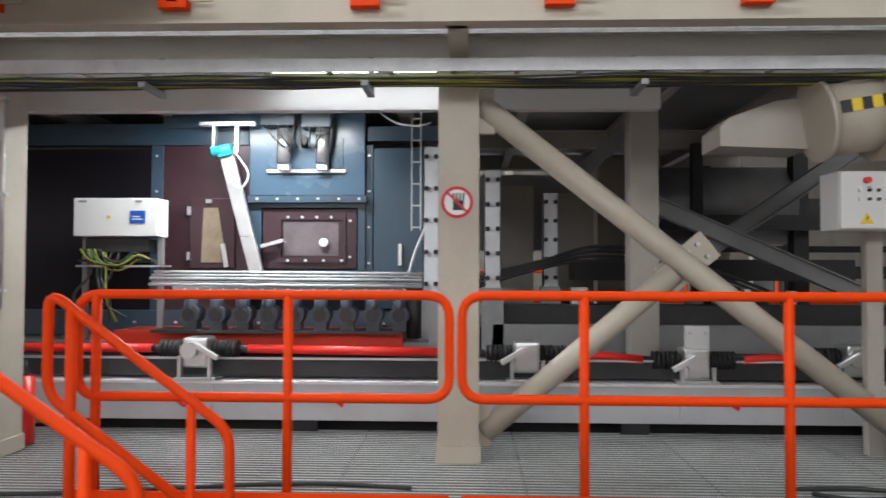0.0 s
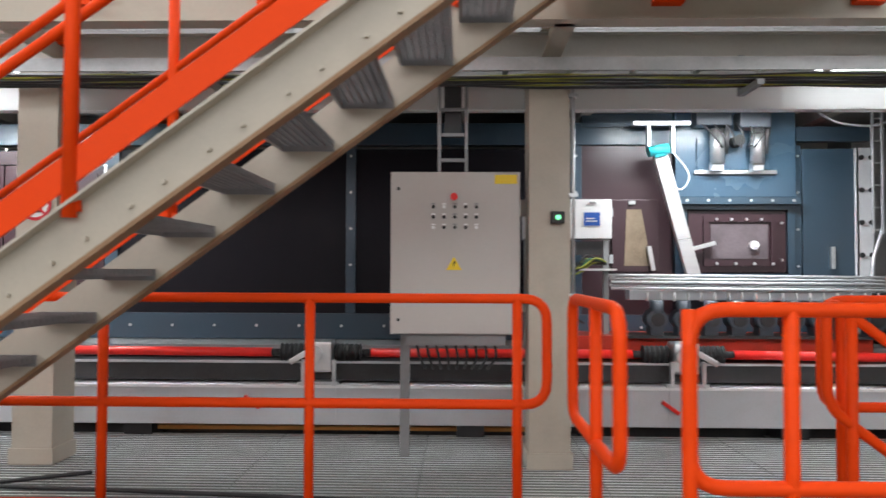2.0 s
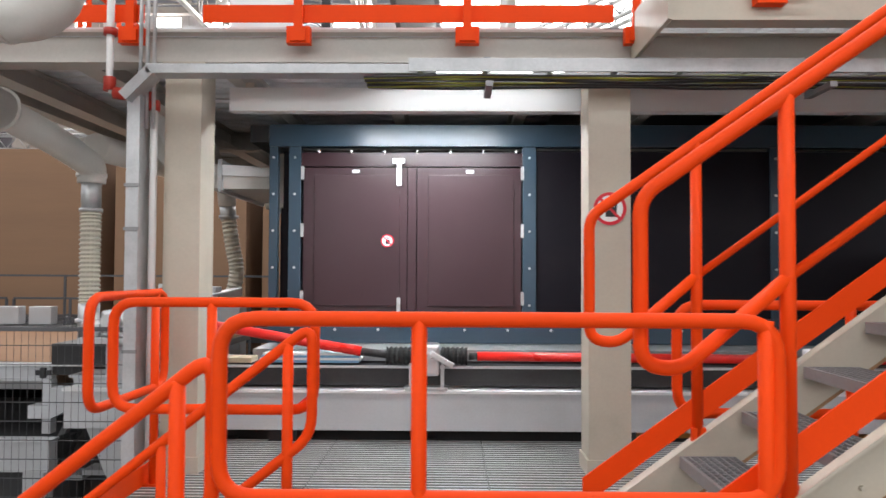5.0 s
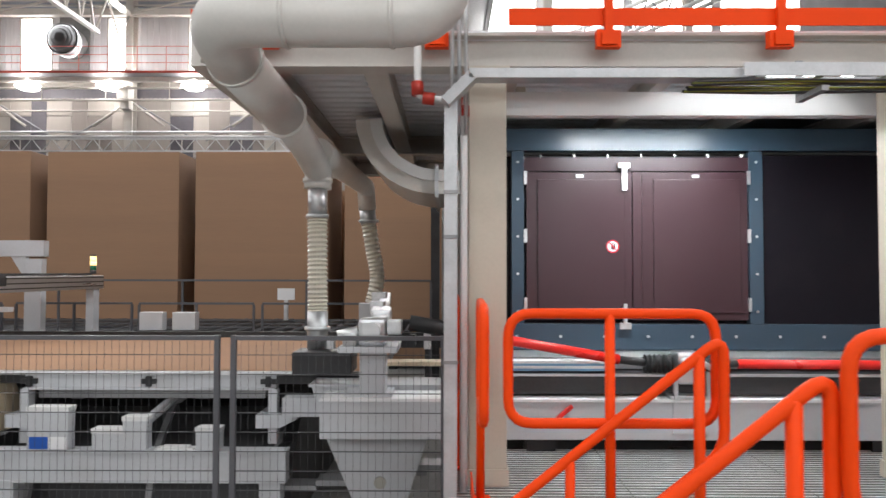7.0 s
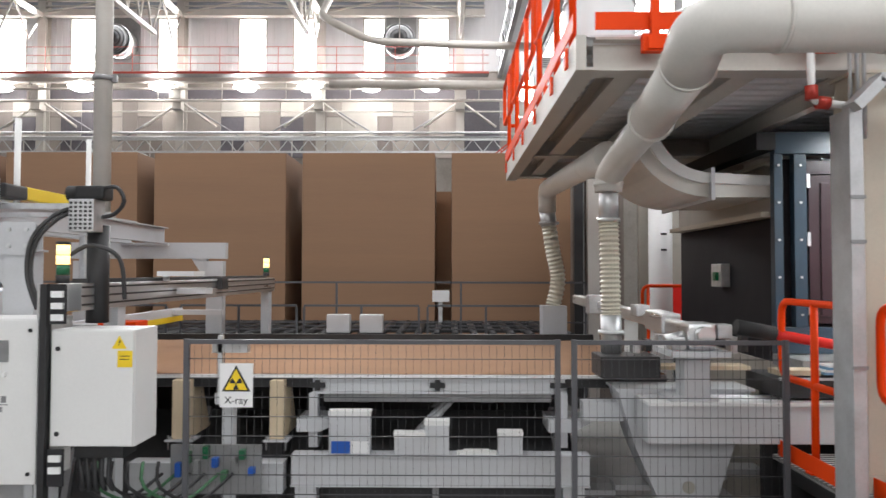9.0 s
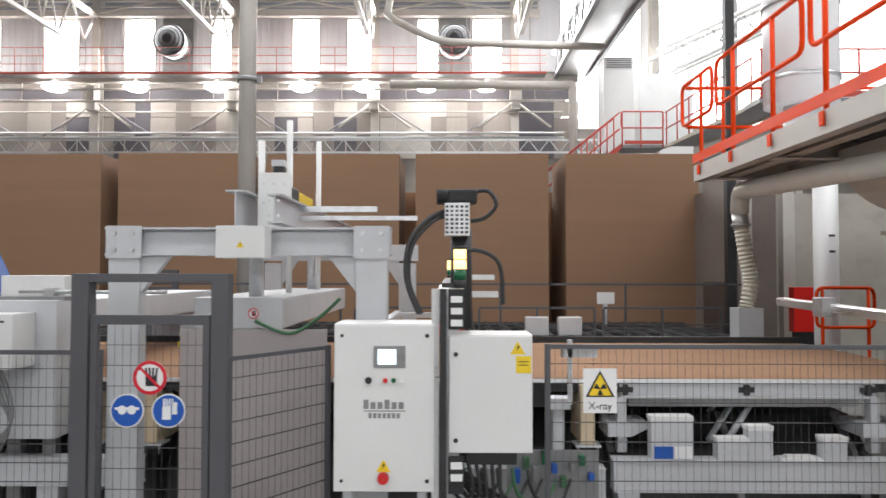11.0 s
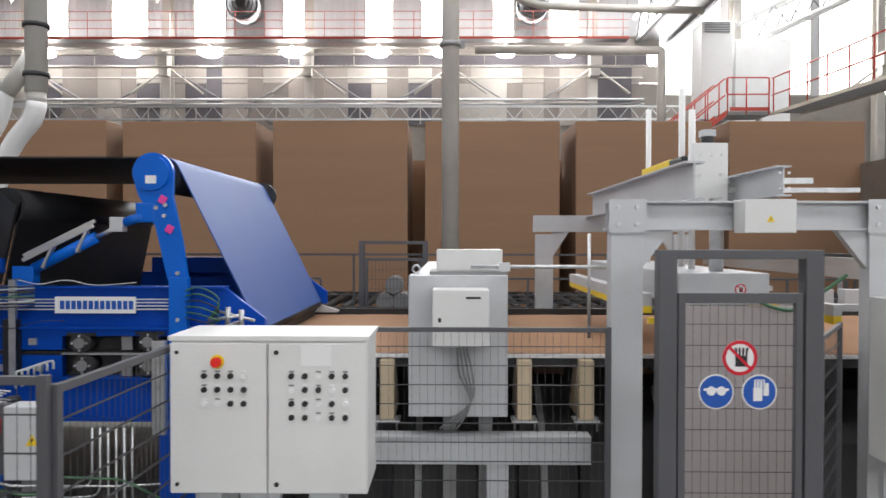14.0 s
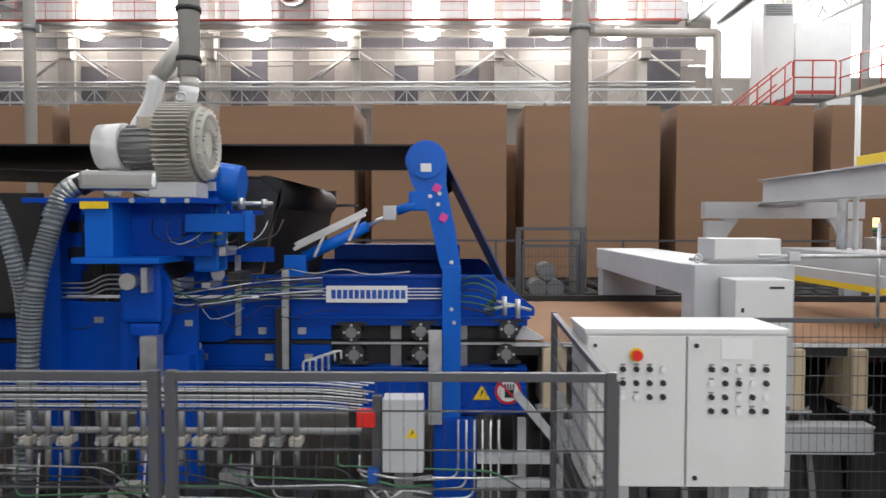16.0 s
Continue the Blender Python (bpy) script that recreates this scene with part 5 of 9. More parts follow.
# long white side beam of the press
lb = thing("press_side_beam", "long white painted beam along the press", "beam", (-4, 5.3, 0.55))
boxes("beam", OFFW, lb, (-9.84, 3.4, 5.25, 5.55, 0.555, 0.82), bev=0.006)
boxes("flange", SIGN_W, lb, (-9.84, 3.4, 5.22, 5.58, 0.82, 0.84))
# dark strip for the shade between the beam and its guide strip
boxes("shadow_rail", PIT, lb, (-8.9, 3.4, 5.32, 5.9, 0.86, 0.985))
boxes("guide_strip", OFFW, lb, (-8.9, 3.4, 5.3, 5.34, 0.985, 1.0))
for x in (-8.3, -5.9, -3.5, -1.2, 1.2, 3.0):
    boxes("foot", PIT, lb, (x - 0.1, x + 0.1, 5.3, 5.5, FLOOR, 0.555))
# dark sheet added behind the beam so that the gap below looks shaded
boxes("shade_backing", PIT, lb, (-8.9, 3.4, 5.62, 5.66, FLOOR, 0.86))
for x, z in ((-5.05, 0.72), (-8.15, 0.75), (-0.95, 0.71), (-2.1, 0.7), (1.85, 0.71)):
    bm = B()
    add_box(bm, -0.07, 0.07, -0.02, 0.02, -0.014, 0.014, pose(x, 5.22, z, 0, 35 if x > -8 else -40, 0), bev=0.006)
    part("locking_lever", bm, RED, lb, "red locking lever")
boxes("floor_lamp_strip", PLATE, lb, (-5.9, -3.1, 5.4, 5.44, 0.485, 0.515))

# cross shafts with gearboxes
def gearbox(x, z, flip=1):
    t = thing("shaft_gearbox", "cast aluminium gearbox with black bellows couplings", "gearbox", (x, 5.35, 0.84), "shaft gearboxes")
    bm = B()
    add_box(bm, x - 0.09, x + 0.09, 5.22, 5.42, z - 0.13, z + 0.09, bev=0.02)
    add_cyl(bm, (x - 0.03, 5.16, z - 0.0), (x - 0.03, 5.24, z - 0.0), 0.06, n=14)
    part("case", bm, ALU, t)
    boxes("base", GALV, t, (x - 0.15, x + 0.15, 5.21, 5.46, 0.842, 0.865), bev=0.003)
    for dx in (-0.12, 0.1):
        boxes("stud", GALV, t, (x + dx, x + dx + 0.025, 5.2, 5.24, 0.84, z - 0.04))
    bm = B()
    add_box(bm, -0.02, 0.02, -0.02, 0.02, -0.16, 0.02, pose(x - 0.05 * flip, 5.16, z + 0.03, 0, 60 * flip, 0), bev=0.006)
    part("lever", bm, ALU, t)
    boxes("bracket", OFFW, t, (x - 0.12, x + 0.12, 5.235, 5.249, 0.6, 0.84))
    for s in (-1, 1):
        bm = B()
        pts = [(x + s * (0.1 + 0.017 * i), 5.33, z) for i in range(12)]
        add_tube(bm, pts, 0.062, 16, ripple=0.1)
        part("bellows", bm, BLACK, t)
    return t


GB = [(-7.28, 1.07), (-4.58, 1.06), (-1.98, 1.06), (0.42, 1.04), (1.62, 1.0), (2.75, 1.03)]
for i, (x, z) in enumerate(GB):
    gearbox(x, z, -1 if i in (0, 2) else 1)
for (a, za), (b, zb) in zip(GB[:-1], GB[1:]):
    s = thing("drive_shaft", "glossy red cardan drive shaft", "shaft", (a, 5.33, za), "red drive shafts")
    cyls("tube", RED, s, ((a + 0.36, 5.33, za), (b - 0.36, 5.33, zb), 0.033), n=16)
    each(cyls, "collar", PIT, s, ((a + 0.3, 5.33, za), (a + 0.36, 5.33, za), 0.026), ((b - 0.36, 5.33, zb), (b - 0.3, 5.33, zb), 0.026))
s = thing("drive_shaft", "glossy red cardan shaft rising to the drive head", "shaft", (-8.6, 5.3, 1.2), "red drive shafts")
cyls("tube", RED, s, ((-8.95, 5.28, 1.31), (-7.75, 5.33, 1.1), 0.035), n=16)
cyls("collar", PIT, s, ((-7.75, 5.33, 1.1), (-7.5, 5.33, 1.07), 0.028))
cyls("coupling", BLACK, s, ((-9.22, 5.27, 1.36), (-8.95, 5.28, 1.31), 0.055), label="black bellows")
for k in range(4):
    t = thing("insulation_sheet", "thin light blue foam sheet in a stack", "sheet", (-8.2, 5.6, 1.002 + 0.018 * k), "blue sheets on the ledge")
    boxes("sheet", CYANP if k % 2 == 0 else SIGN_W, t, (-8.52 + 0.012 * k, -7.78 + 0.01 * (k % 2), 5.45, 5.85, 1.002 + 0.018 * k, 1.018 + 0.018 * k))
t = thing("timber_board", "pale timber board on the ledge", "board", (-8.75, 5.5, 1.0))
boxes("board", WOOD, t, (-8.86, -8.56, 5.42, 5.6, 1.002, 1.04), bev=0.003)

# machinery beyond the cross brace
mm = thing("rear_machinery", "grey steel press frames behind the cross brace", "machine frame", (2, 8, FLOOR))
boxes("plate", BEIGE_D, mm, (0.3, 0.66, 7.4, 7.7, FLOOR, 2.5), (0.84, 1.3, 7.6, 7.9, FLOOR, 2.45), (1.5, 1.9, 8.5, 9.5, FLOOR, 2.9))
each(boxes, "dark_post", PIT, mm, (2.2, 2.3, 7.2, 7.3, FLOOR, 2.9), (2.75, 2.9, 8.8, 8.95, FLOOR, 2.9), (3.35, 3.5, 7.6, 7.75, FLOOR, 2.9), (4.1, 4.25, 9.6, 9.75, FLOOR, 2.9), (4.9, 5.05, 11.0, 11.2, FLOOR, 2.9))
each(boxes, "dark_beam", PIT, mm, (1.9, 5.2, 7.3, 7.4, 2.05, 2.2), (1.9, 5.2, 8.95, 9.05, 1.55, 1.7), (2.2, 6.0, 9.75, 9.9, 2.35, 2.6), (1.9, 5.4, 8.2, 8.3, 1.85, 1.92))
each(boxes, "switch_box", OFFW, mm, (2.5, 2.62, 8.7, 8.79, 1.5, 1.85), (3.05, 3.15, 8.9, 8.98, 1.75, 2.1), (3.7, 3.95, 9.6, 9.74, 1.4, 1.85))
each(boxes, "back_plate", MIDG, mm, (-0.2, 0.1, 6.4, 6.8, 0.8, 2.9), (0.1, 2.5, 9.6, 9.7, 1.9, 2.9))
boxes("beam", PIT, mm, (0.2, 3.6, 6.2, 6.5, 1.05, 1.35), (1.0, 3.6, 6.9, 7.3, 1.55, 1.75), (0.1, 3.6, 7.0, 8.6, 0.2, 1.1))
boxes("conveyor_side", MIDG, mm, (0.2, 3.6, 6.0, 6.1, 0.9, 1.2))
cyls("round_duct", MIDG, mm, ((1.9, 8.0, 2.35), (3.4, 8.0, 2.35), 0.42), n=20)
for a, b in (((1.35, 6.2, 2.3), (3.4, 6.2, 1.4)), ((1.35, 6.3, 1.35), (3.4, 6.3, 2.75)), ((0.9, 6.6, 2.4), (1.4, 6.6, 2.9))):
    bm = B()
    add_ibeam(bm, a, b, 0.14, 0.1, 0.012)
    part("diagonal", bm, MIDG, mm)
rv = random.Random(5)
for k in range(16):
    x, y, z = rv.uniform(0.3, 3.2), rv.uniform(6.2, 7.4), rv.uniform(1.05, 1.5)
    w = rv.uniform(0.05, 0.16)
    boxes("bracket", (MIDG, PIT, ALU, GALV)[k % 4], mm, (x, x + w, y, y + 0.1, 1.0, z), bev=0.004)
for k in range(4):
    z = 1.35 + 0.04 * k
    tube("hose", CABLE_K, mm, hose_pts([(0.05, 6.0, 1.5 + 0.03 * k), (0.6, 6.1, 1.66 + 0.02 * k), (1.1, 6.3, z + 0.38), (1.8, 6.5, z + 0.3), (2.6, 6.4, z)], 0.08), 0.016, bend=0, n=6)
boxes("end_plate", SIGN_W, mm, (1.55, 1.72, 5.27, 5.3, 0.86, 1.25), label="white bearing plate")
bolts_on("bolts", [(1.58, 1.2), (1.69, 1.2), (1.58, 0.92), (1.69, 0.92)], 0.012, mm, 5.27)
fr = thing("guard_rail", "orange rail far behind the press", "railing", (1.2, 11.5, 1.0), "orange guard rails")
for z in (1.15, 1.62):
    cyls("rail", ORANGE, fr, ((-0.3, 11.5, z), (6.0, 11.5, z), 0.025), n=8)
for x in (0.0, 0.9, 1.8, 3.4, 4.8):
    each(cyls, "post", ORANGE, fr, ((x, 11.5, FLOOR), (x, 11.5, 1.62), 0.025), n=8)
boxes("far_cabinet_row", WHITE, None, (5.0, 5.5, 16, 16.5, FLOOR, 2.4)).name = "far_cabinet"
tagged(bpy.data.objects["far_cabinet"], "tall white cabinet in the distance behind the press", "cabinet")
for x, z in ((3.0, 3.2), (4.6, 3.25), (1.6, 3.15)):
    t = thing("hanging_lamp", "small lit lamp far behind the press", "lamp", (x, 13, z), "distant lamps")
    boxes("housing", WHITE, t, (x - 0.25, x + 0.25, 12.9, 13.1, z, z + 0.05))
    cyls("stem", MIDG, t, ((x, 13, z + 0.05), (x, 13, ROOF), 0.012), n=6)
    boxes("glow_strip", LAMPG, t, (x - 0.23, x + 0.23, 12.92, 13.08, z - 0.015, z))
# thick pale duct at the right
dr = thing("hazard_duct", "thick pale round duct with a hazard label", "duct", (2.4, 4.45, 2.6))
bm = B()
add_cyl(bm, (2.1, 4.42, 2.55), (2.44, 4.4, 2.6), 0.225, 0.235, n=28)
add_cyl(bm, (2.4, 4.4, 2.61), (3.4, 4.36, 2.71), 0.31, 0.33, n=28)
add_cyl(bm, (2.07, 4.42, 2.545), (2.1, 4.42, 2.55), 0.25, n=28)
part("pipe", bm, BEIGE, dr)
bm = B()
add_prism(bm, [(1.56, 2.42), (2.12, 2.4), (2.12, 2.72), (1.9, 2.7), (1.62, 2.6), (1.56, 2.54)], 4.55, 4.9)
part("transition", bm, BEIGE_D, dr)
for k in range(5):
    bm = B()
    add_box(bm, -0.03, 0.03, -0.004, 0.02, -0.035, 0.035, pose(2.15 + 0.056 * k, 4.185 - 0.003 * k, 2.585 + 0.009 * k, 0, -8, 0))
    part("hazard_mark", bm, YELLOW if k % 2 else INK, dr)


# switch cabinets
def cabinet(name, x0, x1, y, depth, z0, z1, label, mat_=None, group="switch cabinets"):
    t = thing(name, label, "electrical cabinet", ((x0 + x1) / 2, y, z0), group)
    boxes("case", mat_ or WHITE, t, (x0, x1, y + 0.022, y + depth, z0, z1), bev=0.004)
    d = boxes("door", mat_ or WHITE, t, (x0 + 0.004, x1 - 0.004, y, y + 0.018, z0 + 0.006, z1 - 0.006), bev=0.005)
    return t, d


def button_rows(parent, x0, z0, y, cols, rows, dx, dz, r=0.0105, seed=1):
    rb = random.Random(seed)
    for i in range(rows):
        for j in range(cols):
            x, z = x0 + dx * j, z0 - dz * i
            b = cyls("button", SIGN_W if rb.random() < 0.3 else PIT, parent, ((x, y - 0.014, z), (x, y, z), r), n=12)
            boxes("tag", SIGN_W if rb.random() < 0.6 else MIDG, b, (x - 0.012, x + 0.012, y - 0.003, y, z + r + 0.004, z + r + 0.012))


def tri_warn(parent, x, y, z, w, name="warning_mark"):
    bm = B()
    add_prism(bm, [(x - w / 2, z - w * 0.43), (x + w / 2, z - w * 0.43), (x, z + w * 0.43)], y - 0.003, y)
    p = part(name, bm, YELLOW, parent, "yellow warning triangle")
    bm = B()
    add_prism(bm, [(x - w * 0.1, z - w * 0.3), (x + w * 0.05, z - w * 0.05), (x - w * 0.06, z - w * 0.03), (x + w * 0.05, z + w * 0.2), (x + w * 0.12, z + 0.0), (x + w * 0.02, z - 0.02 * w)], y - 0.0045, y - 0.003)
    part("bolt_mark", bm, INK, p)
    return p


GREYCAB = mat("warm_grey_cabinet", (0.5, 0.47, 0.44), 0.36, vary=0.05, dirt=0.1, dirt_colour=(0.35, 0.31, 0.27))
t, d = cabinet("switch_cabinet", -4.0, -3.215, 4.44, 0.3, 1.27, 2.255, "warm grey switch cabinet with push buttons and a warning triangle", GREYCAB)
boxes("gland_plate", MIDG, t, (-3.9, -3.3, 4.5, 4.7, 1.2, 1.27))
for k in range(9):
    tube("cable", CABLE_K, t, hose_pts([(-3.85 + 0.06 * k, 4.6, 1.22), (-3.83 + 0.06 * k, 4.62, 1.12), (-3.8 + 0.05 * k, 4.8, 1.02)], 0.05), 0.009, bend=0, n=6)
boxes("rear_strut", MIDG, t, (-3.96, -3.9, 4.74, 4.8, DECK, 1.27))
boxes("mount", BEIGE_D, t, (-3.22, -3.1, 4.6, 4.68, 1.4, 1.5), (-3.22, -3.1, 4.6, 4.68, 2.0, 2.1))
cyls("emergency_knob", RED, d, ((-3.615, 4.4, 2.1), (-3.615, 4.44, 2.1), 0.022), label="red emergency knob")
button_rows(d, -3.74, 2.04, 4.44, 5, 3, 0.065, 0.062, seed=2)
tri_warn(d, -3.615, 4.44, 1.7, 0.095)
boxes("yellow_tag", YELLOW, d, (-3.37, -3.235, 4.437, 4.44, 2.18, 2.235))
each(cyls, "lock", PIT, d, ((-3.95, 4.432, 2.15), (-3.95, 4.44, 2.15), 0.01), ((-3.95, 4.432, 1.36), (-3.95, 4.44, 1.36), 0.01))
lt = thing("vertical_cable_ladder", "galvanised vertical cable ladder above the cabinet", "cable ladder", (-3.6, 4.62, 2.25))
each(boxes, "rail", MIDG, lt, (-3.72, -3.70, 4.6, 4.64, 2.256, 2.91), (-3.55, -3.53, 4.6, 4.64, 2.256, 2.91))
for k in range(4):
    boxes("rung", MIDG, lt, (-3.7, -3.55, 4.61, 4.63, 2.34 + 0.16 * k, 2.36 + 0.16 * k))
boxes("cable_flat", CABLE_K, lt, (-3.68, -3.57, 4.64, 4.67, 2.5, 2.91))
t = thing("push_button_box", "small dark push-button box with a green lamp", "button box", (-3.0, 4.4, 1.96))
boxes("case", PIT, t, (-3.035, -2.955, 4.39, 4.438, 1.94, 2.01), bev=0.005)
cyls("lamp", LED_G, t, ((-2.995, 4.38, 1.975), (-2.995, 4.39, 1.975), 0.014))
t = thing("conduit", "thin grey conduit clipped to the column", "conduit", (-2.9, 4.4, 1.9))
cyls("pipe", GALV, t, ((-2.9, 4.42, 1.4), (-2.9, 4.42, 2.8), 0.01), n=8)
for z in (1.5, 2.1, 2.7):
    boxes("clip", GALV, t, (-2.925, -2.875, 4.405, 4.44, z, z + 0.02))
t, d = cabinet("control_box", 2.26, 2.95, 4.5, 0.25, 1.9, 2.26, "pale control box with buttons and a warning triangle")
button_rows(d, 2.38, 2.14, 4.5, 4, 2, 0.055, 0.055, seed=3)
cyls("emergency_knob", RED, d, ((2.42, 4.47, 2.2), (2.42, 4.5, 2.2), 0.02), label="red emergency knob")
tri_warn(d, 2.42, 4.5, 1.97, 0.08)
boxes("mount", BEIGE_D, t, (2.55, 2.65, 4.75, 4.82, DECK, 2.2))
# extinguisher by the column
t = thing("fire_extinguisher", "red fire extinguisher beside the column", "fire extinguisher", (-2.99, 4.8, DECK))
cyls("cylinder", RED, t, ((-2.985, 4.8, DECK + 0.005), (-2.985, 4.8, DECK + 0.46), 0.075), n=18)
cyls("neck", PIT, t, ((-2.985, 4.8, DECK + 0.46), (-2.985, 4.8, DECK + 0.56), 0.025))
boxes("label", SIGN_W, t, (-3.0, -2.95, 4.72, 4.726, DECK + 0.2, DECK + 0.34))
# cables lying on the deck
for i, pts in enumerate(([(-8.0, 4.1, 0), (-6.6, 4.0, 0), (-5.2, 3.9, 0), (-3.6, 3.75, 0), (-2.4, 3.7, 0), (-1.0, 3.95, 0), (-0.3, 3.9, 0)], [(-6.9, 3.7, 0), (-6.5, 3.85, 0), (-6.0, 4.1, 0), (-5.7, 4.25, 0)],
                         [(-6.9, 3.6, 0), (-6.4, 3.62, 0), (-6.2, 3.75, 0), (-6.35, 3.9, 0), (-6.7, 3.85, 0), (-6.9, 3.72, 0)], [(1.8, 3.9, 0), (2.0, 3.8, 0), (2.3, 3.9, 0), (2.1, 4.0, 0), (1.75, 3.98, 0)])):
    bm = B()
    add_tube(bm, [Vector((p[0], p[1], DECK + 0.014)) for p in hose_pts(pts, 0.08)], 0.012, 6)
    solo("floor_cable", bm, CABLE_K, "dark cable lying on the grating", "cable", "cables on the deck")


# ---- forming line: mat, frames, fences ----
ln = thing("mat_conveyor", "long conveyor carrying a brown raw fibre mat", "conveyor", (-14, 7.3, FLOOR))
bm = B()
rm = random.Random(9)
nx, ny = 120, 22
gv = [[bm.verts.new((-18.6 + 9.1 * i / nx, 5.93 + 2.85 * j / ny, 0.935 + rm.uniform(-0.003, 0.003))) for j in range(ny + 1)] for i in range(nx + 1)]
for i in range(nx):
    for j in range(ny):
        bm.faces.new((gv[i][j], gv[i + 1][j], gv[i + 1][j + 1], gv[i][j + 1])).smooth = True
part("fibre_mat", bm, MATF, ln, "coarse brown fibre mat")
boxes("belt_edge", SIGN_W, ln, (-18.6, -10.0, 5.9, 5.928, 0.905, 0.93), label="white belt edge")
boxes("belt_bed", MIDG, ln, (-18.6, -9.5, 5.95, 8.8, 0.86, 0.925))
boxes("bed_side", PIT, ln, (-18.6, -9.5, 5.94, 6.0, 0.83, 0.895))
boxes("back_guide", PIT, ln, (-18.6, -9.5, 8.82, 8.9, 0.86, 1.0))
for x in (-12.9, -11.9, -10.9, -15.2, -14.2, -17.9, -16.9):
    boxes("cross_member", PIT, ln, (x - 0.05, x + 0.05, 6.0, 8.8, 0.7, 0.83))


def base_frame(x0, x1, legs, z0=0.15, z1=0.36):
    t = thing("base_frame", "grey-white steel base frame under the conveyor", "frame", (x0, 5.66, FLOOR), "base frames")
    boxes("beam", OFFW, t, (x0, x1, 5.66, 5.78, z0, z1), bev=0.004)
    boxes("flange", OFFW, t, (x0, x1, 5.64, 5.8, z1, z1 + 0.012), (x0, x1, 5.64, 5.8, z0 - 0.012, z0))
    boxes("rear_beam", OFFW, t, (x0, x1, 8.6, 8.72, z0, z1))
    for x in legs:
        boxes("leg", OFFW, t, (x - 0.08, x + 0.08, 5.66, 5.8, FLOOR, z0 - 0.012), bev=0.004)
        boxes("rear_leg", OFFW, t, (x - 0.08, x + 0.08, 8.58, 8.72, FLOOR, z0 - 0.012))
        boxes("cross_tie", PIT, t, (x - 0.04, x + 0.04, 5.8, 8.6, z0 + 0.02, z1 - 0.05))
    return t


base_frame(-12.39, -10.16, (-12.28, -10.28))
base_frame(-13.6, -12.45, (-13.3,), 0.1, 0.3)
base_frame(-18.2, -15.92, (-17.9, -16.6), 0.18, 0.36)
uf = thing("roller_bed", "grey-white roller bed frame with brackets under the mat", "frame", (-11.3, 5.95, 0.8))
boxes("channel", OFFW, uf, (-12.28, -10.3, 5.93, 6.0, 0.80, 0.9), bev=0.003)
boxes("lip", OFFW, uf, (-12.28, -10.3, 5.9, 6.0, 0.785, 0.8))
boxes("lower_channel", MIDG, uf, (-12.2, -10.4, 5.98, 6.06, 0.71, 0.785))
for x in (-12.24, -11.3, -10.36):
    boxes("bearing_block", PIT, uf, (x - 0.06, x + 0.06, 5.91, 5.93, 0.83, 0.87), (x - 0.02, x + 0.02, 5.9, 5.93, 0.81, 0.89))
for x in (-12.27, -10.32):
    boxes("post", OFFW, uf, (x - 0.035, x + 0.035, 5.9, 5.99, 0.37, 0.79), bev=0.004)
    bm = B()
    add_prism(bm, [(x - 0.12, 0.6), (x + 0.2, 0.6), (x + 0.2, 0.57), (x + 0.06, 0.5), (x - 0.12, 0.5)], 5.85, 6.2)
    part("console", bm, OFFW, uf)
for j in range(3):
    cyls("strut", OFFW, uf, ((-11.5 + 0.0 * j, 5.9 + 0.3 * j, 0.4), (-11.1, 6.2 + 0.3 * j, 0.78), 0.025), n=8)
# boxes and parts lying on the base frame
for x0, x1, z0, z1, lab in ((-12.11, -11.80, 0.372, 0.69, "pale plastic box with a blue label"), (-11.62, -11.39, 0.372, 0.53, "small white plastic box on the frame"), (-11.39, -11.21, 0.372, 0.62, "upright white plastic box on the frame"), (-10.84, -10.66, 0.372, 0.54, "small white plastic box on the frame")):
    t = thing("storage_box", lab, "box", (x0, 5.66, z0), "boxes on the base frame")
    boxes("case", OFFW, t, (x0, x1, 5.665, 5.775, z0, z1), bev=0.006)
    boxes("lid", WHITE, t, (x0 - 0.004, x1 + 0.004, 5.66, 5.78, z1 - 0.03, z1 + 0.004))
    if z1 > 0.65:
        boxes("label", SIGN_B, t, (x0 + 0.02, x0 + 0.16, 5.66, 5.665, z0 + 0.01, z0 + 0.1))
        boxes("label", SIGN_W, t, (x0 + 0.17, x0 + 0.3, 5.66, 5.665, z0 + 0.01, z0 + 0.1))
t = thing("cover_strip", "loose flat metal strips on the frame", "strip", (-11.1, 5.7, 0.37))
boxes("strip", WHITE, t, (-11.15, -10.85, 5.67, 5.77, 0.372, 0.385), (-11.1, -10.9, 5.68, 5.75, 0.386, 0.4))
for x0, x1 in ((-13.36, -13.22), (-12.6, -12.49), (-18.3, -18.12), (-17.48, -17.37), (-16.44, -16.33), (-15.97, -15.86)):
    t = thing("timber_support", "pale tapered timber upright under the conveyor", "timber post", (x0, 5.85, 0.4), "timber supports")
    bm = B()
    add_prism(bm, [(5.85, 0.44), (6.35, 0.44), (6.12, 0.895), (5.85, 0.895)], x0, x1, axis="x")
    bmesh.ops.bevel(bm, geom=list(bm.edges), offset=0.006, segments=1, affect="EDGES")
    part("board", bm, WOOD, t)
    boxes("foot_bracket", OFFW, t, (x0 - 0.04, x1 + 0.04, 5.82, 6.0, 0.425, 0.44))
    for dx in (x0 - 0.02, x1 + 0.02):
        cyls("stud", MIDG, t, ((dx, 5.84, 0.36), (dx, 5.84, 0.47), 0.008), n=8)
    boxes("prop", PIT, t, (x0 + 0.02, x1 - 0.02, 5.9, 6.3, FLOOR, 0.425))
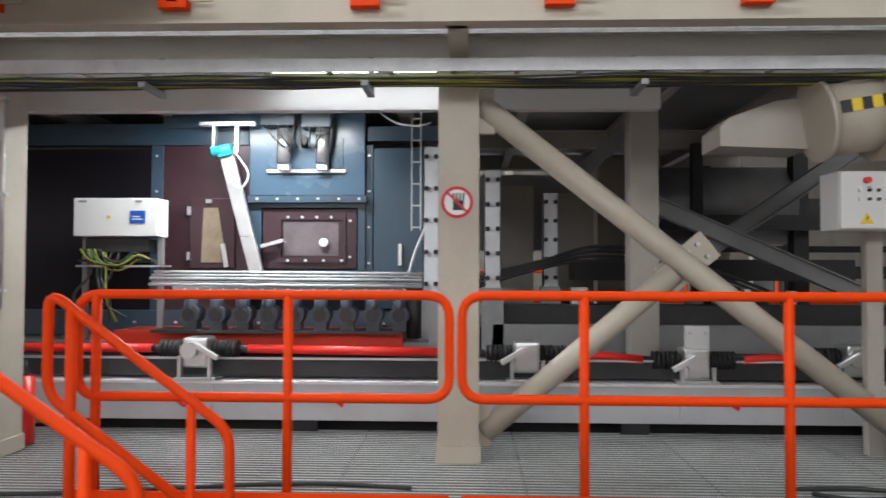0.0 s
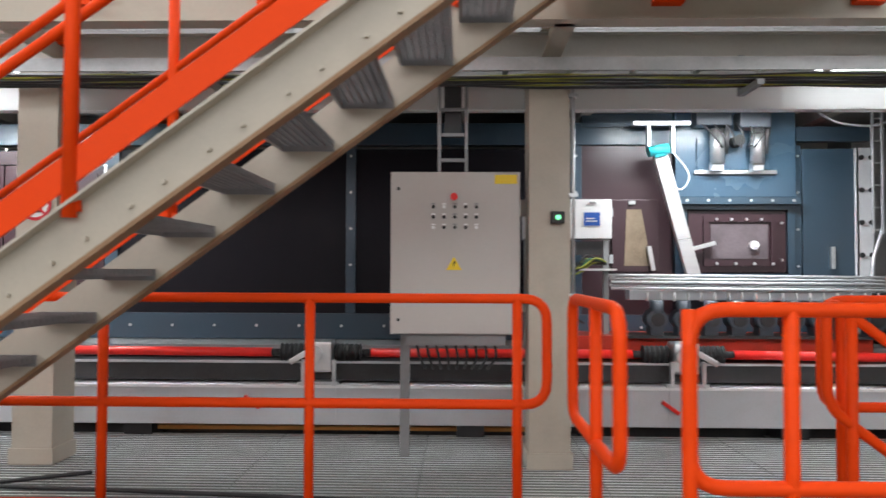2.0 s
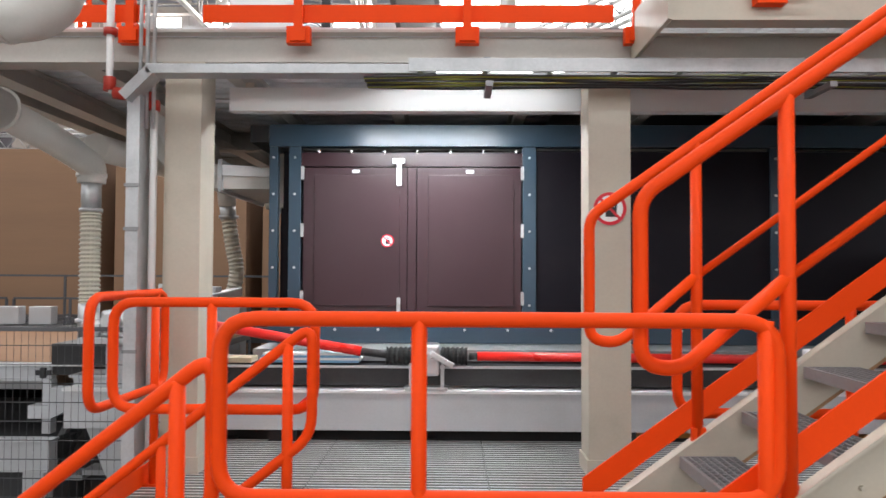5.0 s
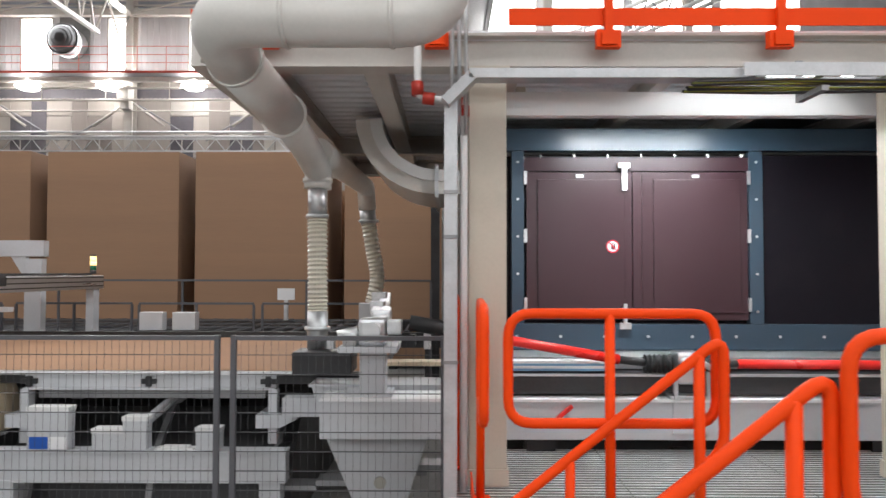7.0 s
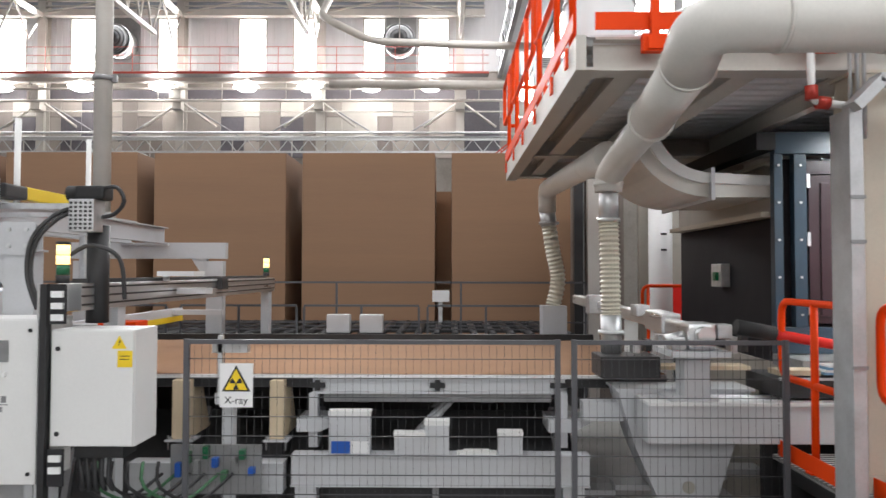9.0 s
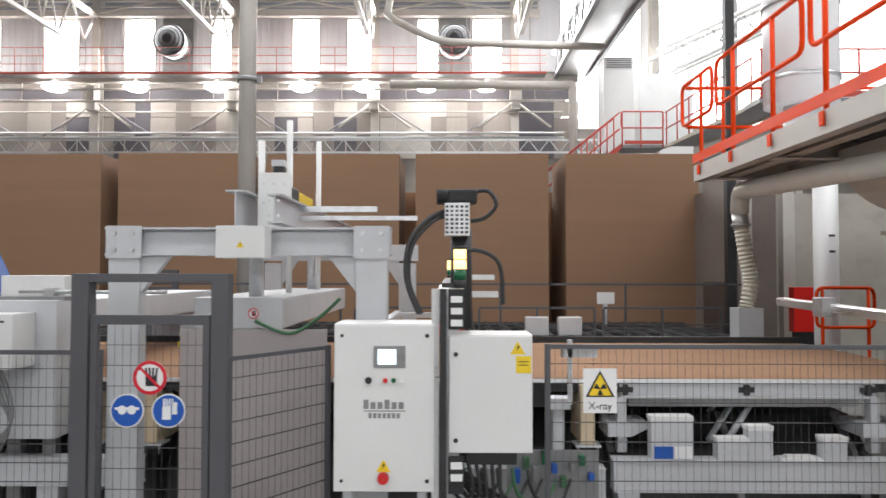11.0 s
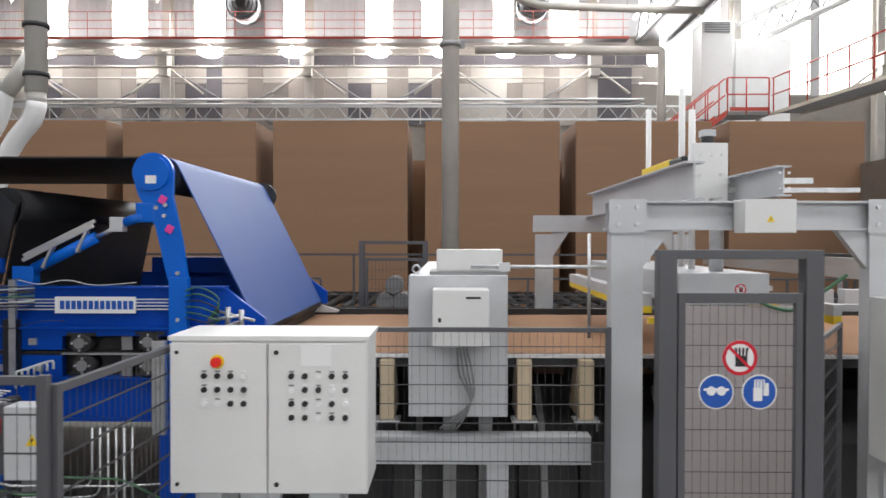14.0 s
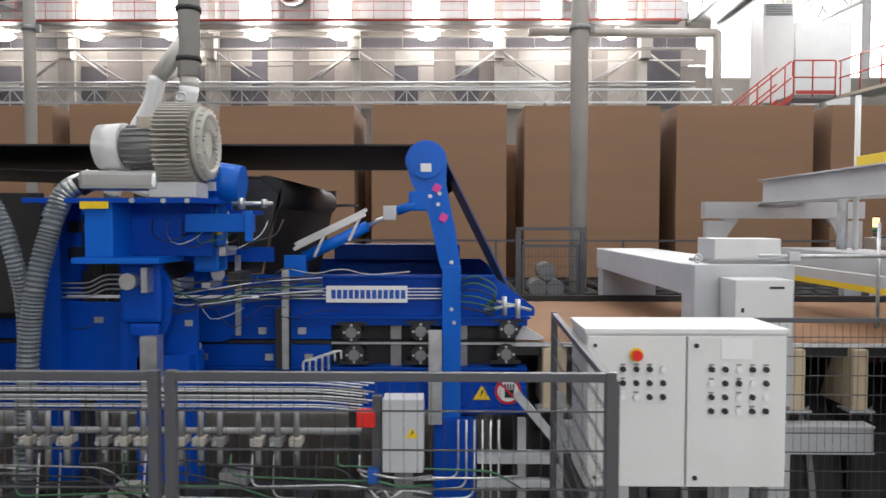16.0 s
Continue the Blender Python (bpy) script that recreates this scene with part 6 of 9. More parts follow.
# board offcuts lying on the trough
for x0, x1, z1 in ((-18.0, -17.72, 0.8), (-17.1, -16.8, 0.74), (-16.2, -15.92, 0.78), (-15.5, -15.0, 0.74), (-12.2, -11.5, 0.76), (-11.1, -10.7, 0.74)):
    t = thing("board_offcut", "brown fibreboard offcuts on the dark trough", "board", (x0, 6.9, 0.6), "board offcuts")
    boxes("board", MDF, t, (x0, x1, 6.9, 7.3, 0.6, z1), bev=0.006)
# dark trough added so that the space under the mat looks shaded
ut = thing("shade_trough", "added dark trough that keeps the space under the conveyor dark", "trough", (-14, 7, FLOOR))
bm = B()
add_prism(bm, [(5.95, FLOOR), (8.6, FLOOR), (8.4, 0.65), (6.5, 0.55), (6.1, 0.2)], -18.5, -10.2, axis="x")
part("shell", bm, PIT, ut)
for k in range(9):
    x = -18.2 + 0.98 * k
    bm = B()
    add_prism(bm, [(5.9, FLOOR), (6.05, 0.22), (6.48, 0.58), (6.5, 0.55), (6.1, 0.2), (5.95, FLOOR)], x, x + 0.05, axis="x")
    part("rib", bm, MIDG, ut)
# sensor consoles, valves and hoses near the x-ray unit
t = thing("sensor_console", "grey-white sensor console on a thin post", "sensor", (-12.8, 5.5, 0.4))
boxes("post", OFFW, t, (-12.86, -12.78, 5.5, 5.6, FLOOR, 0.78), bev=0.004)
boxes("head", OFFW, t, (-12.9, -12.74, 5.45, 5.6, 0.78, 0.86), bev=0.006)
each(boxes, "clamp", GALV, t, (-12.84, -12.6, 5.2, 5.28, 1.18, 1.24), (-12.8, -12.77, 5.2, 5.24, 0.86, 1.3))
t = thing("valve_terminal", "blue and green pneumatic valve terminal", "valve block", (-13.0, 5.3, 0.3))
boxes("plate", MIDG, t, (-13.2, -12.55, 5.42, 5.44, 0.15, 0.5))
boxes("stand", PIT, t, (-12.95, -12.85, 5.44, 5.5, FLOOR, 0.3))
rv = random.Random(21)
for k in range(9):
    x, z = -13.15 + 0.065 * k, 0.25 + rv.uniform(0, 0.2)
    boxes("valve", (SIGN_B, CABLE_G, MIDG, GREENL)[k % 4], t, (x, x + 0.04, 5.36, 5.42, z, z + rv.uniform(0.05, 0.12)), bev=0.004)
for k in range(6):
    x = -13.6 + 0.1 * k
    tube("hose", (CABLE_K, CABLE_G, PIT)[k % 3], t, hose_pts([(x, 4.95, 0.5), (x + 0.03, 4.9, 0.35), (x + 0.2, 5.1, 0.2), (x + 0.35, 5.4, 0.3)], 0.05), 0.012, bend=0, n=6)


# wire mesh fences
def mesh_fence(p, q, z0, z1, label, posts=True, dx=0.05, dz=0.125, frame_w=0.03, group="mesh fences", name="mesh_fence"):
    t = thing(name, label, "fence", (p[0], p[1], FLOOR), group)
    P, Q = Vector((p[0], p[1], 0)), Vector((q[0], q[1], 0))
    d = Q - P
    L = d.length
    m = Matrix.Translation(P) @ Matrix.Rotation(math.atan2(d.y, d.x), 4, "Z")
    w = frame_w / 2
    bm = B()
    n = max(2, round(L / dx))
    for i in range(1, n):
        x = L * i / n
        add_box(bm, x - 0.001, x + 0.001, 0.0, 0.002, z0, z1 - frame_w, m)
    k = max(2, round((z1 - z0) / dz))
    for i in range(1, k):
        z = z0 + (z1 - z0) * i / k
        for dd in (-0.003, 0.006):
            add_box(bm, 0, L, dd, dd + 0.0032, z - 0.002, z + 0.002, m)
    tagged(part("wire_mesh", bm, WIRE, t), kind="stuff")
    bm = B()
    add_box(bm, 0, L, -w, w, z1 - frame_w, z1, m, bev=0.003)
    part("top_rail", bm, FENCE, t)
    bm = B()
    add_box(bm, 0, L, -w, w, z0 - frame_w, z0, m)
    part("bottom_rail", bm, FENCE, t)
    if posts:
        for x in (0, L):
            bm = B()
            add_box(bm, x - w * 1.2, x + w * 1.2, -w * 1.2, w * 1.2, FLOOR, z1 + 0.004, m, bev=0.003)
            part("post", bm, FENCE, t)
            bm = B()
            add_box(bm, x - 0.06, x + 0.06, -0.06, 0.06, FLOOR, FLOOR + 0.012, m)
            part("foot_plate", bm, FENCE, t)
    return t


mesh_fence((-12.96, 5.05), (-10.49, 5.05), -0.25, 1.285, "graphite welded mesh fence before the conveyor")
mesh_fence((-10.38, 5.05), (-8.98, 5.05), -0.25, 1.285, "graphite welded mesh fence before the conveyor")
mesh_fence((-17.75, 5.05), (-15.93, 5.05), -0.25, 1.24, "graphite welded mesh fence before the conveyor")
mesh_fence((-14.88, 4.43), (-14.42, 5.1), -0.25, 1.27, "short angled mesh fence panel beside the gate", frame_w=0.025)
# gate with safety signs
gt = thing("mesh_gate", "graphite framed mesh gate with safety signs", "gate", (-15.33, 4.41, FLOOR))
boxes("portal", FENCE, gt, (-15.79, -15.69, 4.4, 4.5, FLOOR, 1.75), (-14.98, -14.88, 4.4, 4.5, FLOOR, 1.75), (-15.69, -14.98, 4.4, 4.5, 1.70, 1.75), bev=0.004)
boxes("leaf_frame", FENCE, gt, (-15.68, -15.64, 4.41, 4.45, -0.25, 1.51), (-15.03, -14.99, 4.41, 4.45, -0.25, 1.51), (-15.64, -15.03, 4.41, 4.45, 1.455, 1.51), (-15.64, -15.03, 4.41, 4.45, -0.25, -0.2), bev=0.003)
bm = B()
for i in range(1, 13):
    x = -15.64 + 0.61 * i / 13
    add_box(bm, x - 0.001, x + 0.001, 4.43, 4.432, -0.2, 1.455)
for i in range(1, 14):
    z = -0.2 + 1.655 * i / 14
    add_box(bm, -15.64, -15.03, 4.428, 4.4312, z - 0.002, z + 0.002)
tagged(part("wire_mesh", bm, WIRE, gt), kind="stuff")
no_touch_sign("prohibition_sign", -15.335, 4.425, 1.15, 0.098)
for x, kind in ((-15.465, 0), (-15.225, 1)):
    t = thing("mandatory_sign", "round blue mandatory sign with a white symbol", "sign", (x, 4.42, 0.96), "mandatory signs")
    bm = B()
    add_prism(bm, disc_pts(x, 0.96, 0.098), 4.422, 4.425)
    part("rim", bm, SIGN_W, t)
    bm = B()
    add_prism(bm, disc_pts(x, 0.96, 0.09), 4.42, 4.422)
    part("disc", bm, SIGN_B, t)
    bm = B()
    if kind == 0:
        add_prism(bm, disc_pts(x - 0.028, 0.965, 0.026, 14), 4.418, 4.42)
        add_prism(bm, disc_pts(x + 0.028, 0.965, 0.026, 14), 4.4175, 4.42)
        add_box(bm, x - 0.07, x + 0.07, 4.4182, 4.42, 0.965, 0.98)
    else:
        add_box(bm, x - 0.035, x + 0.015, 4.418, 4.42, 0.91, 0.985)
        for j in range(4):
            add_box(bm, x - 0.03 + 0.016 * j, x - 0.02 + 0.016 * j, 4.418, 4.42, 0.985, 1.03)
        add_box(bm, x + 0.02, x + 0.05, 4.418, 4.42, 0.94, 1.01)
    part("symbol", bm, SIGN_W, t)
# x-ray sign on the fence
t = thing("xray_sign", "white radiation warning sign reading X-ray", "sign", (-12.62, 5.02, 0.98))
boxes("plate", SIGN_W, t, (-12.73, -12.51, 5.022, 5.026, 0.84, 1.13))
bm = B()
add_prism(bm, [(-12.715, 0.945), (-12.525, 0.945), (-12.62, 1.118)], 5.018, 5.022)
part("triangle_border", bm, INK, t)
bm = B()
add_prism(bm, [(-12.695, 0.955), (-12.545, 0.955), (-12.62, 1.095)], 5.016, 5.018)
part("triangle", bm, YELLOW, t)
bm = B()
for a in (30, 150, 270):
    pts = [(-12.62, 0.998)] + [(-12.62 + 0.042 * math.cos(radians(a + d)), 0.998 + 0.042 * math.sin(radians(a + d))) for d in (-28, -10, 10, 28)]
    add_prism(bm, pts, 5.014, 5.016)
part("trefoil", bm, INK, t)
text_part("lettering", "X-ray", INK, t, -12.62, 5.02, 0.885, 0.068)

# control cabinets at the x-ray gauge
LAMPR = mat("red_lamp_cap", (0.6, 0.02, 0.02), 0.3)
t, d = cabinet("gauge_cabinet", -14.30, -13.69, 4.58, 0.4, 0.45, 1.45, "white gauge control cabinet with a small screen")
boxes("screen_bezel", MIDG, d, (-14.06, -13.87, 4.572, 4.58, 1.19, 1.32), bev=0.003)
boxes("screen", SCREEN, d, (-14.035, -13.925, 4.568, 4.572, 1.21, 1.30), label="lit pale screen")
for x, m in ((-14.09, PIT), (-13.99, LAMPR), (-13.94, GREENL), (-13.89, SIGN_W)):
    each(cyls, "button", m, d, ((x, 4.56, 1.115), (x, 4.58, 1.115), 0.02 if x < -14.05 else 0.014))
for k in range(6):
    boxes("mark_bar", MIDG, d, (-14.12 + 0.042 * k, -14.09 + 0.042 * k, 4.578, 4.58, 0.945, 1.0 if k in (0, 3) else 0.985))
boxes("mark_line", MIDG, d, (-14.12, -13.87, 4.578, 4.58, 0.93, 0.936))
for k in range(7):
    boxes("mark_bar", MIDG, d, (-14.09 + 0.028 * k, -14.07 + 0.028 * k, 4.578, 4.58, 0.89, 0.92))
tri_warn(d, -14.0, 4.58, 0.61, 0.085)
cyls("main_switch", LAMPR, d, ((-14.0, 4.545, 0.54), (-14.0, 4.58, 0.54), 0.034))
for z in (0.52, 1.38):
    each(cyls, "lock", PIT, d, ((-13.74, 4.572, z), (-13.74, 4.58, z), 0.012), ((-14.25, 4.572, z), (-14.25, 4.58, z), 0.01))
each(boxes, "leg", OFFW, t, (-14.25, -14.2, 4.65, 4.7, FLOOR, 0.45), (-13.8, -13.75, 4.65, 4.7, FLOOR, 0.45), (-14.25, -14.2, 4.9, 4.95, FLOOR, 0.45), (-13.8, -13.75, 4.9, 4.95, FLOOR, 0.45))
t, d = cabinet("yellow_tag_cabinet", -13.615, -13.11, 4.58, 0.35, 0.68, 1.385, "white wall cabinet with a yellow tag and warning sign")
tri_warn(d, -13.2, 4.58, 1.31, 0.09)
boxes("yellow_tag", YELLOW, d, (-13.21, -13.12, 4.577, 4.58, 1.16, 1.26))
boxes("print_bar", INK, d, (-13.195, -13.135, 4.575, 4.577, 1.225, 1.23), (-13.195, -13.14, 4.575, 4.577, 1.205, 1.21))
for z in (0.76, 1.27):
    each(cyls, "lock", PIT, d, ((-13.57, 4.572, z), (-13.57, 4.58, z), 0.014))
boxes("gland_box", PIT, t, (-13.5, -13.2, 4.65, 4.85, 0.6, 0.68))
for k in range(5):
    tube("cable", CABLE_K, t, hose_pts([(-13.5 + 0.05 * k, 4.7, 0.62), (-13.46 + 0.04 * k, 4.68, 0.45), (-13.5 + 0.05 * k, 4.75, 0.38), (-13.6 + 0.02 * k, 4.9, 0.5)], 0.05), 0.014, bend=0, n=6)
pp = thing("profile_post", "dark aluminium profile post with reflectors and beacon", "post", (-13.66, 4.55, FLOOR))
boxes("profile", ALU, pp, (-13.715, -13.67, 4.6, 4.65, FLOOR, 1.66))
boxes("dark_profile", PIT, pp, (-13.665, -13.625, 4.54, 4.6, FLOOR, 1.66))
for z in (1.53, 1.46, 1.6, 0.62, 0.55):
    boxes("reflector", SIGN_W, pp, (-13.6, -13.53, 4.54, 4.56, z - 0.02, z + 0.018))
each(boxes, "reflector_strip", INK, pp, (-13.615, -13.52, 4.56, 4.575, 1.42, 1.66), (-13.615, -13.52, 4.56, 4.575, 0.45, 0.67))


def beacon(x, y, z, r, lit):
    t = thing("signal_beacon", "stacked signal beacon with lit amber lenses", "beacon", (x, y, z), "signal beacons")
    cyls("base", PIT, t, ((x, y, z), (x, y, z + 1.2 * r), r))
    cyls("lens", GREENL, t, ((x, y, z + 1.25 * r), (x, y, z + 2.7 * r), r * 0.95), n=18, label="dark green lens")
    cyls("lens", AMBER, t, ((x, y, z + 2.85 * r), (x, y, z + 4.2 * r), r * 0.95), n=18, label="lit amber lens")
    cyls("lens", AMBER, t, ((x, y, z + 4.35 * r), (x, y, z + 5.8 * r), r * 0.95), n=18, label="lit amber lens")
    cyls("cap", PIT, t, ((x, y, z + 5.8 * r), (x, y, z + 6.3 * r), r))
    return t


beacon(-13.545, 4.57, 1.665, 0.04, 1)
beacon(-13.6, 9.7, 1.68, 0.04, 1)
# scanning bridge with servo drive
sb = thing("scanner_bridge", "aluminium profile scanner bridge across the mat", "scanner", (-13.5, 7.4, 1.5))
boxes("profile", ALU, sb, (-13.68, -13.52, 4.75, 9.82, 1.49, 1.66), bev=0.003)
for z in (1.52, 1.575, 1.63):
    boxes("slot", PIT, sb, (-13.519, -13.514, 4.75, 9.82, z, z + 0.012))
boxes("cable_chain", PIT, sb, (-13.66, -13.56, 4.9, 9.6, 1.662, 1.69))
boxes("chain_head", PIT, sb, (-13.51, -13.46, 7.4, 7.6, 1.56, 1.68), bev=0.004)
boxes("carriage", WHITE, sb, (-13.55, -13.25, 6.0, 6.25, 1.7, 1.74))
boxes("carriage_post", GALV, sb, (-13.54, -13.5, 6.1, 6.14, 1.66, 1.7))
boxes("carriage_arm", ALU, sb, (-13.5, -13.2, 6.3, 6.4, 1.55, 1.6))
boxes("column", OFFW, sb, (-13.64, -13.54, 5.3, 5.42, FLOOR, 1.49))
boxes("column", OFFW, sb, (-13.64, -13.54, 9.6, 9.75, FLOOR, 1.49))
boxes("orange_block", ORANGE, sb, (-13.78, -13.5, 5.5, 5.72, 1.29, 1.37), bev=0.006, label="orange sensor block")
boxes("yellow_rail", YELLOW, sb, (-14.2, -14.14, 5.6, 8.2, 1.2, 1.26))
boxes("rail_frame", OFFW, sb, (-14.2, -14.14, 5.6, 8.2, 1.26, 1.34))
each(boxes, "rail_tie", OFFW, sb, (-14.14, -13.62, 5.75, 5.85, 1.28, 1.33), (-14.14, -13.62, 7.9, 8.0, 1.28, 1.33))
sv = thing("servo_motor", "upright servo motor with looping black cables", "motor", (-13.56, 4.9, 1.4))
cyls("rod", PIT, sv, ((-13.53, 4.98, 1.4), (-13.53, 4.98, 2.04), 0.07), n=16)
boxes("body", GALV, sv, (-13.64, -13.48, 4.8, 4.96, 1.99, 2.2), bev=0.006)
for i in range(7):
    for j in range(5):
        boxes("vent", PIT, sv, (-13.632 + 0.031 * j, -13.614 + 0.031 * j, 4.797, 4.8, 2.005 + 0.027 * i, 2.02 + 0.027 * i))
bm = B()
add_cyl(bm, (-13.69, 4.9, 2.245), (-13.5, 4.9, 2.245), 0.05, n=14)
add_box(bm, -13.62, -13.43, 4.83, 4.98, 2.2, 2.29, bev=0.02)
part("cap", bm, BLACK, sv)
for pts in ([(-13.48, 4.88, 2.27), (-13.36, 4.86, 2.28), (-13.31, 4.86, 2.19), (-13.38, 4.88, 2.11), (-13.47, 4.9, 2.09)], [(-13.64, 4.88, 2.12), (-13.72, 4.84, 2.08), (-13.84, 4.8, 1.93), (-13.86, 4.78, 1.7), (-13.78, 4.76, 1.5)],
            [(-13.64, 4.87, 2.15), (-13.74, 4.83, 2.1), (-13.86, 4.79, 1.95), (-13.88, 4.77, 1.72), (-13.8, 4.75, 1.5)], [(-13.58, 4.72, 1.84), (-13.46, 4.74, 1.9), (-13.3, 4.78, 1.82), (-13.27, 4.8, 1.56)]):
    tube("cable", CABLE_K, sv, hose_pts(pts, 0.03), 0.014, bend=0, n=8)

# portal over the mat
pg = thing("suction_portal", "grey-white steel portal with a lifting head over the mat", "portal", (-15, 7.2, FLOOR))
bm = B()
add_ibeam(bm, (-15.93, 5.16, 1.965), (-14.0, 5.16, 1.965), 0.19, 0.14, 0.014)
part("front_beam", bm, OFFW, pg)
for x in (-15.8, -14.13):
    for y in (5.16, 9.3):
        boxes("leg", OFFW, pg, (x - 0.105, x + 0.105, y - 0.06, y + 0.06, FLOOR, 1.87), bev=0.004)
    boxes("end_plate", OFFW, pg, (x - 0.12, x + 0.12, 5.085, 5.09, 1.85, 2.07))
    bolts_on("bolts", [(x + dx, z) for dx in (-0.06, 0.06) for z in (1.91, 2.02)], 0.016, pg, 5.085)
    bm = B()
    s = 1 if x < -15 else -1
    add_prism(bm, [(x + s * 0.105, 1.87), (x + s * 0.3, 1.87), (x + s * 0.105, 1.62)], 5.13, 5.19)
    part("knee_plate", bm, OFFW, pg)
    bm = B()
    add_prism(bm, [(x + s * 0.105, 1.9), (x + s * 0.3, 1.9), (x + s * 0.105, 1.6)], 9.27, 9.33)
    part("knee_plate", bm, OFFW, pg)
boxes("rear_beam", OFFW, pg, (-15.93, -14.0, 9.24, 9.36, 1.9, 2.1))
bm = B()
add_ibeam(bm, (-15.2, 5.6, 2.232), (-15.2, 9.3, 2.225), 0.28, 0.15, 0.014)
part("lift_beam", bm, OFFW, pg)
bm = B()
add_ibeam(bm, (-14.79, 5.1, 2.19), (-14.79, 9.3, 2.19), 0.2, 0.1, 0.012)
part("lift_beam", bm, OFFW, pg)
boxes("beam_rest", OFFW, pg, (-15.3, -14.7, 9.2, 9.34, 2.062, 2.088))
bolts_on("bolts", [(-14.82, 2.14), (-14.82, 2.24), (-14.76, 2.14), (-14.76, 2.24)], 0.01, pg, 5.1)
boxes("lift_plate", WHITE, pg, (-15.11, -14.85, 5.89, 5.92, 2.06, 2.54), (-15.06, -14.9, 5.92, 6.12, 2.3, 2.5), bev=0.003)
bolts_on("bolts", [(-15.06, 2.12), (-14.9, 2.12), (-15.06, 2.45), (-14.9, 2.45), (-15.06, 2.3), (-14.9, 2.3), (-14.98, 2.45)], 0.013, pg, 5.89)
for x, y, z1 in ((-14.96, 7.7, 3.11), (-15.0, 6.52, 3.08), (-15.1, 5.96, 2.8)):
    cyls("guide_rod", WHITE, pg, ((x, y, 1.5), (x, y, z1), 0.026))
cyls("lift_motor", PIT, pg, ((-14.97, 6.0, 2.5), (-14.97, 6.0, 2.6), 0.05))
boxes("motor_cap", OFFW, pg, (-15.02, -14.92, 5.95, 6.05, 2.6, 2.65))
bx = boxes("terminal_box", WHITE, pg, (-15.12, -14.80, 4.9, 5.08, 1.85, 2.06), bev=0.005)
tri_warn(bx, -14.96, 4.9, 1.94, 0.05)
boxes("yellow_hoist", YELLOW, pg, (-15.08, -14.98, 6.6, 7.5, 2.378, 2.49), bev=0.006, label="yellow hoist beam")
boxes("hoist_motor", PIT, pg, (-15.1, -14.92, 6.22, 6.56, 2.36, 2.48), bev=0.02)
each(boxes, "cross_arm", GALV, pg, (-14.84, -13.86, 5.88, 5.94, 2.165, 2.2), (-14.84, -14.18, 5.95, 6.01, 2.235, 2.28))
hd = boxes("lifting_head", OFFW, pg, (-15.4, -14.78, 5.32, 8.4, 1.36, 1.58), bev=0.01)
each(cyls, "column_spindle", GALV, pg, ((-15.04, 5.6, 1.58), (-15.04, 5.6, 2.1), 0.05), ((-15.04, 7.8, 1.58), (-15.04, 7.8, 2.1), 0.05))
each(boxes, "yellow_edge", YELLOW, pg, (-15.6, -15.5, 5.6, 8.6, 1.28, 1.33), (-15.56, -14.7, 5.45, 5.5, 1.22, 1.26), label="yellow edge strip")
boxes("edge_frame", OFFW, pg, (-15.6, -15.5, 5.6, 8.6, 1.33, 1.42))
tube("green_hose", CABLE_G, pg, hose_pts([(-14.95, 5.25, 1.42), (-14.7, 5.2, 1.34), (-14.5, 5.2, 1.45), (-14.35, 5.15, 1.58)], 0.04), 0.012, bend=0, n=8)
boxes("sliding_door", PANELG, pg, (-15.48, -14.46, 5.28, 5.3, 0.0, 1.36), label="pale sheet panel behind the gate")
boxes("door_support", PIT, pg, (-15.4, -15.34, 5.3, 5.36, FLOOR, 1.3))
no_touch_sign("prohibition_sign", -14.98, 5.315, 1.47, 0.038)
# thickness gauge with C-frame
sg = thing("thickness_gauge", "white C-frame gauge housing beside the mat", "gauge", (-16.8, 5.3, FLOOR))
boxes("housing", OFFW, sg, (-17.25, -16.53, 5.62, 5.9, 0.52, 1.545), bev=0.01)
boxes("beam", OFFW, sg, (-17.22, -16.56, 5.905, 9.3, 1.3, 1.535), bev=0.01)
boxes("rear_leg", OFFW, sg, (-17.2, -16.58, 9.0, 9.28, FLOOR, 1.3))
boxes("control_box", WHITE, sg, (-17.07, -16.68, 5.32, 5.61, 1.07, 1.46), bev=0.006)
each(boxes, "box_mark", PIT, sg, (-16.84, -16.74, 5.317, 5.32, 1.4, 1.415), (-17.03, -17.01, 5.317, 5.32, 1.24, 1.27))
boxes("top_box", WHITE, sg, (-17.05, -16.56, 5.78, 6.15, 1.57, 1.73), bev=0.006)
boxes("top_tray", MIDG, sg, (-17.1, -16.52, 5.72, 6.2, 1.545, 1.57))
cyls("sensor_rod", GALV, sg, ((-16.8, 5.6, 1.61), (-15.7, 5.6, 1.61), 0.014), ((-15.95, 5.6, 1.1), (-15.95, 5.6, 1.85), 0.012))
boxes("rod_clamp", GALV, sg, (-16.6, -16.52, 5.56, 5.64, 1.58, 1.64))
for x in (-16.95, -16.68):
    boxes("leg", MIDG, sg, (x - 0.05, x + 0.05, 5.82, 5.9, FLOOR, 0.52))
for k in range(4):
    tube("cable", MIDG, sg, hose_pts([(-16.9 + 0.02 * k, 5.45, 1.07), (-16.88 + 0.03 * k, 5.5, 0.85), (-16.8, 5.52, 0.65), (-16.9 - 0.04 * k, 5.56, 0.45)], 0.06), 0.009, bend=0, n=6)
tube("eye_ring", GALV, sg, [(-17.2, 5.7, 1.55), (-17.23, 5.7, 1.59), (-17.2, 5.7, 1.625), (-17.16, 5.7, 1.59)], 0.008, bend=0.03, closed=True)
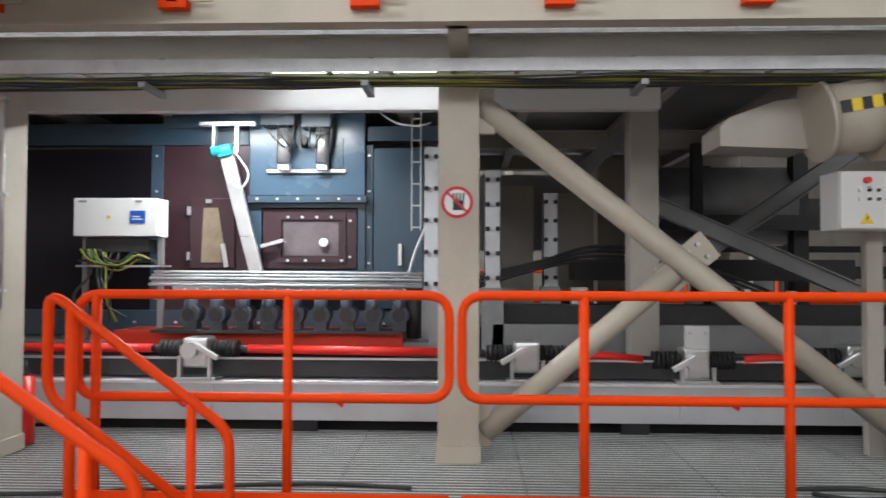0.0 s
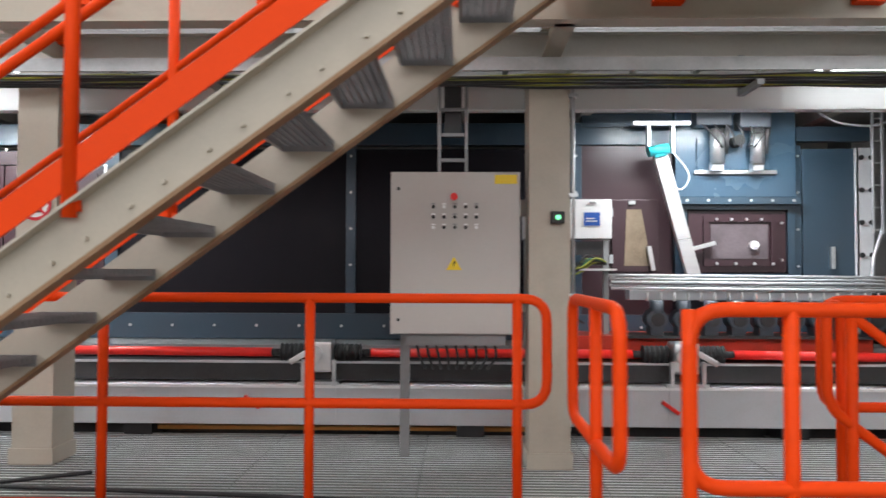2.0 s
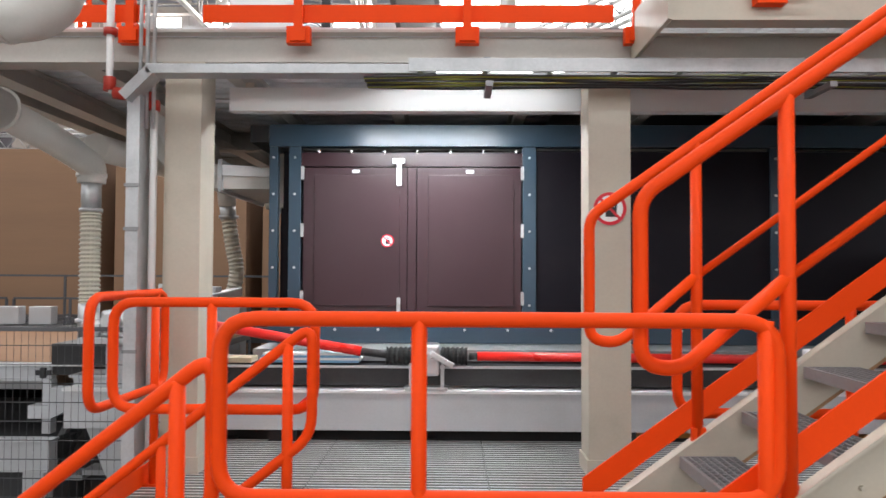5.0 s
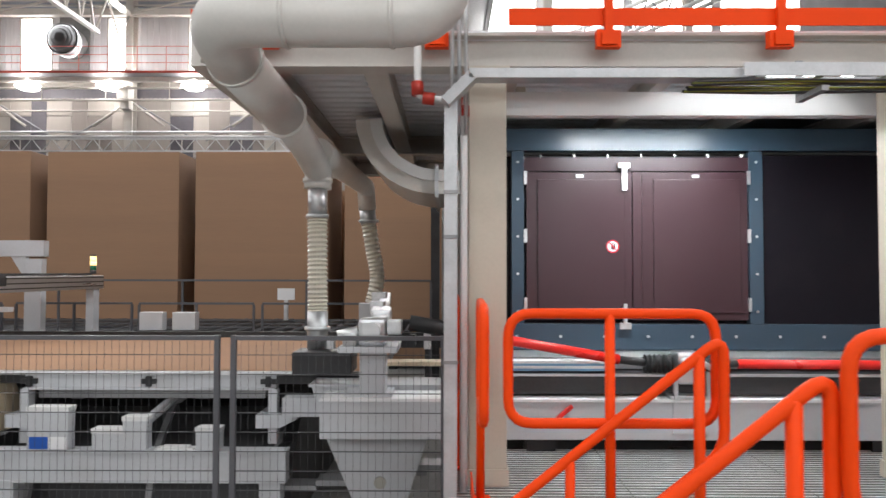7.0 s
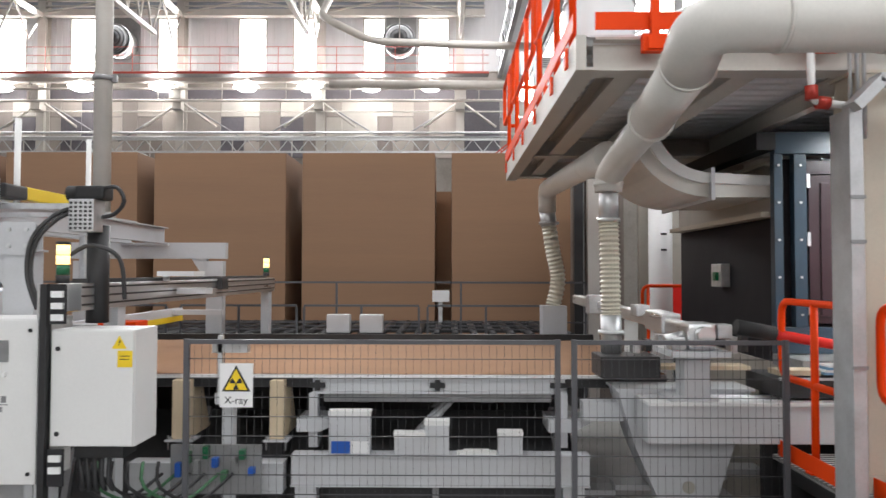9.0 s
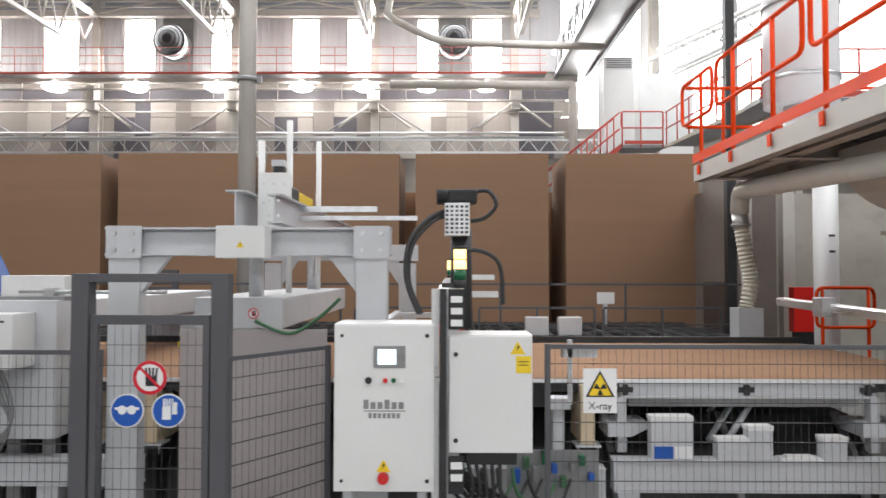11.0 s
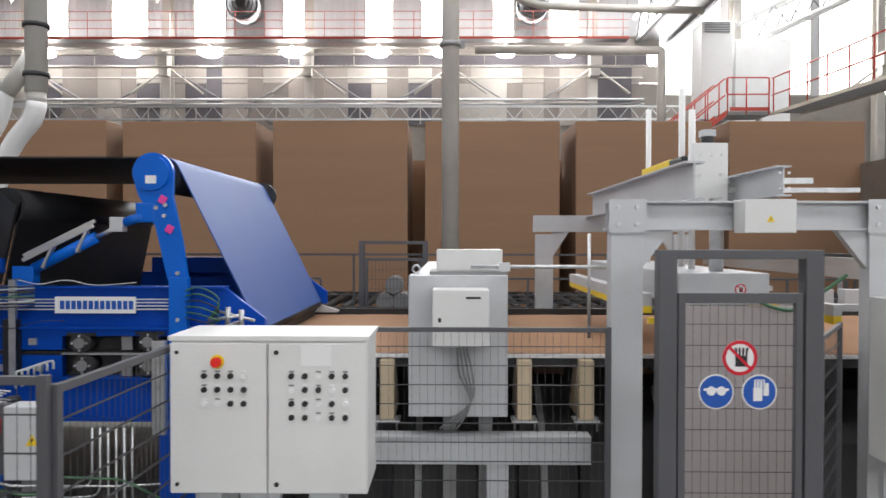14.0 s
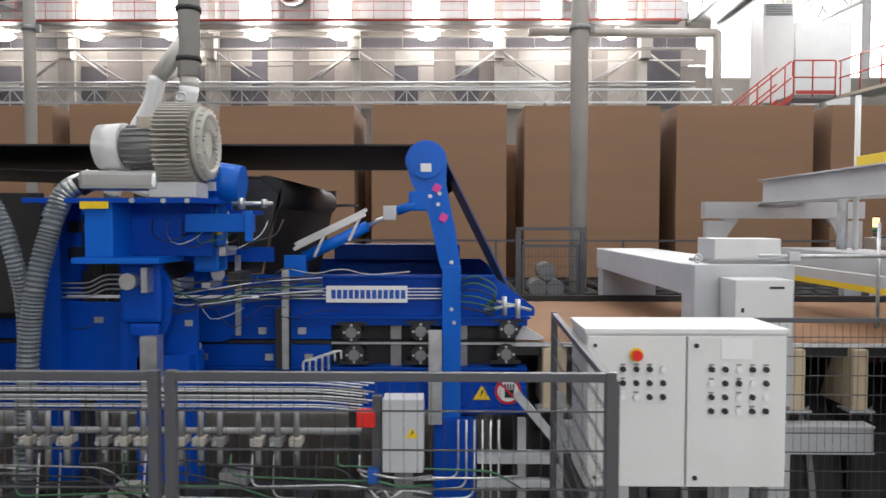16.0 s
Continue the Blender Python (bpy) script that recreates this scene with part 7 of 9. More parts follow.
# dark frames behind the gauge
t = thing("rear_gate", "dark frame gate with a mesh leaf behind the conveyor", "gate", (-17.7, 9.9, FLOOR))
each(boxes, "post", FENCE, t, (-18.15, -18.08, 9.9, 9.97, FLOOR, 1.74), (-17.31, -17.24, 9.9, 9.97, FLOOR, 1.74))
boxes("lintel", FENCE, t, (-18.15, -17.24, 9.9, 9.97, 1.742, 1.785))
boxes("leaf_frame", FENCE, t, (-18.07, -18.03, 9.91, 9.95, -0.2, 1.56), (-17.36, -17.32, 9.91, 9.95, -0.2, 1.56), (-18.03, -17.36, 9.91, 9.95, 1.52, 1.56))
bm = B()
for k in range(1, 14):
    add_box(bm, -18.03 + 0.67 * k / 14 - 0.002, -18.03 + 0.67 * k / 14 + 0.002, 9.93, 9.934, -0.2, 1.52)
for k in range(1, 14):
    add_box(bm, -18.03, -17.36, 9.926, 9.93, -0.2 + 1.72 * k / 14, -0.195 + 1.72 * k / 14)
tagged(part("wire_mesh", bm, WIRE, t), kind="stuff")
t = thing("film_rolls", "grey round rolls stacked behind the mesh gate", "roll", (-17.7, 10.2, 0.9))
for x, z in ((-17.71, 1.19), (-17.83, 0.97), (-17.6, 0.97)):
    cyls("roll", MIDG, t, ((x, 10.1, z), (x, 10.6, z), 0.115), n=20)
boxes("rest", PIT, t, (-18.0, -17.4, 10.1, 10.6, FLOOR, 0.855))
# small white fittings on the far side of the mat
for x in (-12.55, -12.15):
    t = thing("side_fitting", "small white fitting on the far side of the mat", "fitting", (x, 9.0, 0.9), "fittings behind the mat")
    boxes("case", OFFW, t, (x - 0.14, x + 0.14, 9.0, 9.15, 1.0, 1.22), bev=0.01)
    boxes("stand", PIT, t, (x - 0.05, x + 0.05, 9.02, 9.12, FLOOR, 1.0))
t = thing("notice_plate", "small white notice on the railing", "notice", (-11.35, 10.85, 1.3))
boxes("plate", SIGN_W, t, (-11.45, -11.2, 10.862, 10.885, 1.3, 1.47))
boxes("bracket", GALV, t, (-11.36, -11.3, 10.885, 10.92, 1.0, 1.45))
# double control cabinet
dc = thing("double_control_cabinet", "white two-door control cabinet with button rows", "electrical cabinet", (-17.85, 3.92, FLOOR), "switch cabinets")
boxes("case", WHITE, dc, (-18.33, -17.355, 3.945, 4.35, 0.545, 1.305), bev=0.005)
boxes("roof", WHITE, dc, (-18.34, -17.345, 3.93, 4.37, 1.305, 1.33), bev=0.004)
each(boxes, "leg", OFFW, dc, (-18.2, -18.1, 4.0, 4.1, FLOOR, 0.545), (-17.6, -17.5, 4.0, 4.1, FLOOR, 0.545), (-18.2, -18.1, 4.2, 4.3, FLOOR, 0.545), (-17.6, -17.5, 4.2, 4.3, FLOOR, 0.545))
dl = boxes("door", WHITE, dc, (-18.325, -17.85, 3.92, 3.942, 0.555, 1.295), bev=0.005)
dd = boxes("door", WHITE, dc, (-17.84, -17.36, 3.92, 3.942, 0.555, 1.295), bev=0.005)
cyls("collar", YELLOW, dl, ((-18.09, 3.913, 1.205), (-18.09, 3.92, 1.205), 0.034), n=18)
cyls("emergency_knob", RED, dl, ((-18.09, 3.88, 1.205), (-18.09, 3.913, 1.205), 0.024), n=18, label="red emergency knob")
button_rows(dl, -18.155, 1.135, 3.92, 4, 3, 0.065, 0.068, 0.014, 5)
button_rows(dd, -17.725, 1.135, 3.92, 5, 4, 0.066, 0.068, 0.014, 6)
boxes("notice", SIGN_W, dd, (-17.68, -17.53, 3.916, 3.92, 1.185, 1.285))
for z in (0.6, 1.25):
    each(cyls, "lock", PIT, dd, ((-17.8, 3.912, z), (-17.8, 3.92, z), 0.012))
    each(cyls, "lock", PIT, dl, ((-18.29, 3.912, z), (-18.29, 3.92, z), 0.009))

# ---- drive head, hopper and ducts at the press mouth ----
hp = thing("dust_hopper", "grey-white dust hopper at the press mouth", "hopper", (-9.4, 5.7, FLOOR))
bm = B()
add_prism(bm, [(-9.96, 0.86), (-8.98, 0.86), (-9.11, 0.46), (-9.26, 0.0), (-9.64, 0.0), (-9.84, 0.46)], 5.6, 5.95)
part("body", bm, OFFW, hp)
boxes("rim", OFFW, hp, (-9.98, -8.96, 5.58, 5.97, 0.862, 0.88))
cyls("hub", BEIGE_D, hp, ((-9.45, 5.585, 0.16), (-9.45, 5.6, 0.16), 0.045), n=18)
boxes("stub", OFFW, hp, (-9.57, -9.39, 5.3, 5.5, 0.865, 1.16), (-9.68, -9.34, 5.27, 5.57, 0.842, 0.865), bev=0.004)
boxes("leg", PIT, hp, (-9.55, -9.3, 5.65, 5.9, FLOOR, 0.0))
boxes("side_support", OFFW, hp, (-10.2, -9.9, 5.7, 5.85, 0.62, 0.76))
for k in range(5):
    boxes("floor_rail", MIDG, hp, (-10.2 + 0.25 * k, -9.95 + 0.28 * k, 5.75, 5.95, 0.05 + 0.04 * k, 0.09 + 0.04 * k))
dh = thing("corner_gearbox", "cast aluminium drive head at the press mouth", "gearbox", (-9.5, 5.3, 1.2))
bm = B()
add_box(bm, -9.57, -9.38, 5.2, 5.42, 1.2, 1.39, bev=0.03)
add_cyl(bm, (-9.58, 5.28, 1.3), (-9.72, 5.26, 1.27), 0.035, n=12)
add_box(bm, -0.055, 0.055, 0.0, 3.5, -0.05, 0.05, pose(-9.44, 5.4, 1.31, 1.8, 0, 4), bev=0.015)
add_box(bm, -0.08, 0.08, 0.5, 0.9, -0.07, 0.09, pose(-9.44, 5.4, 1.31, 1.8, 0, 4), bev=0.02)
add_cyl(bm, (-9.47, 5.13, 1.31), (-9.47, 5.2, 1.31), 0.06, n=16)
part("casting", bm, ALU, dh)
each(boxes, "bearing", GALV, dh, (-9.68, -9.58, 5.22, 5.36, 1.2, 1.29), (-9.37, -9.27, 5.2, 5.34, 1.28, 1.38), (-9.62, -9.5, 6.4, 6.6, 1.36, 1.46), (-9.75, -9.6, 7.8, 8.0, 1.3, 1.5), bev=0.01)
boxes("plinth", OFFW, dh, (-9.7, -9.3, 5.15, 5.6, 1.16, 1.2))
boxes("suction_box", PIT, dh, (-10.1, -9.66, 5.55, 5.9, 0.96, 1.12), bev=0.01, label="dark grey suction box")
boxes("belt_stub", WOOD, dh, (-9.6, -8.9, 5.8, 6.0, 0.99, 1.02))
for k in range(8):
    x = -9.85 + 0.12 * k
    boxes("fixing", (GALV, PIT)[k % 2], dh, (x, x + 0.05, 5.6 + 0.1 * (k % 3), 5.7 + 0.1 * (k % 3), 1.14, 1.2 + 0.03 * (k % 4)))

du = thing("extraction_duct", "thick pale extraction pipe with elbows and spiral hose", "duct", (-9.9, 4.8, 2.8))
bm = B()
add_tube(bm, rounded([(-8.98, 3.5, 4.4), (-8.98, 3.5, 2.886), (-10.05, 3.5, 2.886), (-10.02, 3.82, 2.765)], 0.2, 8), 0.138, 26)
add_tube(bm, [(-10.02, 3.8, 2.772), (-9.97, 4.66, 2.68)], 0.13, 26)
add_tube(bm, rounded([(-9.97, 4.6, 2.686), (-9.96, 5.3, 2.6), (-9.965, 5.85, 2.5), (-9.97, 5.85, 2.36)], 0.16, 6), 0.106, 24)
part("pipe", bm, DUCT, du)
for p, q in (((-9.69, 3.5, 2.886), (-9.71, 3.5, 2.886)), ((-10.022, 3.79, 2.775), (-10.02, 3.81, 2.771)), ((-9.97, 4.64, 2.682), (-9.97, 4.66, 2.68)), ((-9.2, 3.5, 2.886), (-9.22, 3.5, 2.886)), ((-9.97, 5.85, 2.44), (-9.97, 5.85, 2.41))):
    cyls("flange", DUCT, du, (p, q, 0.146 if p[1] < 5 else 0.115), n=26)
cyls("sleeve", GALV, du, ((-9.97, 5.85, 2.42), (-9.97, 5.85, 2.13), 0.075), n=20)
each(cyls, "clamp", GALV, du, ((-9.97, 5.85, 2.13), (-9.97, 5.85, 2.16), 0.088), ((-9.97, 5.85, 2.36), (-9.97, 5.85, 2.38), 0.085), n=20)
bm = B()
add_tube(bm, hose_pts([(-9.97, 5.85, 2.14), (-9.965, 5.84, 1.8), (-9.96, 5.83, 1.4)], 0.016), 0.075, 16, ripple=0.11)
part("spiral_hose", bm, HOSE, du, "ribbed clear spiral hose")
cyls("sleeve", GALV, du, ((-9.96, 5.83, 1.41), (-9.96, 5.83, 1.12), 0.08), n=20)
each(cyls, "clamp", GALV, du, ((-9.96, 5.83, 1.26), (-9.96, 5.83, 1.29), 0.1), n=20)
d2 = thing("extraction_duct", "thin pale extraction branch with spiral hose", "duct", (-9.95, 9.3, 2.4))
bm = B()
add_tube(bm, rounded([(-9.97, 5.9, 2.66), (-9.98, 9.3, 2.78), (-9.97, 9.35, 2.5)], 0.2, 6), 0.11, 18)
part("pipe", bm, DUCT, d2)
cyls("sleeve", GALV, d2, ((-9.97, 9.35, 2.5), (-9.95, 9.35, 2.32), 0.1), n=18)
each(cyls, "clamp", GALV, d2, ((-9.95, 9.35, 2.34), (-9.95, 9.35, 2.37), 0.125), n=18)
bm = B()
add_tube(bm, hose_pts([(-9.95, 9.35, 2.33), (-9.9, 9.35, 2.0), (-9.84, 9.35, 1.65), (-9.9, 9.35, 1.32)], 0.024), 0.09, 14, ripple=0.11)
part("spiral_hose", bm, HOSE, d2, "ribbed clear spiral hose")
boxes("foot_box", OFFW, d2, (-10.05, -9.75, 9.2, 9.5, FLOOR, 1.32))
# broad curved hood duct
cv = thing("curved_hood_duct", "broad curved pale hood duct under the gallery", "duct", (-9.3, 6.8, 2.4))
bm = B()
arc = [(-9.72 + 0.68 * (1 - math.cos(a * math.pi / 20)) , 2.98 - 0.62 * math.sin(a * math.pi / 20)) for a in range(11)] + [(-8.5, 2.36)]
arc2 = [(-9.5 + 0.46 * (1 - math.cos(a * math.pi / 20)), 2.98 - 0.42 * math.sin(a * math.pi / 20)) for a in range(11)] + [(-8.5, 2.53)]
add_prism(bm, arc + arc2[::-1], 6.2, 7.5)
part("shell", bm, DUCT, cv)
bm = B()
arc3 = [(p[0] + (q[0] - p[0]) * 0.55, p[1] + (q[1] - p[1]) * 0.55) for p, q in zip(arc, arc2)]
add_prism(bm, arc3 + arc2[::-1], 6.17, 6.199)
part("edge_strip", bm, WHITE, cv)
boxes("flange", OFFW, cv, (-9.06, -9.03, 6.15, 7.55, 2.33, 2.6))
# end wall of the press housing
ew = thing("housing_end_wall", "beige and dark brown end wall panels of the press", "wall panel", (-8.55, 7.3, FLOOR))
boxes("lower_panel", DARK, ew, (-8.53, -8.5, 6.15, 8.6, 1.0, 2.2))
boxes("upper_panel", BEIGE_D, ew, (-8.55, -8.5, 6.15, 8.6, 2.24, 2.62))
boxes("ledge", BEIGE, ew, (-8.66, -8.5, 6.15, 8.6, 2.19, 2.235), (-8.62, -8.5, 6.15, 8.6, 2.62, 2.65))
boxes("skirt", BEIGE_D, ew, (-8.55, -8.5, 6.15, 8.6, FLOOR, 1.0))
boxes("switch_box", GALV, ew, (-8.62, -8.53, 7.15, 7.4, 1.6, 1.82), bev=0.006)
boxes("green_button", GREENL, ew, (-8.65, -8.62, 7.2, 7.28, 1.66, 1.74))
boxes("roof_girder", PIT, ew, (-8.75, -8.6, 6.0, 8.6, 2.72, 2.86))
wc = thing("white_round_column", "bright white round column behind the press", "column", (-8.1, 10.9, FLOOR))
cyls("shaft", SIGN_W, wc, ((-8.1, 10.9, FLOOR), (-8.1, 10.9, 3.1), 0.17), n=24)
boxes("marks", PIT, wc, (-8.14, -8.06, 10.715, 10.735, 2.28, 2.31), (-8.14, -8.06, 10.715, 10.735, 2.05, 2.08))
guard_rail((-8.5, 10.4), (-7.7, 10.4), (0.1, 0.9), "orange rail behind the press housing", base=FLOOR, toe=False, z0=1.0, z1=1.55)
bk = thing("rear_partition", "dark brown partition and posts behind the press", "partition", (-7.6, 14, FLOOR))
boxes("upper_panel", PART_B, bk, (-8.98, -8.92, 12.2, 13.5, 1.6, 3.46))
boxes("lower_panel", PART_D, bk, (-8.99, -8.92, 12.2, 13.5, FLOOR, 1.59))
boxes("rear_panel", PART_B, bk, (-8.42, -8.36, 13.5, 17.2, FLOOR, 3.4), (-8.92, -8.36, 13.44, 13.5, FLOOR, 3.4))
boxes("head_beam", PIT, bk, (-9.0, -8.36, 12.2, 13.5, 3.47, 3.8))
boxes("edge_strip", GALV_T, bk, (-9.05, -8.99, 12.1, 12.2, FLOOR, 3.5))
boxes("dark_post", PIT, bk, (-9.22, -9.08, 11.72, 11.86, FLOOR, 9.0))
boxes("white_strip", STEEL_W, bk, (-9.0, -8.82, 11.75, 11.87, FLOOR, 3.5))
boxes("grey_post", PART_B, bk, (-8.8, -8.42, 11.8, 12.1, FLOOR, 3.6))
boxes("side_panel", BEIGE_D, bk, (-7.5, -2.0, 14.4, 14.5, FLOOR, 3.3))
boxes("post", STEEL_W, bk, (-7.35, -7.13, 13.9, 14.1, FLOOR, 4.6))
t = thing("fire_hose_cabinet", "red cabinet by the partition", "cabinet", (-7.4, 13.4, FLOOR))
boxes("case", RED, t, (-7.45, -7.0, 13.3, 13.5, 0.7, 1.5), bev=0.01)
boxes("stand", PIT, t, (-7.4, -7.05, 13.32, 13.48, FLOOR, 0.7))

# ---- far right: stair tower and white ducts ----
sw = thing("far_stair_walkway", "red railed steel landing, stair and gangway in the distance", "walkway", (-7, 24.5, 6))
boxes("deck", MIDG, sw, (-7.85, -6.4, 24.5, 25.6, 5.93, 6.04))
boxes("toe_board", RAIL_R, sw, (-7.75, -6.5, 24.46, 24.49, 6.05, 6.17))
tube("rail", RAIL_R, sw, [(-7.85, 24.5, 6.6), (-7.85, 24.5, 7.15), (-6.45, 24.5, 7.15), (-6.45, 24.5, 6.6)], 0.026, bend=0.1, closed=True, n=8)
for x in (-7.82, -7.2, -6.46):
    cyls("post", RAIL_R, sw, ((x, 24.5, 5.95), (x, 24.5, 7.15), 0.026), n=8)
# flight down from the landing
for k in range(10):
    boxes("step", MIDG, sw, (-8.12 - 0.26 * k, -7.86 - 0.26 * k, 24.55, 25.5, 5.72 - 0.21 * k, 5.76 - 0.21 * k))
for yy in (24.5, 25.55):
    bm = B()
    add_prism(bm, [(-7.86, 5.88), (-10.5, 3.75), (-10.5, 3.95), (-7.86, 6.08)], yy - 0.02, yy + 0.02)
    part("stringer", bm, RAIL_R, sw)
    for dz in (0.55, 1.1):
        tube("stair_rail", RAIL_R, sw, [(-7.9, yy, 6.02 + dz), (-10.5, yy, 3.92 + dz)], 0.026, bend=0, n=8)
    for k in range(6):
        cyls("post", RAIL_R, sw, ((-8.1 - 0.45 * k, yy, 5.85 - 0.363 * k), (-8.1 - 0.45 * k, yy, 6.96 - 0.363 * k), 0.022), n=8)
# gangway towards the press gallery
for k in range(24):
    yy = 24.3 - 0.29 * k
    boxes("tread", MIDG, sw, (-6.38, -5.42, yy - 0.2, yy, 5.94 - 0.0085 * k, 5.98 - 0.0085 * k))
for xx in (-6.4, -5.4):
    bm = B()
    add_prism(bm, [(24.5, 5.9), (17.5, 5.68), (17.5, 5.78), (24.5, 6.0)], xx - 0.02, xx + 0.02, axis="x")
    part("stringer", bm, BEIGE, sw)
for xx in (-6.4,):
    for dz in (0.55, 1.1):
        tube("gangway_rail", RAIL_R, sw, [(xx, 24.4, 6.0 + dz), (xx, 17.5, 5.78 + dz)], 0.026, bend=0, n=8)
    for k in range(7):
        cyls("post", RAIL_R, sw, ((xx, 24.3 - 1.13 * k, 5.95 - 0.036 * k), (xx, 24.3 - 1.13 * k, 7.1 - 0.036 * k), 0.024), n=8)
boxes("deck", MIDG, sw, (-6.6, -1.0, 16.6, 17.5, 5.6, 5.72))
boxes("toe_board", RAIL_R, sw, (-6.6, -1.0, 16.56, 16.59, 5.72, 5.86))
for z in (6.28, 6.82):
    cyls("rail", RAIL_R, sw, ((-6.6, 16.6, z), (-1.0, 16.6, z), 0.026), n=8)
for k in range(6):
    cyls("post", RAIL_R, sw, ((-6.55 + 1.1 * k, 16.6, 5.7), (-6.55 + 1.1 * k, 16.6, 6.82), 0.026), n=8)
each(boxes, "support", STEEL_W, sw, (-6.5, -6.35, 25.3, 25.45, FLOOR, 5.93), (-7.85, -7.7, 25.3, 25.45, FLOOR, 5.93), (-5.0, -4.85, 17.0, 17.15, FLOOR, 5.6), (-2.0, -1.85, 17.0, 17.15, FLOOR, 5.6))
wd = thing("white_air_ducts", "large bright white air ducts and louvred box", "duct", (-5, 26.5, 8))
boxes("louvre_box", WHITE, wd, (-8.0, -6.9, 26.5, 27.6, 6.1, 9.6), bev=0.02)
for k in range(5):
    boxes("louvre", MIDG, wd, (-7.9, -7.0, 26.46, 26.5, 9.2 + 0.08 * k, 9.24 + 0.08 * k))
boxes("plenum", WHITE, wd, (-6.6, -4.6, 27.0, 28.5, 6.1, 9.1), bev=0.02)
bm = B()
add_tube(bm, rounded([(-8.7, 29, 4.0), (-8.7, 29, 9.0), (-8.7, 29, 9.2), (-16, 29.2, 9.3)], 0.8, 8), 0.17, 16)
part("pipe", bm, STEEL_W, wd)
each(boxes, "foot", STEEL_W, wd, (-8.0, -7.9, 26.6, 26.7, FLOOR, 6.1), (-6.4, -6.3, 27.2, 27.3, FLOOR, 6.1))
vs = thing("cyclone_vessel", "bright white cylindrical vessel on the gallery", "vessel", (-9.4, 8.9, GAL))
cyls("shell", SIGN_W, vs, ((-9.4, 8.9, GAL + 0.62), (-9.4, 8.9, GAL + 2.6), 0.42), n=28)
cyls("neck", WHITE, vs, ((-9.4, 8.9, GAL + 0.012), (-9.4, 8.9, GAL + 0.62), 0.2), n=20)
each(cyls, "band", GALV, vs, ((-9.4, 8.9, GAL + 0.9), (-9.4, 8.9, GAL + 0.95), 0.435), ((-9.4, 8.9, GAL + 1.8), (-9.4, 8.9, GAL + 1.85), 0.435), n=28)
# inclined white conveyor bridge high in the distance
ib = thing("inclined_bridge", "white inclined lattice conveyor bridge in the distance", "bridge", (-3, 28, 9.5))
for y in (28.0, 29.4):
    tube("chord", WHITE, ib, [(-5.6, y, 9.3), (6.0, y, 14.6)], 0.09, bend=0, n=8)
    tube("chord", WHITE, ib, [(-5.6, y, 10.3), (6.0, y, 15.6)], 0.09, bend=0, n=8)
    for k in range(9):
        xa, za = -5.4 + 1.2 * k, 9.39 + 0.548 * k
        tube("web_bar", MIDG, ib, [(xa, y, za), (xa + 0.6, y, za + 1.27), (xa + 1.2, y, za + 0.55)], 0.04, bend=0, n=6)
boxes("foot", WHITE, ib, (-5.7, -5.4, 27.9, 29.5, 9.1, 9.3))


# ---- blue pre-press ----
MY = 5.89
bp = thing("pre_press", "blue painted pre-press frame with rollers and pipework", "press", (-20.5, 7, FLOOR))
bm = B()
add_prism(bm, [(-20.58, 1.43), (-18.66, 1.43), (-18.36, 1.2), (-18.36, 1.14), (-20.58, 1.14)], MY, MY + 0.05)
part("side_beam", bm, BLUE, bp)
each(boxes, "beam_flange", BLUE, bp, (-20.58, -18.66, MY - 0.06, MY + 0.1, 1.43, 1.445), (-20.58, -18.4, MY - 0.09, MY + 0.1, 1.125, 1.14), (-20.56, -18.42, MY - 0.05, MY, 1.07, 1.125))
bm = B()
add_prism(bm, [(-20.58, 1.43), (-18.66, 1.43), (-18.36, 1.2), (-18.36, 1.07), (-20.58, 1.07)], 8.7, 8.75)
part("rear_side_beam", bm, BLUE, bp)
boxes("top_cross_box", BLUE, bp, (-20.3, -18.9, 8.5, 8.7, 1.43, 1.6))
boxes("lower_beam", BLUE, bp, (-24, -18.42, MY, MY + 0.06, 0.44, 0.74), (-24, -18.42, MY - 0.07, MY + 0.1, 0.74, 0.755), (-24, -18.42, MY - 0.07, MY + 0.1, 0.425, 0.44))
boxes("lower_plate", BLUE, bp, (-19.0, -18.42, MY - 0.02, MY, 0.39, 0.6))
boxes("press_plate", BLUE, bp, (-24, -19.9, MY - 0.03, MY + 0.02, 0.96, 1.12), (-24, -19.9, MY - 0.03, MY + 0.02, 0.755, 0.92), bev=0.004)
# dark block that stands in for the shade inside the press gap
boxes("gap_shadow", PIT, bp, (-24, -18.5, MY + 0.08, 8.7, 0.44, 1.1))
boxes("belt_line", BLACKBELT, bp, (-24, -18.5, MY - 0.02, MY + 0.06, 0.925, 0.95))
boxes("guide_rail", GALV, bp, (-19.9, -18.1, MY - 0.04, MY - 0.02, 0.925, 0.94))
for x in (-21.3, -20.95, -20.45, -20.15, -21.7):
    boxes("plate_lug", GALV, bp, (x, x + 0.06, MY - 0.045, MY - 0.03, 1.0, 1.05))
    boxes("plate_lug", GALV, bp, (x + 0.05, x + 0.11, MY - 0.045, MY - 0.03, 0.8, 0.85))
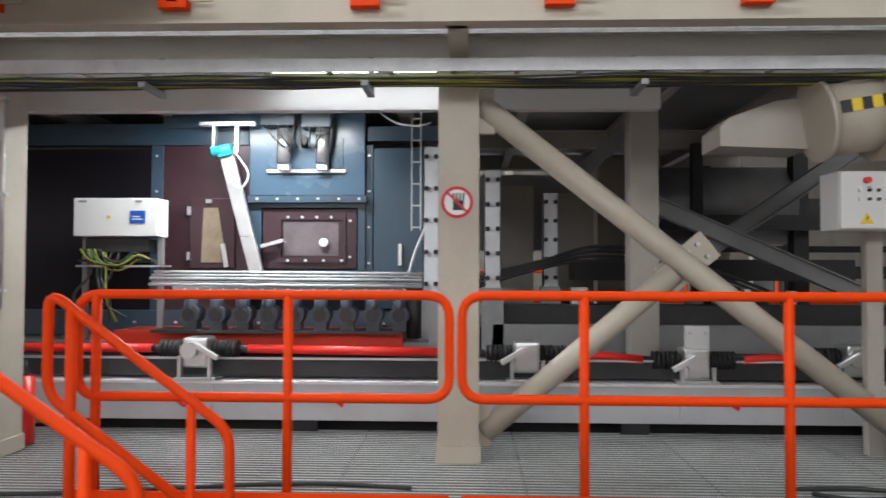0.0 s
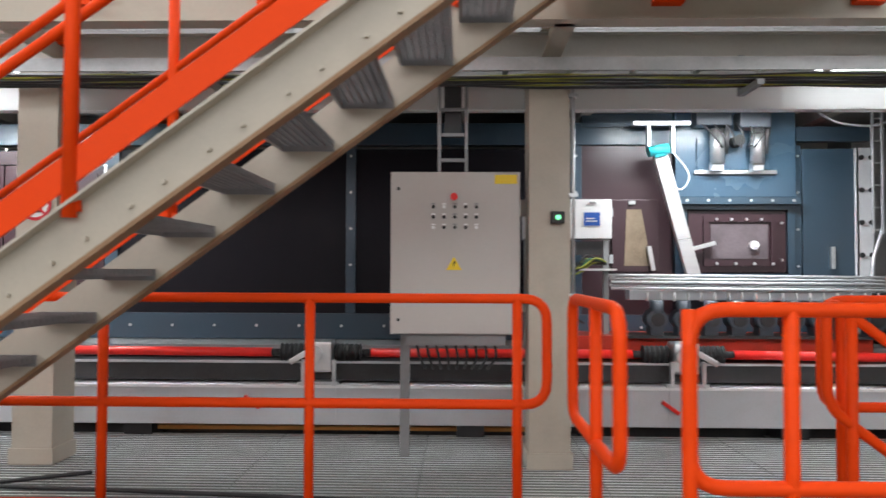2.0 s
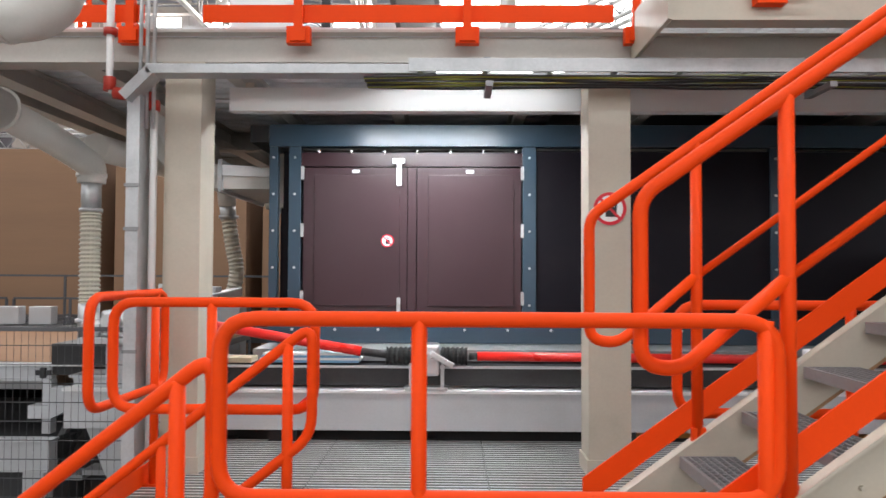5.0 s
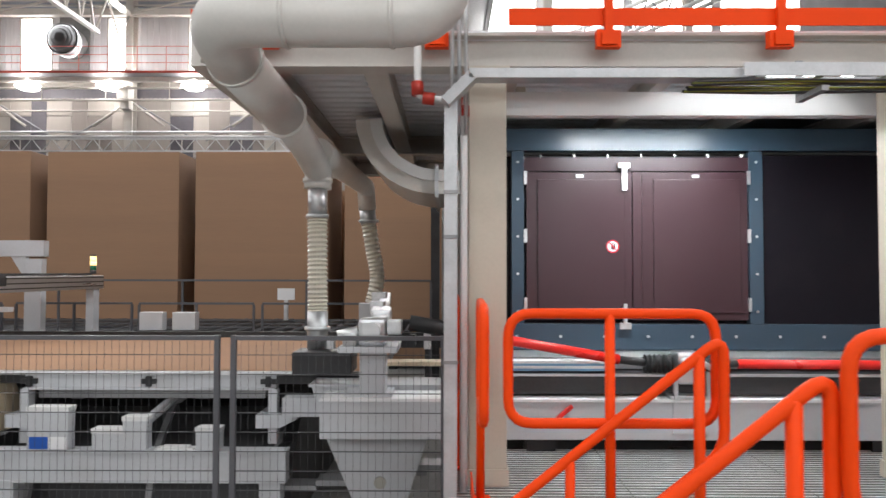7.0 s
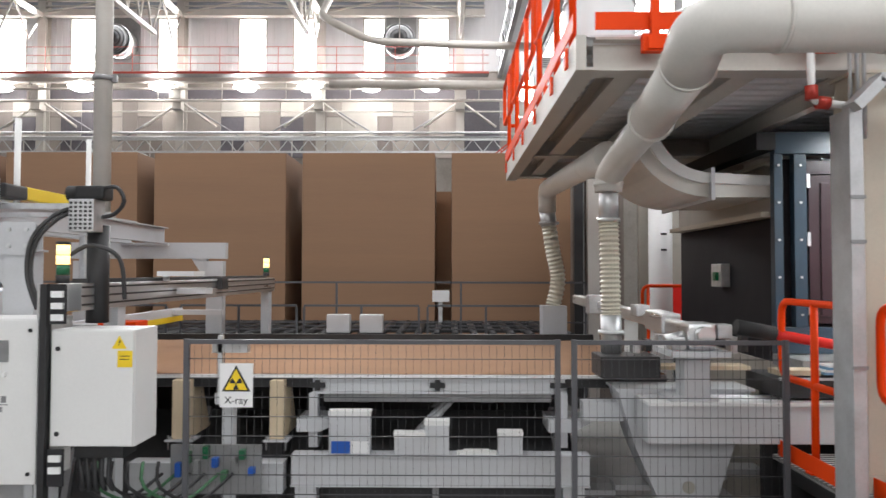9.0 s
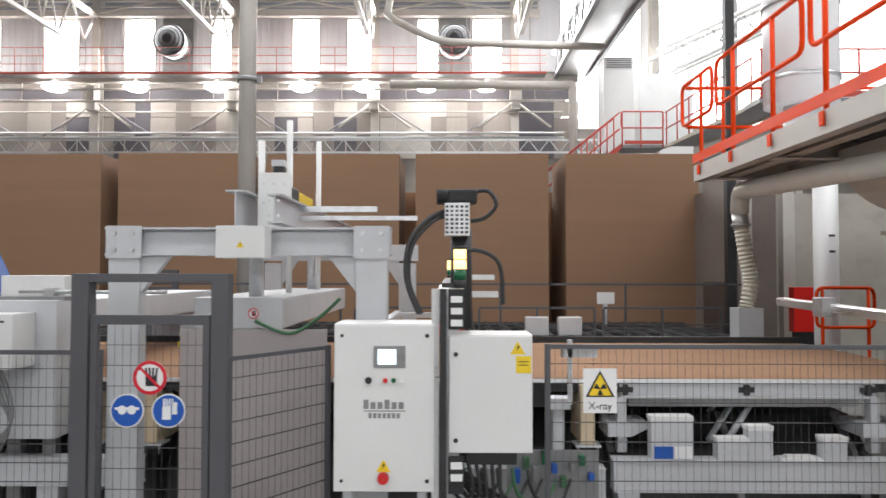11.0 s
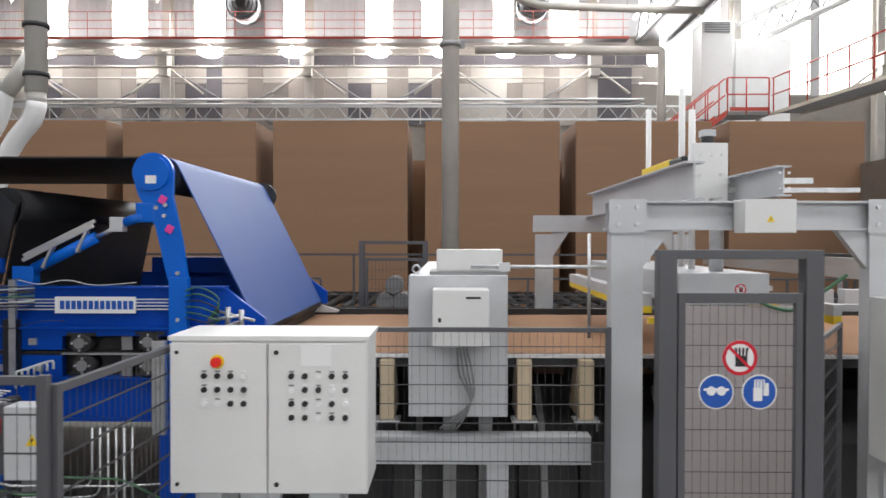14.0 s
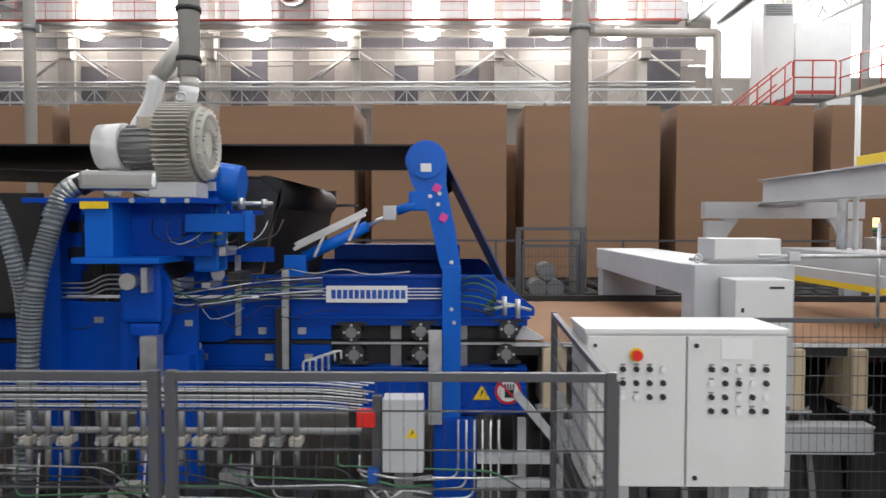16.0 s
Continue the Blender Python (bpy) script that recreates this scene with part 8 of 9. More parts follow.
for x, z in ((-19.74, 1.02), (-19.22, 1.03), (-18.56, 1.05), (-19.72, 0.85), (-19.22, 0.85), (-18.58, 0.86)):
    rl = cyls("roller_bearing", PIT, bp, ((x, MY - 0.08, z), (x, MY + 0.08, z), 0.075), n=20)
    cyls("bearing_cap", MIDG, rl, ((x, MY - 0.1, z), (x, MY - 0.08, z), 0.042), n=16)
    boxes("bearing_foot", PIT, rl, (x - 0.11, x + 0.11, MY - 0.06, MY + 0.06, z + (0.05 if z > 0.95 else -0.075), z + (0.075 if z > 0.95 else -0.05)))
    bolts_on("bearing_bolts", [(x - 0.055, z), (x + 0.055, z), (x, z + 0.055), (x, z - 0.055)], 0.01, rl, MY - 0.08)
for x in (-19.98, -19.45, -18.95):
    boxes("spacer_plate", MIDG, bp, (x, x + 0.08, MY - 0.02, MY, 0.96, 1.125), (x, x + 0.08, MY - 0.02, MY, 0.76, 0.92))
boxes("brand_plate", SIGN_W, bp, (-19.93, -19.32, MY - 0.075, MY - 0.06, 1.245, 1.37), label="white plate with blue print")
boxes("print_bar", SIGN_B, bp, *[(-19.89 + 0.0435 * k, -19.858 + 0.0435 * k, MY - 0.078, MY - 0.075, 1.275, 1.34) for k in range(13)])
for z in (1.27, 1.295, 1.32, 1.345):
    cyls("air_pipe", CABLE_W, bp, ((-20.55, MY - 0.05, z), (-18.98, MY - 0.05, z + 0.005), 0.006), n=6)
# upright and swing arm
ua = thing("tension_arm", "bright blue swing arm with a belt roller and cylinder", "arm", (-19.0, MY, FLOOR))
boxes("upright", BLUE_L, ua, (-19.06, -18.92, MY - 0.1, MY - 0.02, 0.38, 1.52), bev=0.006)
boxes("leg", BLUE, ua, (-19.12, -18.8, MY - 0.14, MY + 0.2, FLOOR, 0.38), bev=0.006)
bm = B()
pts = [(-19.18 + 0.155 * math.cos(radians(a)), 2.3 + 0.155 * math.sin(radians(a))) for a in range(-10, 200, 15)]
add_prism(bm, pts + [(-19.29, 2.14), (-19.16, 1.9), (-19.07, 1.5), (-18.92, 1.5), (-18.96, 1.78), (-19.03, 2.12)], MY - 0.09, MY - 0.05)
part("arm_plate", bm, BLUE_L, ua)
cyls("roller_hub", BLUE_L, ua, ((-19.18, MY - 0.12, 2.3), (-19.18, MY - 0.06, 2.3), 0.13), n=28)
boxes("hub_label", SIGN_W, ua, (-19.22, -19.14, MY - 0.126, MY - 0.12, 2.22, 2.28))
boxes("arm_lug", BLUE_L, ua, (-19.31, -19.16, MY - 0.1, MY - 0.05, 1.93, 2.08), bev=0.02)
for x, z in ((-19.1, 2.1), (-19.05, 1.88)):
    bm = B()
    add_box(bm, -0.028, 0.028, -0.02, 0.0, -0.03, 0.03, pose(x, MY - 0.09, z, 0, 30, 0), bev=0.008)
    part("pink_plug", bm, PINK, ua, "pink lubrication plug")
bolts_on("bolts", [(-19.15, 2.04), (-19.09, 1.98), (-19.08, 2.06), (-18.99, 1.55), (-18.99, 1.2), (-18.97, 1.1)], 0.016, ua, MY - 0.09, GALV, 0.02)
cyls("cylinder_tube", BLUE_L, ua, ((-20.1, MY - 0.05, 1.58), (-19.62, MY - 0.05, 1.82), 0.042), n=18)
cyls("cylinder_rod", ALU, ua, ((-19.62, MY - 0.05, 1.82), (-19.42, MY - 0.05, 1.92), 0.018))
cyls("rod_eye", BLUE_L, ua, ((-19.4, MY - 0.07, 1.93), (-19.26, MY - 0.07, 1.98), 0.035))
boxes("cylinder_foot", BLUE_L, ua, (-20.24, -20.08, MY - 0.1, MY, 1.44, 1.6), bev=0.008)
bm = B()
add_box(bm, -0.3, 0.3, -0.012, 0.012, -0.014, 0.014, pose(-19.89, MY - 0.08, 1.81, 0, -26, 0), bev=0.003)
add_box(bm, -0.3, 0.3, -0.012, 0.012, -0.014, 0.014, pose(-19.9, MY - 0.08, 1.775, 0, -26, 0), bev=0.003)
part("cylinder_guide", bm, ALU, ua)
boxes("rod_clamp", OFFW, ua, (-19.5, -19.4, MY - 0.11, MY - 0.02, 1.86, 1.97), bev=0.01)
for x, z in ((-19.98, 1.66), (-19.72, 1.78)):
    bm = B()
    add_box(bm, -0.01, 0.01, -0.05, 0.0, -0.08, 0.1, pose(x, MY - 0.05, z, 0, 25, 0))
    part("clip", bm, GALV, ua)
tube("hose", CABLE_W, ua, hose_pts([(-20.2, MY - 0.1, 1.5), (-20.0, MY - 0.16, 1.47), (-19.8, MY - 0.15, 1.5), (-19.6, MY - 0.12, 1.46), (-19.3, MY - 0.1, 1.48)], 0.05), 0.004, bend=0, n=6)
# belts
bt = thing("top_belt", "wide belt, blue on its inclined run and black above", "belt", (-19.5, 7.3, 1.2))
bm = B()
add_cyl(bm, (-19.18, 6.0, 2.3), (-19.18, 8.65, 2.3), 0.135, n=28)
part("roller", bm, BLACKBELT, bt)
bm = B()
arcp = [(-19.18 + 0.145 * math.cos(radians(a)), 2.3 + 0.145 * math.sin(radians(a))) for a in range(26, 91, 8)]
inner = [(-19.18 + (x + 19.18) * 0.94, 2.3 + (z - 2.3) * 0.94) for x, z in arcp]
add_prism(bm, [(-18.42, 1.1)] + arcp + inner[::-1] + [(-18.432, 1.095)], 5.99, 8.66)
part("inclined_belt", bm, BELT, bt, "smooth blue belt")
boxes("upper_run", BLACKBELT, bt, (-25, -19.18, 6.0, 8.65, 2.432, 2.446), label="black belt run")
cyls("nose_roller", BLACKBELT, bt, ((-18.48, 6.0, 1.08), (-18.48, 8.65, 1.08), 0.06), n=20)
bm = B()
add_prism(bm, [(-18.44, 1.06), (-18.28, 0.96), (-18.3, 0.945), (-18.5, 0.95)], 5.95, 6.0)
part("scraper", bm, OFFW, bt)
bm = B()
add_prism(bm, [(-18.44, 1.06), (-18.22, 0.99), (-18.24, 0.97), (-18.5, 0.97)], 8.66, 8.72)
part("scraper", bm, OFFW, bt)
bm = B()
add_box(bm, -19.14, -19.04, 8.62, 8.72, 2.2, 2.4, bev=0.03)
add_cyl(bm, (-19.1, 8.66, 2.3), (-19.1, 8.74, 2.3), 0.15, n=20)
part("rear_hub", bm, PIT, bt)
b2 = thing("inner_belt", "wide black belt loop on a drum", "belt", (-21, 7.3, 1.4))
bm = B()
add_cyl(bm, (-20.44, 6.05, 2.06), (-20.44, 8.6, 2.06), 0.15, n=28)
add_prism(bm, [(-25, 2.34), (-20.47, 2.2), (-20.47, 2.19), (-25, 2.33)], 6.05, 8.6)
add_prism(bm, [(-20.31, 2.1), (-20.52, 1.1), (-20.53, 1.1), (-20.33, 2.1)], 6.05, 8.6)
part("belt", bm, BLACKBELT, b2)
bm = B()
add_prism(bm, [(-20.95, 2.19), (-20.47, 2.17), (-20.33, 2.06), (-20.47, 1.45), (-20.95, 1.45)], 6.0, 6.04)
part("belt_side", bm, PIT, b2, "black edge of the belt loop")
boxes("drum_bearing", GALV, b2, (-20.4, -20.3, 8.62, 8.7, 2.0, 2.2), (-20.3, -20.05, 8.63, 8.66, 2.02, 2.05))
# left frames with levers and hubs
lf = thing("roller_station", "blue press side plates with hubs and lugs", "frame", (-21.2, MY, FLOOR))
bm = B()
pts = [(-20.73 + 0.19 * math.cos(radians(a)), 1.2 + 0.25 * math.sin(radians(a))) for a in range(-90, 91, 15)]
add_prism(bm, [(-21.2, 0.96), (-20.73, 0.95)] + pts[1:] + [(-20.62, 2.0), (-20.8, 2.0), (-20.9, 1.5), (-21.2, 1.3)], MY - 0.1, MY - 0.06)
part("lever_plate", bm, BLUE, lf)
cyls("hub_disc", SIGN_W, lf, ((-20.73, MY - 0.12, 1.46), (-20.73, MY - 0.1, 1.46), 0.05), n=22, label="white hub cap")
bm = B()
pts = [(-21.12 + 0.27 * math.cos(radians(a)), 1.3 + 0.34 * math.sin(radians(a))) for a in range(-50, 51, 10)]
add_prism(bm, [(-21.2, 0.75), (-20.98, 0.85)] + pts + [(-21.2, 1.6)], 5.2, 5.26)
part("bearing_plate", bm, BLUE, lf)
boxes("lower_panel", BLUE, lf, (-21.85, -20.72, 5.3, 5.34, 0.55, 1.3), bev=0.004)
boxes("panel_strip", SIGN_W, lf, (-21.8, -20.3, 5.28, 5.299, 1.33, 1.35))
each(boxes, "lug", GALV, lf, (-20.95, -20.9, 5.285, 5.299, 1.16, 1.2), (-21.42, -21.36, 5.285, 5.299, 1.16, 1.2), (-21.1, -21.05, 5.285, 5.299, 0.8, 0.84), (-20.8, -20.75, 5.285, 5.299, 1.14, 1.18))
cyls("bearing_disc", GALV, lf, ((-21.09, 5.06, 1.46), (-21.09, 5.16, 1.46), 0.055), n=20)
boxes("bearing_block", GALV, lf, (-20.99, -20.95, 5.04, 5.19, 1.39, 1.55))
boxes("bearing_arm", BLUE, lf, (-21.17, -20.9, 5.14, 5.2, 1.18, 1.62), (-21.12, -20.92, 5.14, 5.2, 1.08, 1.18), bev=0.03)
boxes("column_tube", GALV, lf, (-21.02, -20.91, 5.08, 5.19, 0.6, 1.1), label="galvanised sleeve")
each(boxes, "column", BLUE, lf, (-21.1, -20.74, 5.2, 5.5, FLOOR, 0.95), (-22.8, -22.5, 5.4, 5.7, FLOOR, 2.0), bev=0.006)
boxes("top_beam", BLUE, lf, (-22.8, -20.32, MY - 0.092, MY - 0.045, 1.55, 1.66), (-22.8, -20.4, MY - 0.3, MY - 0.06, 1.9, 1.93))
# backdrop plates coloured near black for the shadows behind the hubs
boxes("shaded_side_skin", PIT, lf, (-21.6, -20.6, MY - 0.04, MY, 1.12, 1.9))
boxes("shaded_skin", PIT, lf, (-24, -21.6, MY - 0.1, MY - 0.05, 1.12, 1.9))
boxes("shaded_rear_wall", PIT, lf, (-24.5, -21.9, 5.5, 5.56, 1.2, 2.05))
bm = B()
add_cyl(bm, (-20.72, 5.5, 2.13), (-20.46, 5.5, 2.11), 0.15, 0.13, n=24)
add_box(bm, -20.78, -20.6, 5.4, 5.6, 1.5, 2.08, bev=0.02)
part("drum_drive", bm, BLUE_L, lf)
boxes("drive_label", SIGN_W, lf, (-20.66, -20.6, 5.345, 5.355, 2.06, 2.12))
boxes("bracket_bar", BLUE_L, lf, (-20.75, -20.3, 5.17, 5.24, 1.78, 1.9), (-20.34, -20.295, 5.12, 5.168, 1.72, 1.92), bev=0.005)
cyls("adjusting_screw", GALV, lf, ((-20.45, 5.22, 1.97), (-20.18, 5.22, 1.97), 0.014), ((-20.4, 5.22, 1.97), (-20.37, 5.22, 1.97), 0.04), ((-20.25, 5.22, 1.97), (-20.22, 5.22, 1.97), 0.03))
cyls("adjusting_screw", GALV, ua, ((-18.75, MY - 0.14, 1.2), (-18.5, MY - 0.14, 1.24), 0.014), ((-18.68, MY - 0.14, 1.27), (-18.4, MY - 0.14, 1.2), 0.012), ((-18.6, MY - 0.14, 1.16), (-18.6, MY - 0.14, 1.3), 0.02), ((-18.5, MY - 0.14, 1.14), (-18.5, MY - 0.14, 1.28), 0.02))
boxes("bracket_strip", GALV, lf, (-20.6, -20.56, MY - 0.12, MY - 0.1, 1.0, 1.6), (-20.25, -20.2, MY - 0.13, MY - 0.1, 0.75, 1.5))
boxes("cover_channel", GALV, ua, (-19.16, -19.06, MY - 0.17, MY - 0.12, 0.35, 1.05), bev=0.004)
boxes("post_plate", PIT, lf, (-20.3, -20.2, MY - 0.12, MY - 0.05, 0.75, 1.2))
tri_warn(ua, -18.76, MY - 0.03, 0.56, 0.13)
no_touch_sign("prohibition_sign", -18.56, MY - 0.03, 0.57, 0.1)
# loose hoses in front of the frames
rh = random.Random(31)
hs = thing("hose_bundle", "bundle of thin pale, dark and green hoses", "hoses", (-20.3, 5.6, 1.3))
for k in range(14):
    x, z = -21.8 + 0.115 * k, 1.32 + rh.uniform(-0.16, 0.2)
    L = rh.uniform(0.25, 0.5)
    yy = 5.68 if x > -20.6 else 5.3 + rh.uniform(0, 0.3)
    tube("hose", (CABLE_K, PIT, CABLE_G, PIT, GALV)[k % 5], hs, hose_pts([(x, yy, z), (x + L * 0.3, yy - 0.05, z - rh.uniform(0.03, 0.16)), (x + L * 0.7, yy - 0.03, z - rh.uniform(-0.04, 0.14)), (x + L, yy + 0.05, z + rh.uniform(-0.05, 0.1))], 0.05), 0.0035, bend=0, n=6)
for x0, z0 in ((-20.98, 0.85), (-19.98, 0.8)):
    for k in range(5):
        x = x0 + 0.045 * k
        tube("hook", CABLE_W, hs, [(x - 0.06, 5.5, z0 - 0.06 + 0.015 * k), (x - 0.06, 5.5, z0 + 0.06 + 0.015 * k), (x + 0.03, 5.5, z0 + 0.08 + 0.015 * k), (x + 0.03, 5.5, z0 + 0.02 + 0.015 * k)], 0.009, bend=0.02, n=6)
for k in range(6):
    tube("hose", (CABLE_G, CABLE_G, PIT)[k % 3], hs, hose_pts([(-18.92, MY - 0.13, 1.42 - 0.04 * k), (-18.8, MY - 0.18, 1.45 - 0.05 * k), (-18.66, MY - 0.16, 1.36 - 0.04 * k), (-18.74, MY - 0.12, 1.22 - 0.01 * k)], 0.04), 0.006, bend=0, n=6)
# pipes, cables and loops at the roller station
rb = random.Random(77)
pc = thing("pipe_cluster", "thin bright pipes and cable loops at the roller station", "pipes", (-21.0, 5.1, 1.4))
for k in range(4):
    z = 1.4 + 0.032 * k
    tube("pipe", GALV, pc, [(-21.6, 5.22, z - 0.06), (-21.0 - 0.42, 5.22, z - 0.06), (-21.3, 5.2, z), (-20.95 - 0.2, 5.2, z), (-21.15, 5.3, z)], 0.006, bend=0.04, n=6)
for k in range(9):
    z = 1.33 + 0.018 * k
    tube("cable", (PIT, CABLE_K, GALV, CABLE_K, CABLE_G)[k % 5], pc, hose_pts([(-20.98, 5.32, z + 0.12), (-20.86, 5.2 + 0.01 * k, z - rb.uniform(0.0, 0.1)), (-20.6, 5.2, z - rb.uniform(0.02, 0.09)), (-20.3, 5.3, z + rb.uniform(-0.03, 0.03)), (-19.9, 5.5, z)], 0.05), 0.005, bend=0, n=6)
for k in range(7):
    x = -21.0 + 0.1 * k
    tube("loop", (CABLE_K, GALV, CABLE_K, CABLE_G)[k % 4], pc, hose_pts([(x, 5.3, 1.92), (x + 0.03, 5.18, 1.78 - 0.02 * k), (x + 0.12, 5.14, 1.72 - 0.02 * (k % 3)), (x + 0.24, 5.2, 1.76), (x + 0.27, 5.3, 1.86)], 0.04), 0.004, bend=0, n=6)
for k in range(14):
    x, z = rb.uniform(-21.75, -20.5), rb.uniform(1.35, 1.85)
    boxes("valve", (MIDG, PIT, GALV, BLUE)[k % 4], pc, (x, x + rb.uniform(0.03, 0.09), 5.3, 5.56, z, z + rb.uniform(0.03, 0.1)), bev=0.004)
boxes("yellow_valve", YELLOW, pc, (-20.62, -20.57, 5.3, 5.4, 1.76, 1.9), bev=0.01)
# side-channel blower
bl = thing("side_channel_blower", "cast grey side-channel blower with finned housing", "blower", (-20.9, 5.05, 2.05))
cx, cy, cz = -20.74, 5.1, 2.35
bm = B()
for x0, x1, r in ((cx - 0.1, cx + 0.12, 0.205), (cx - 0.02, cx + 0.15, 0.2)):
    add_cyl(bm, (x0, cy, cz), (x1, cy, cz), r, n=32)
add_cyl(bm, (cx + 0.13, cy, cz), (cx + 0.17, cy, cz), 0.13, 0.1, n=28)
part("housing", bm, CAST, bl)
for k in range(52):
    a = 2 * math.pi * k / 52
    bm = B()
    add_box(bm, -0.1, 0.12, -0.0035, 0.0035, 0.19, 0.265, Matrix.Translation((cx, cy, cz)) @ Matrix.Rotation(a, 4, "X"))
    part("fin", bm, CAST, bl)
cyls("face_ring", CAST, bl, ((cx + 0.14, cy, cz), (cx + 0.165, cy, cz), 0.235), n=36)
bm = B()
add_tube(bm, [(cx + 0.165, cy + 0.19 * math.cos(a * math.pi / 12), cz + 0.19 * math.sin(a * math.pi / 12)) for a in range(24)], 0.035, 8, closed=True)
part("channel_ring", bm, CAST, bl)
for k in range(26):
    bm = B()
    add_box(bm, 0.16, 0.192, -0.004, 0.004, 0.1, 0.23, Matrix.Translation((cx, cy, cz)) @ Matrix.Rotation(2 * math.pi * k / 26, 4, "X"))
    part("face_rib", bm, CAST, bl)
mo = cyls("motor", MIDG, bl, ((-21.1, cy, 2.33), (cx - 0.12, cy, 2.33), 0.125), n=24)
for k in range(18):
    a = 2 * math.pi * k / 18
    bm = B()
    add_box(bm, -21.08, cx - 0.13, -0.004, 0.004, 0.12, 0.142, Matrix.Translation((0, cy, 2.33)) @ Matrix.Rotation(a, 4, "X"))
    part("motor_fin", bm, MIDG, mo)
bm = B()
add_cyl(bm, (-21.26, cy, 2.33), (-21.1, cy, 2.33), 0.145, 0.155, n=24)
add_cyl(bm, (-21.28, cy, 2.33), (-21.26, cy, 2.33), 0.11, 0.145, n=24)
part("fan_cowl", bm, WHITE, bl)
boxes("terminal_box", BEIGE, bl, (-21.0, -20.87, cy - 0.08, cy + 0.08, 2.44, 2.52), bev=0.008)
tube("lifting_eye", GALV, bl, [(cx - 0.03, cy, 2.63), (cx - 0.03, cy, 2.68), (cx + 0.03, cy, 2.68), (cx + 0.03, cy, 2.63)], 0.009, bend=0.03, n=8, closed=True)
boxes("silencer", ALU, bl, (-21.34, -20.84, cy - 0.16, cy + 0.1, 2.05, 2.17), bev=0.03)
boxes("foot", OFFW, bl, (-20.9, -20.6, cy - 0.14, cy + 0.1, 2.0, 2.1), bev=0.01)
bs = thing("blower_bench", "blue bench carrying the blower", "bench", (-21.1, 5.1, 1.6))
boxes("top", BLUE, bs, (-21.7, -20.56, 4.95, 5.5, 1.965, 1.998), bev=0.004)
each(boxes, "bracket", BLUE_L, bs, (-21.32, -21.14, 4.98, 5.3, 1.62, 1.965), (-21.4, -20.84, 4.96, 5.4, 1.58, 1.62), bev=0.006)
boxes("web", BLUE, bs, (-21.14, -20.6, 5.25, 5.29, 1.62, 1.965), (-21.7, -21.6, 5.2, 5.5, FLOOR, 1.965))
boxes("yellow_label", YELLOW, bs, (-21.33, -21.15, 4.945, 4.95, 1.93, 1.975))
bolts_on("bolts", [(-21.5, 1.98), (-21.0, 1.98), (-20.8, 1.98), (-20.65, 1.98)], 0.018, bs, 4.95)
for nm, pts, r, m in (("suction_hose", [(-21.33, 5.05, 2.11), (-21.46, 5.0, 2.02), (-21.52, 4.95, 1.8), (-21.6, 4.9, 1.4), (-21.66, 4.9, 0.8), (-21.7, 4.9, FLOOR + 0.02)], 0.062, HOSE_G), ("suction_hose", [(-22.1, 4.9, 2.2), (-21.85, 4.9, 1.95), (-21.72, 4.9, 1.6), (-21.72, 5.0, 1.2), (-21.75, 5.0, 0.5), (-21.8, 5.0, FLOOR + 0.02)], 0.05, HOSE_G)):
    bm = B()
    add_tube(bm, hose_pts(pts, 0.014), r, 14, ripple=0.1)
    sh = thing(nm, "grey corrugated suction hose with dark end cuffs", "hose", pts[-1], "suction hoses")
    part("hose", bm, m, sh)
    for p, q in ((pts[0], pts[1]), (pts[-1], pts[-2])):
        e = Vector(p) + (Vector(q) - Vector(p)).normalized() * 0.07
        cyls("cuff", PIT, sh, (p, tuple(e), r * 1.16), n=18)
t = thing("hose_bend", "polished metal hose bend at the blower", "pipe bend", (-21.4, 5.05, 2.1))
tube("bend", ALU, t, [(-21.3, 5.05, 2.12), (-21.45, 5.02, 2.06), (-21.52, 4.97, 1.86)], 0.068, bend=0.12, n=18)
# extraction pipes behind the blower
ex = thing("forked_extraction_pipe", "grey forked extraction pipe with white flexible ends", "pipe", (-22.5, 10, 3))
cyls("riser", DUCT, ex, ((-22.45, 10, 3.75), (-22.45, 10, 9.0), 0.14), n=20)
cyls("fork", DUCT, ex, ((-22.45, 10, 4.3), (-22.85, 10, 3.75), 0.11), ((-22.45, 10, 3.75), (-22.45, 10, 3.6), 0.12), n=18)
for z in (3.95, 4.6):
    each(cyls, "clamp", PIT, ex, ((-22.45, 10, z), (-22.45, 10, z + 0.06), 0.165), n=20)
tube("flexible_end", SIGN_W, ex, hose_pts([(-22.45, 10, 3.62), (-22.5, 10, 3.4), (-22.8, 10, 3.0), (-23.1, 10, 2.2)], 0.1), 0.125, bend=0, n=16)
tube("flexible_end", SIGN_W, ex, hose_pts([(-22.87, 10, 3.75), (-22.95, 10, 3.4), (-23.2, 10, 2.95), (-23.5, 10, 2.2)], 0.1), 0.11, bend=0, n=16)
cyls("stand", PIT, ex, ((-23.1, 10, FLOOR), (-23.1, 10, 2.3), 0.1), ((-23.5, 10, FLOOR), (-23.5, 10, 2.3), 0.1))

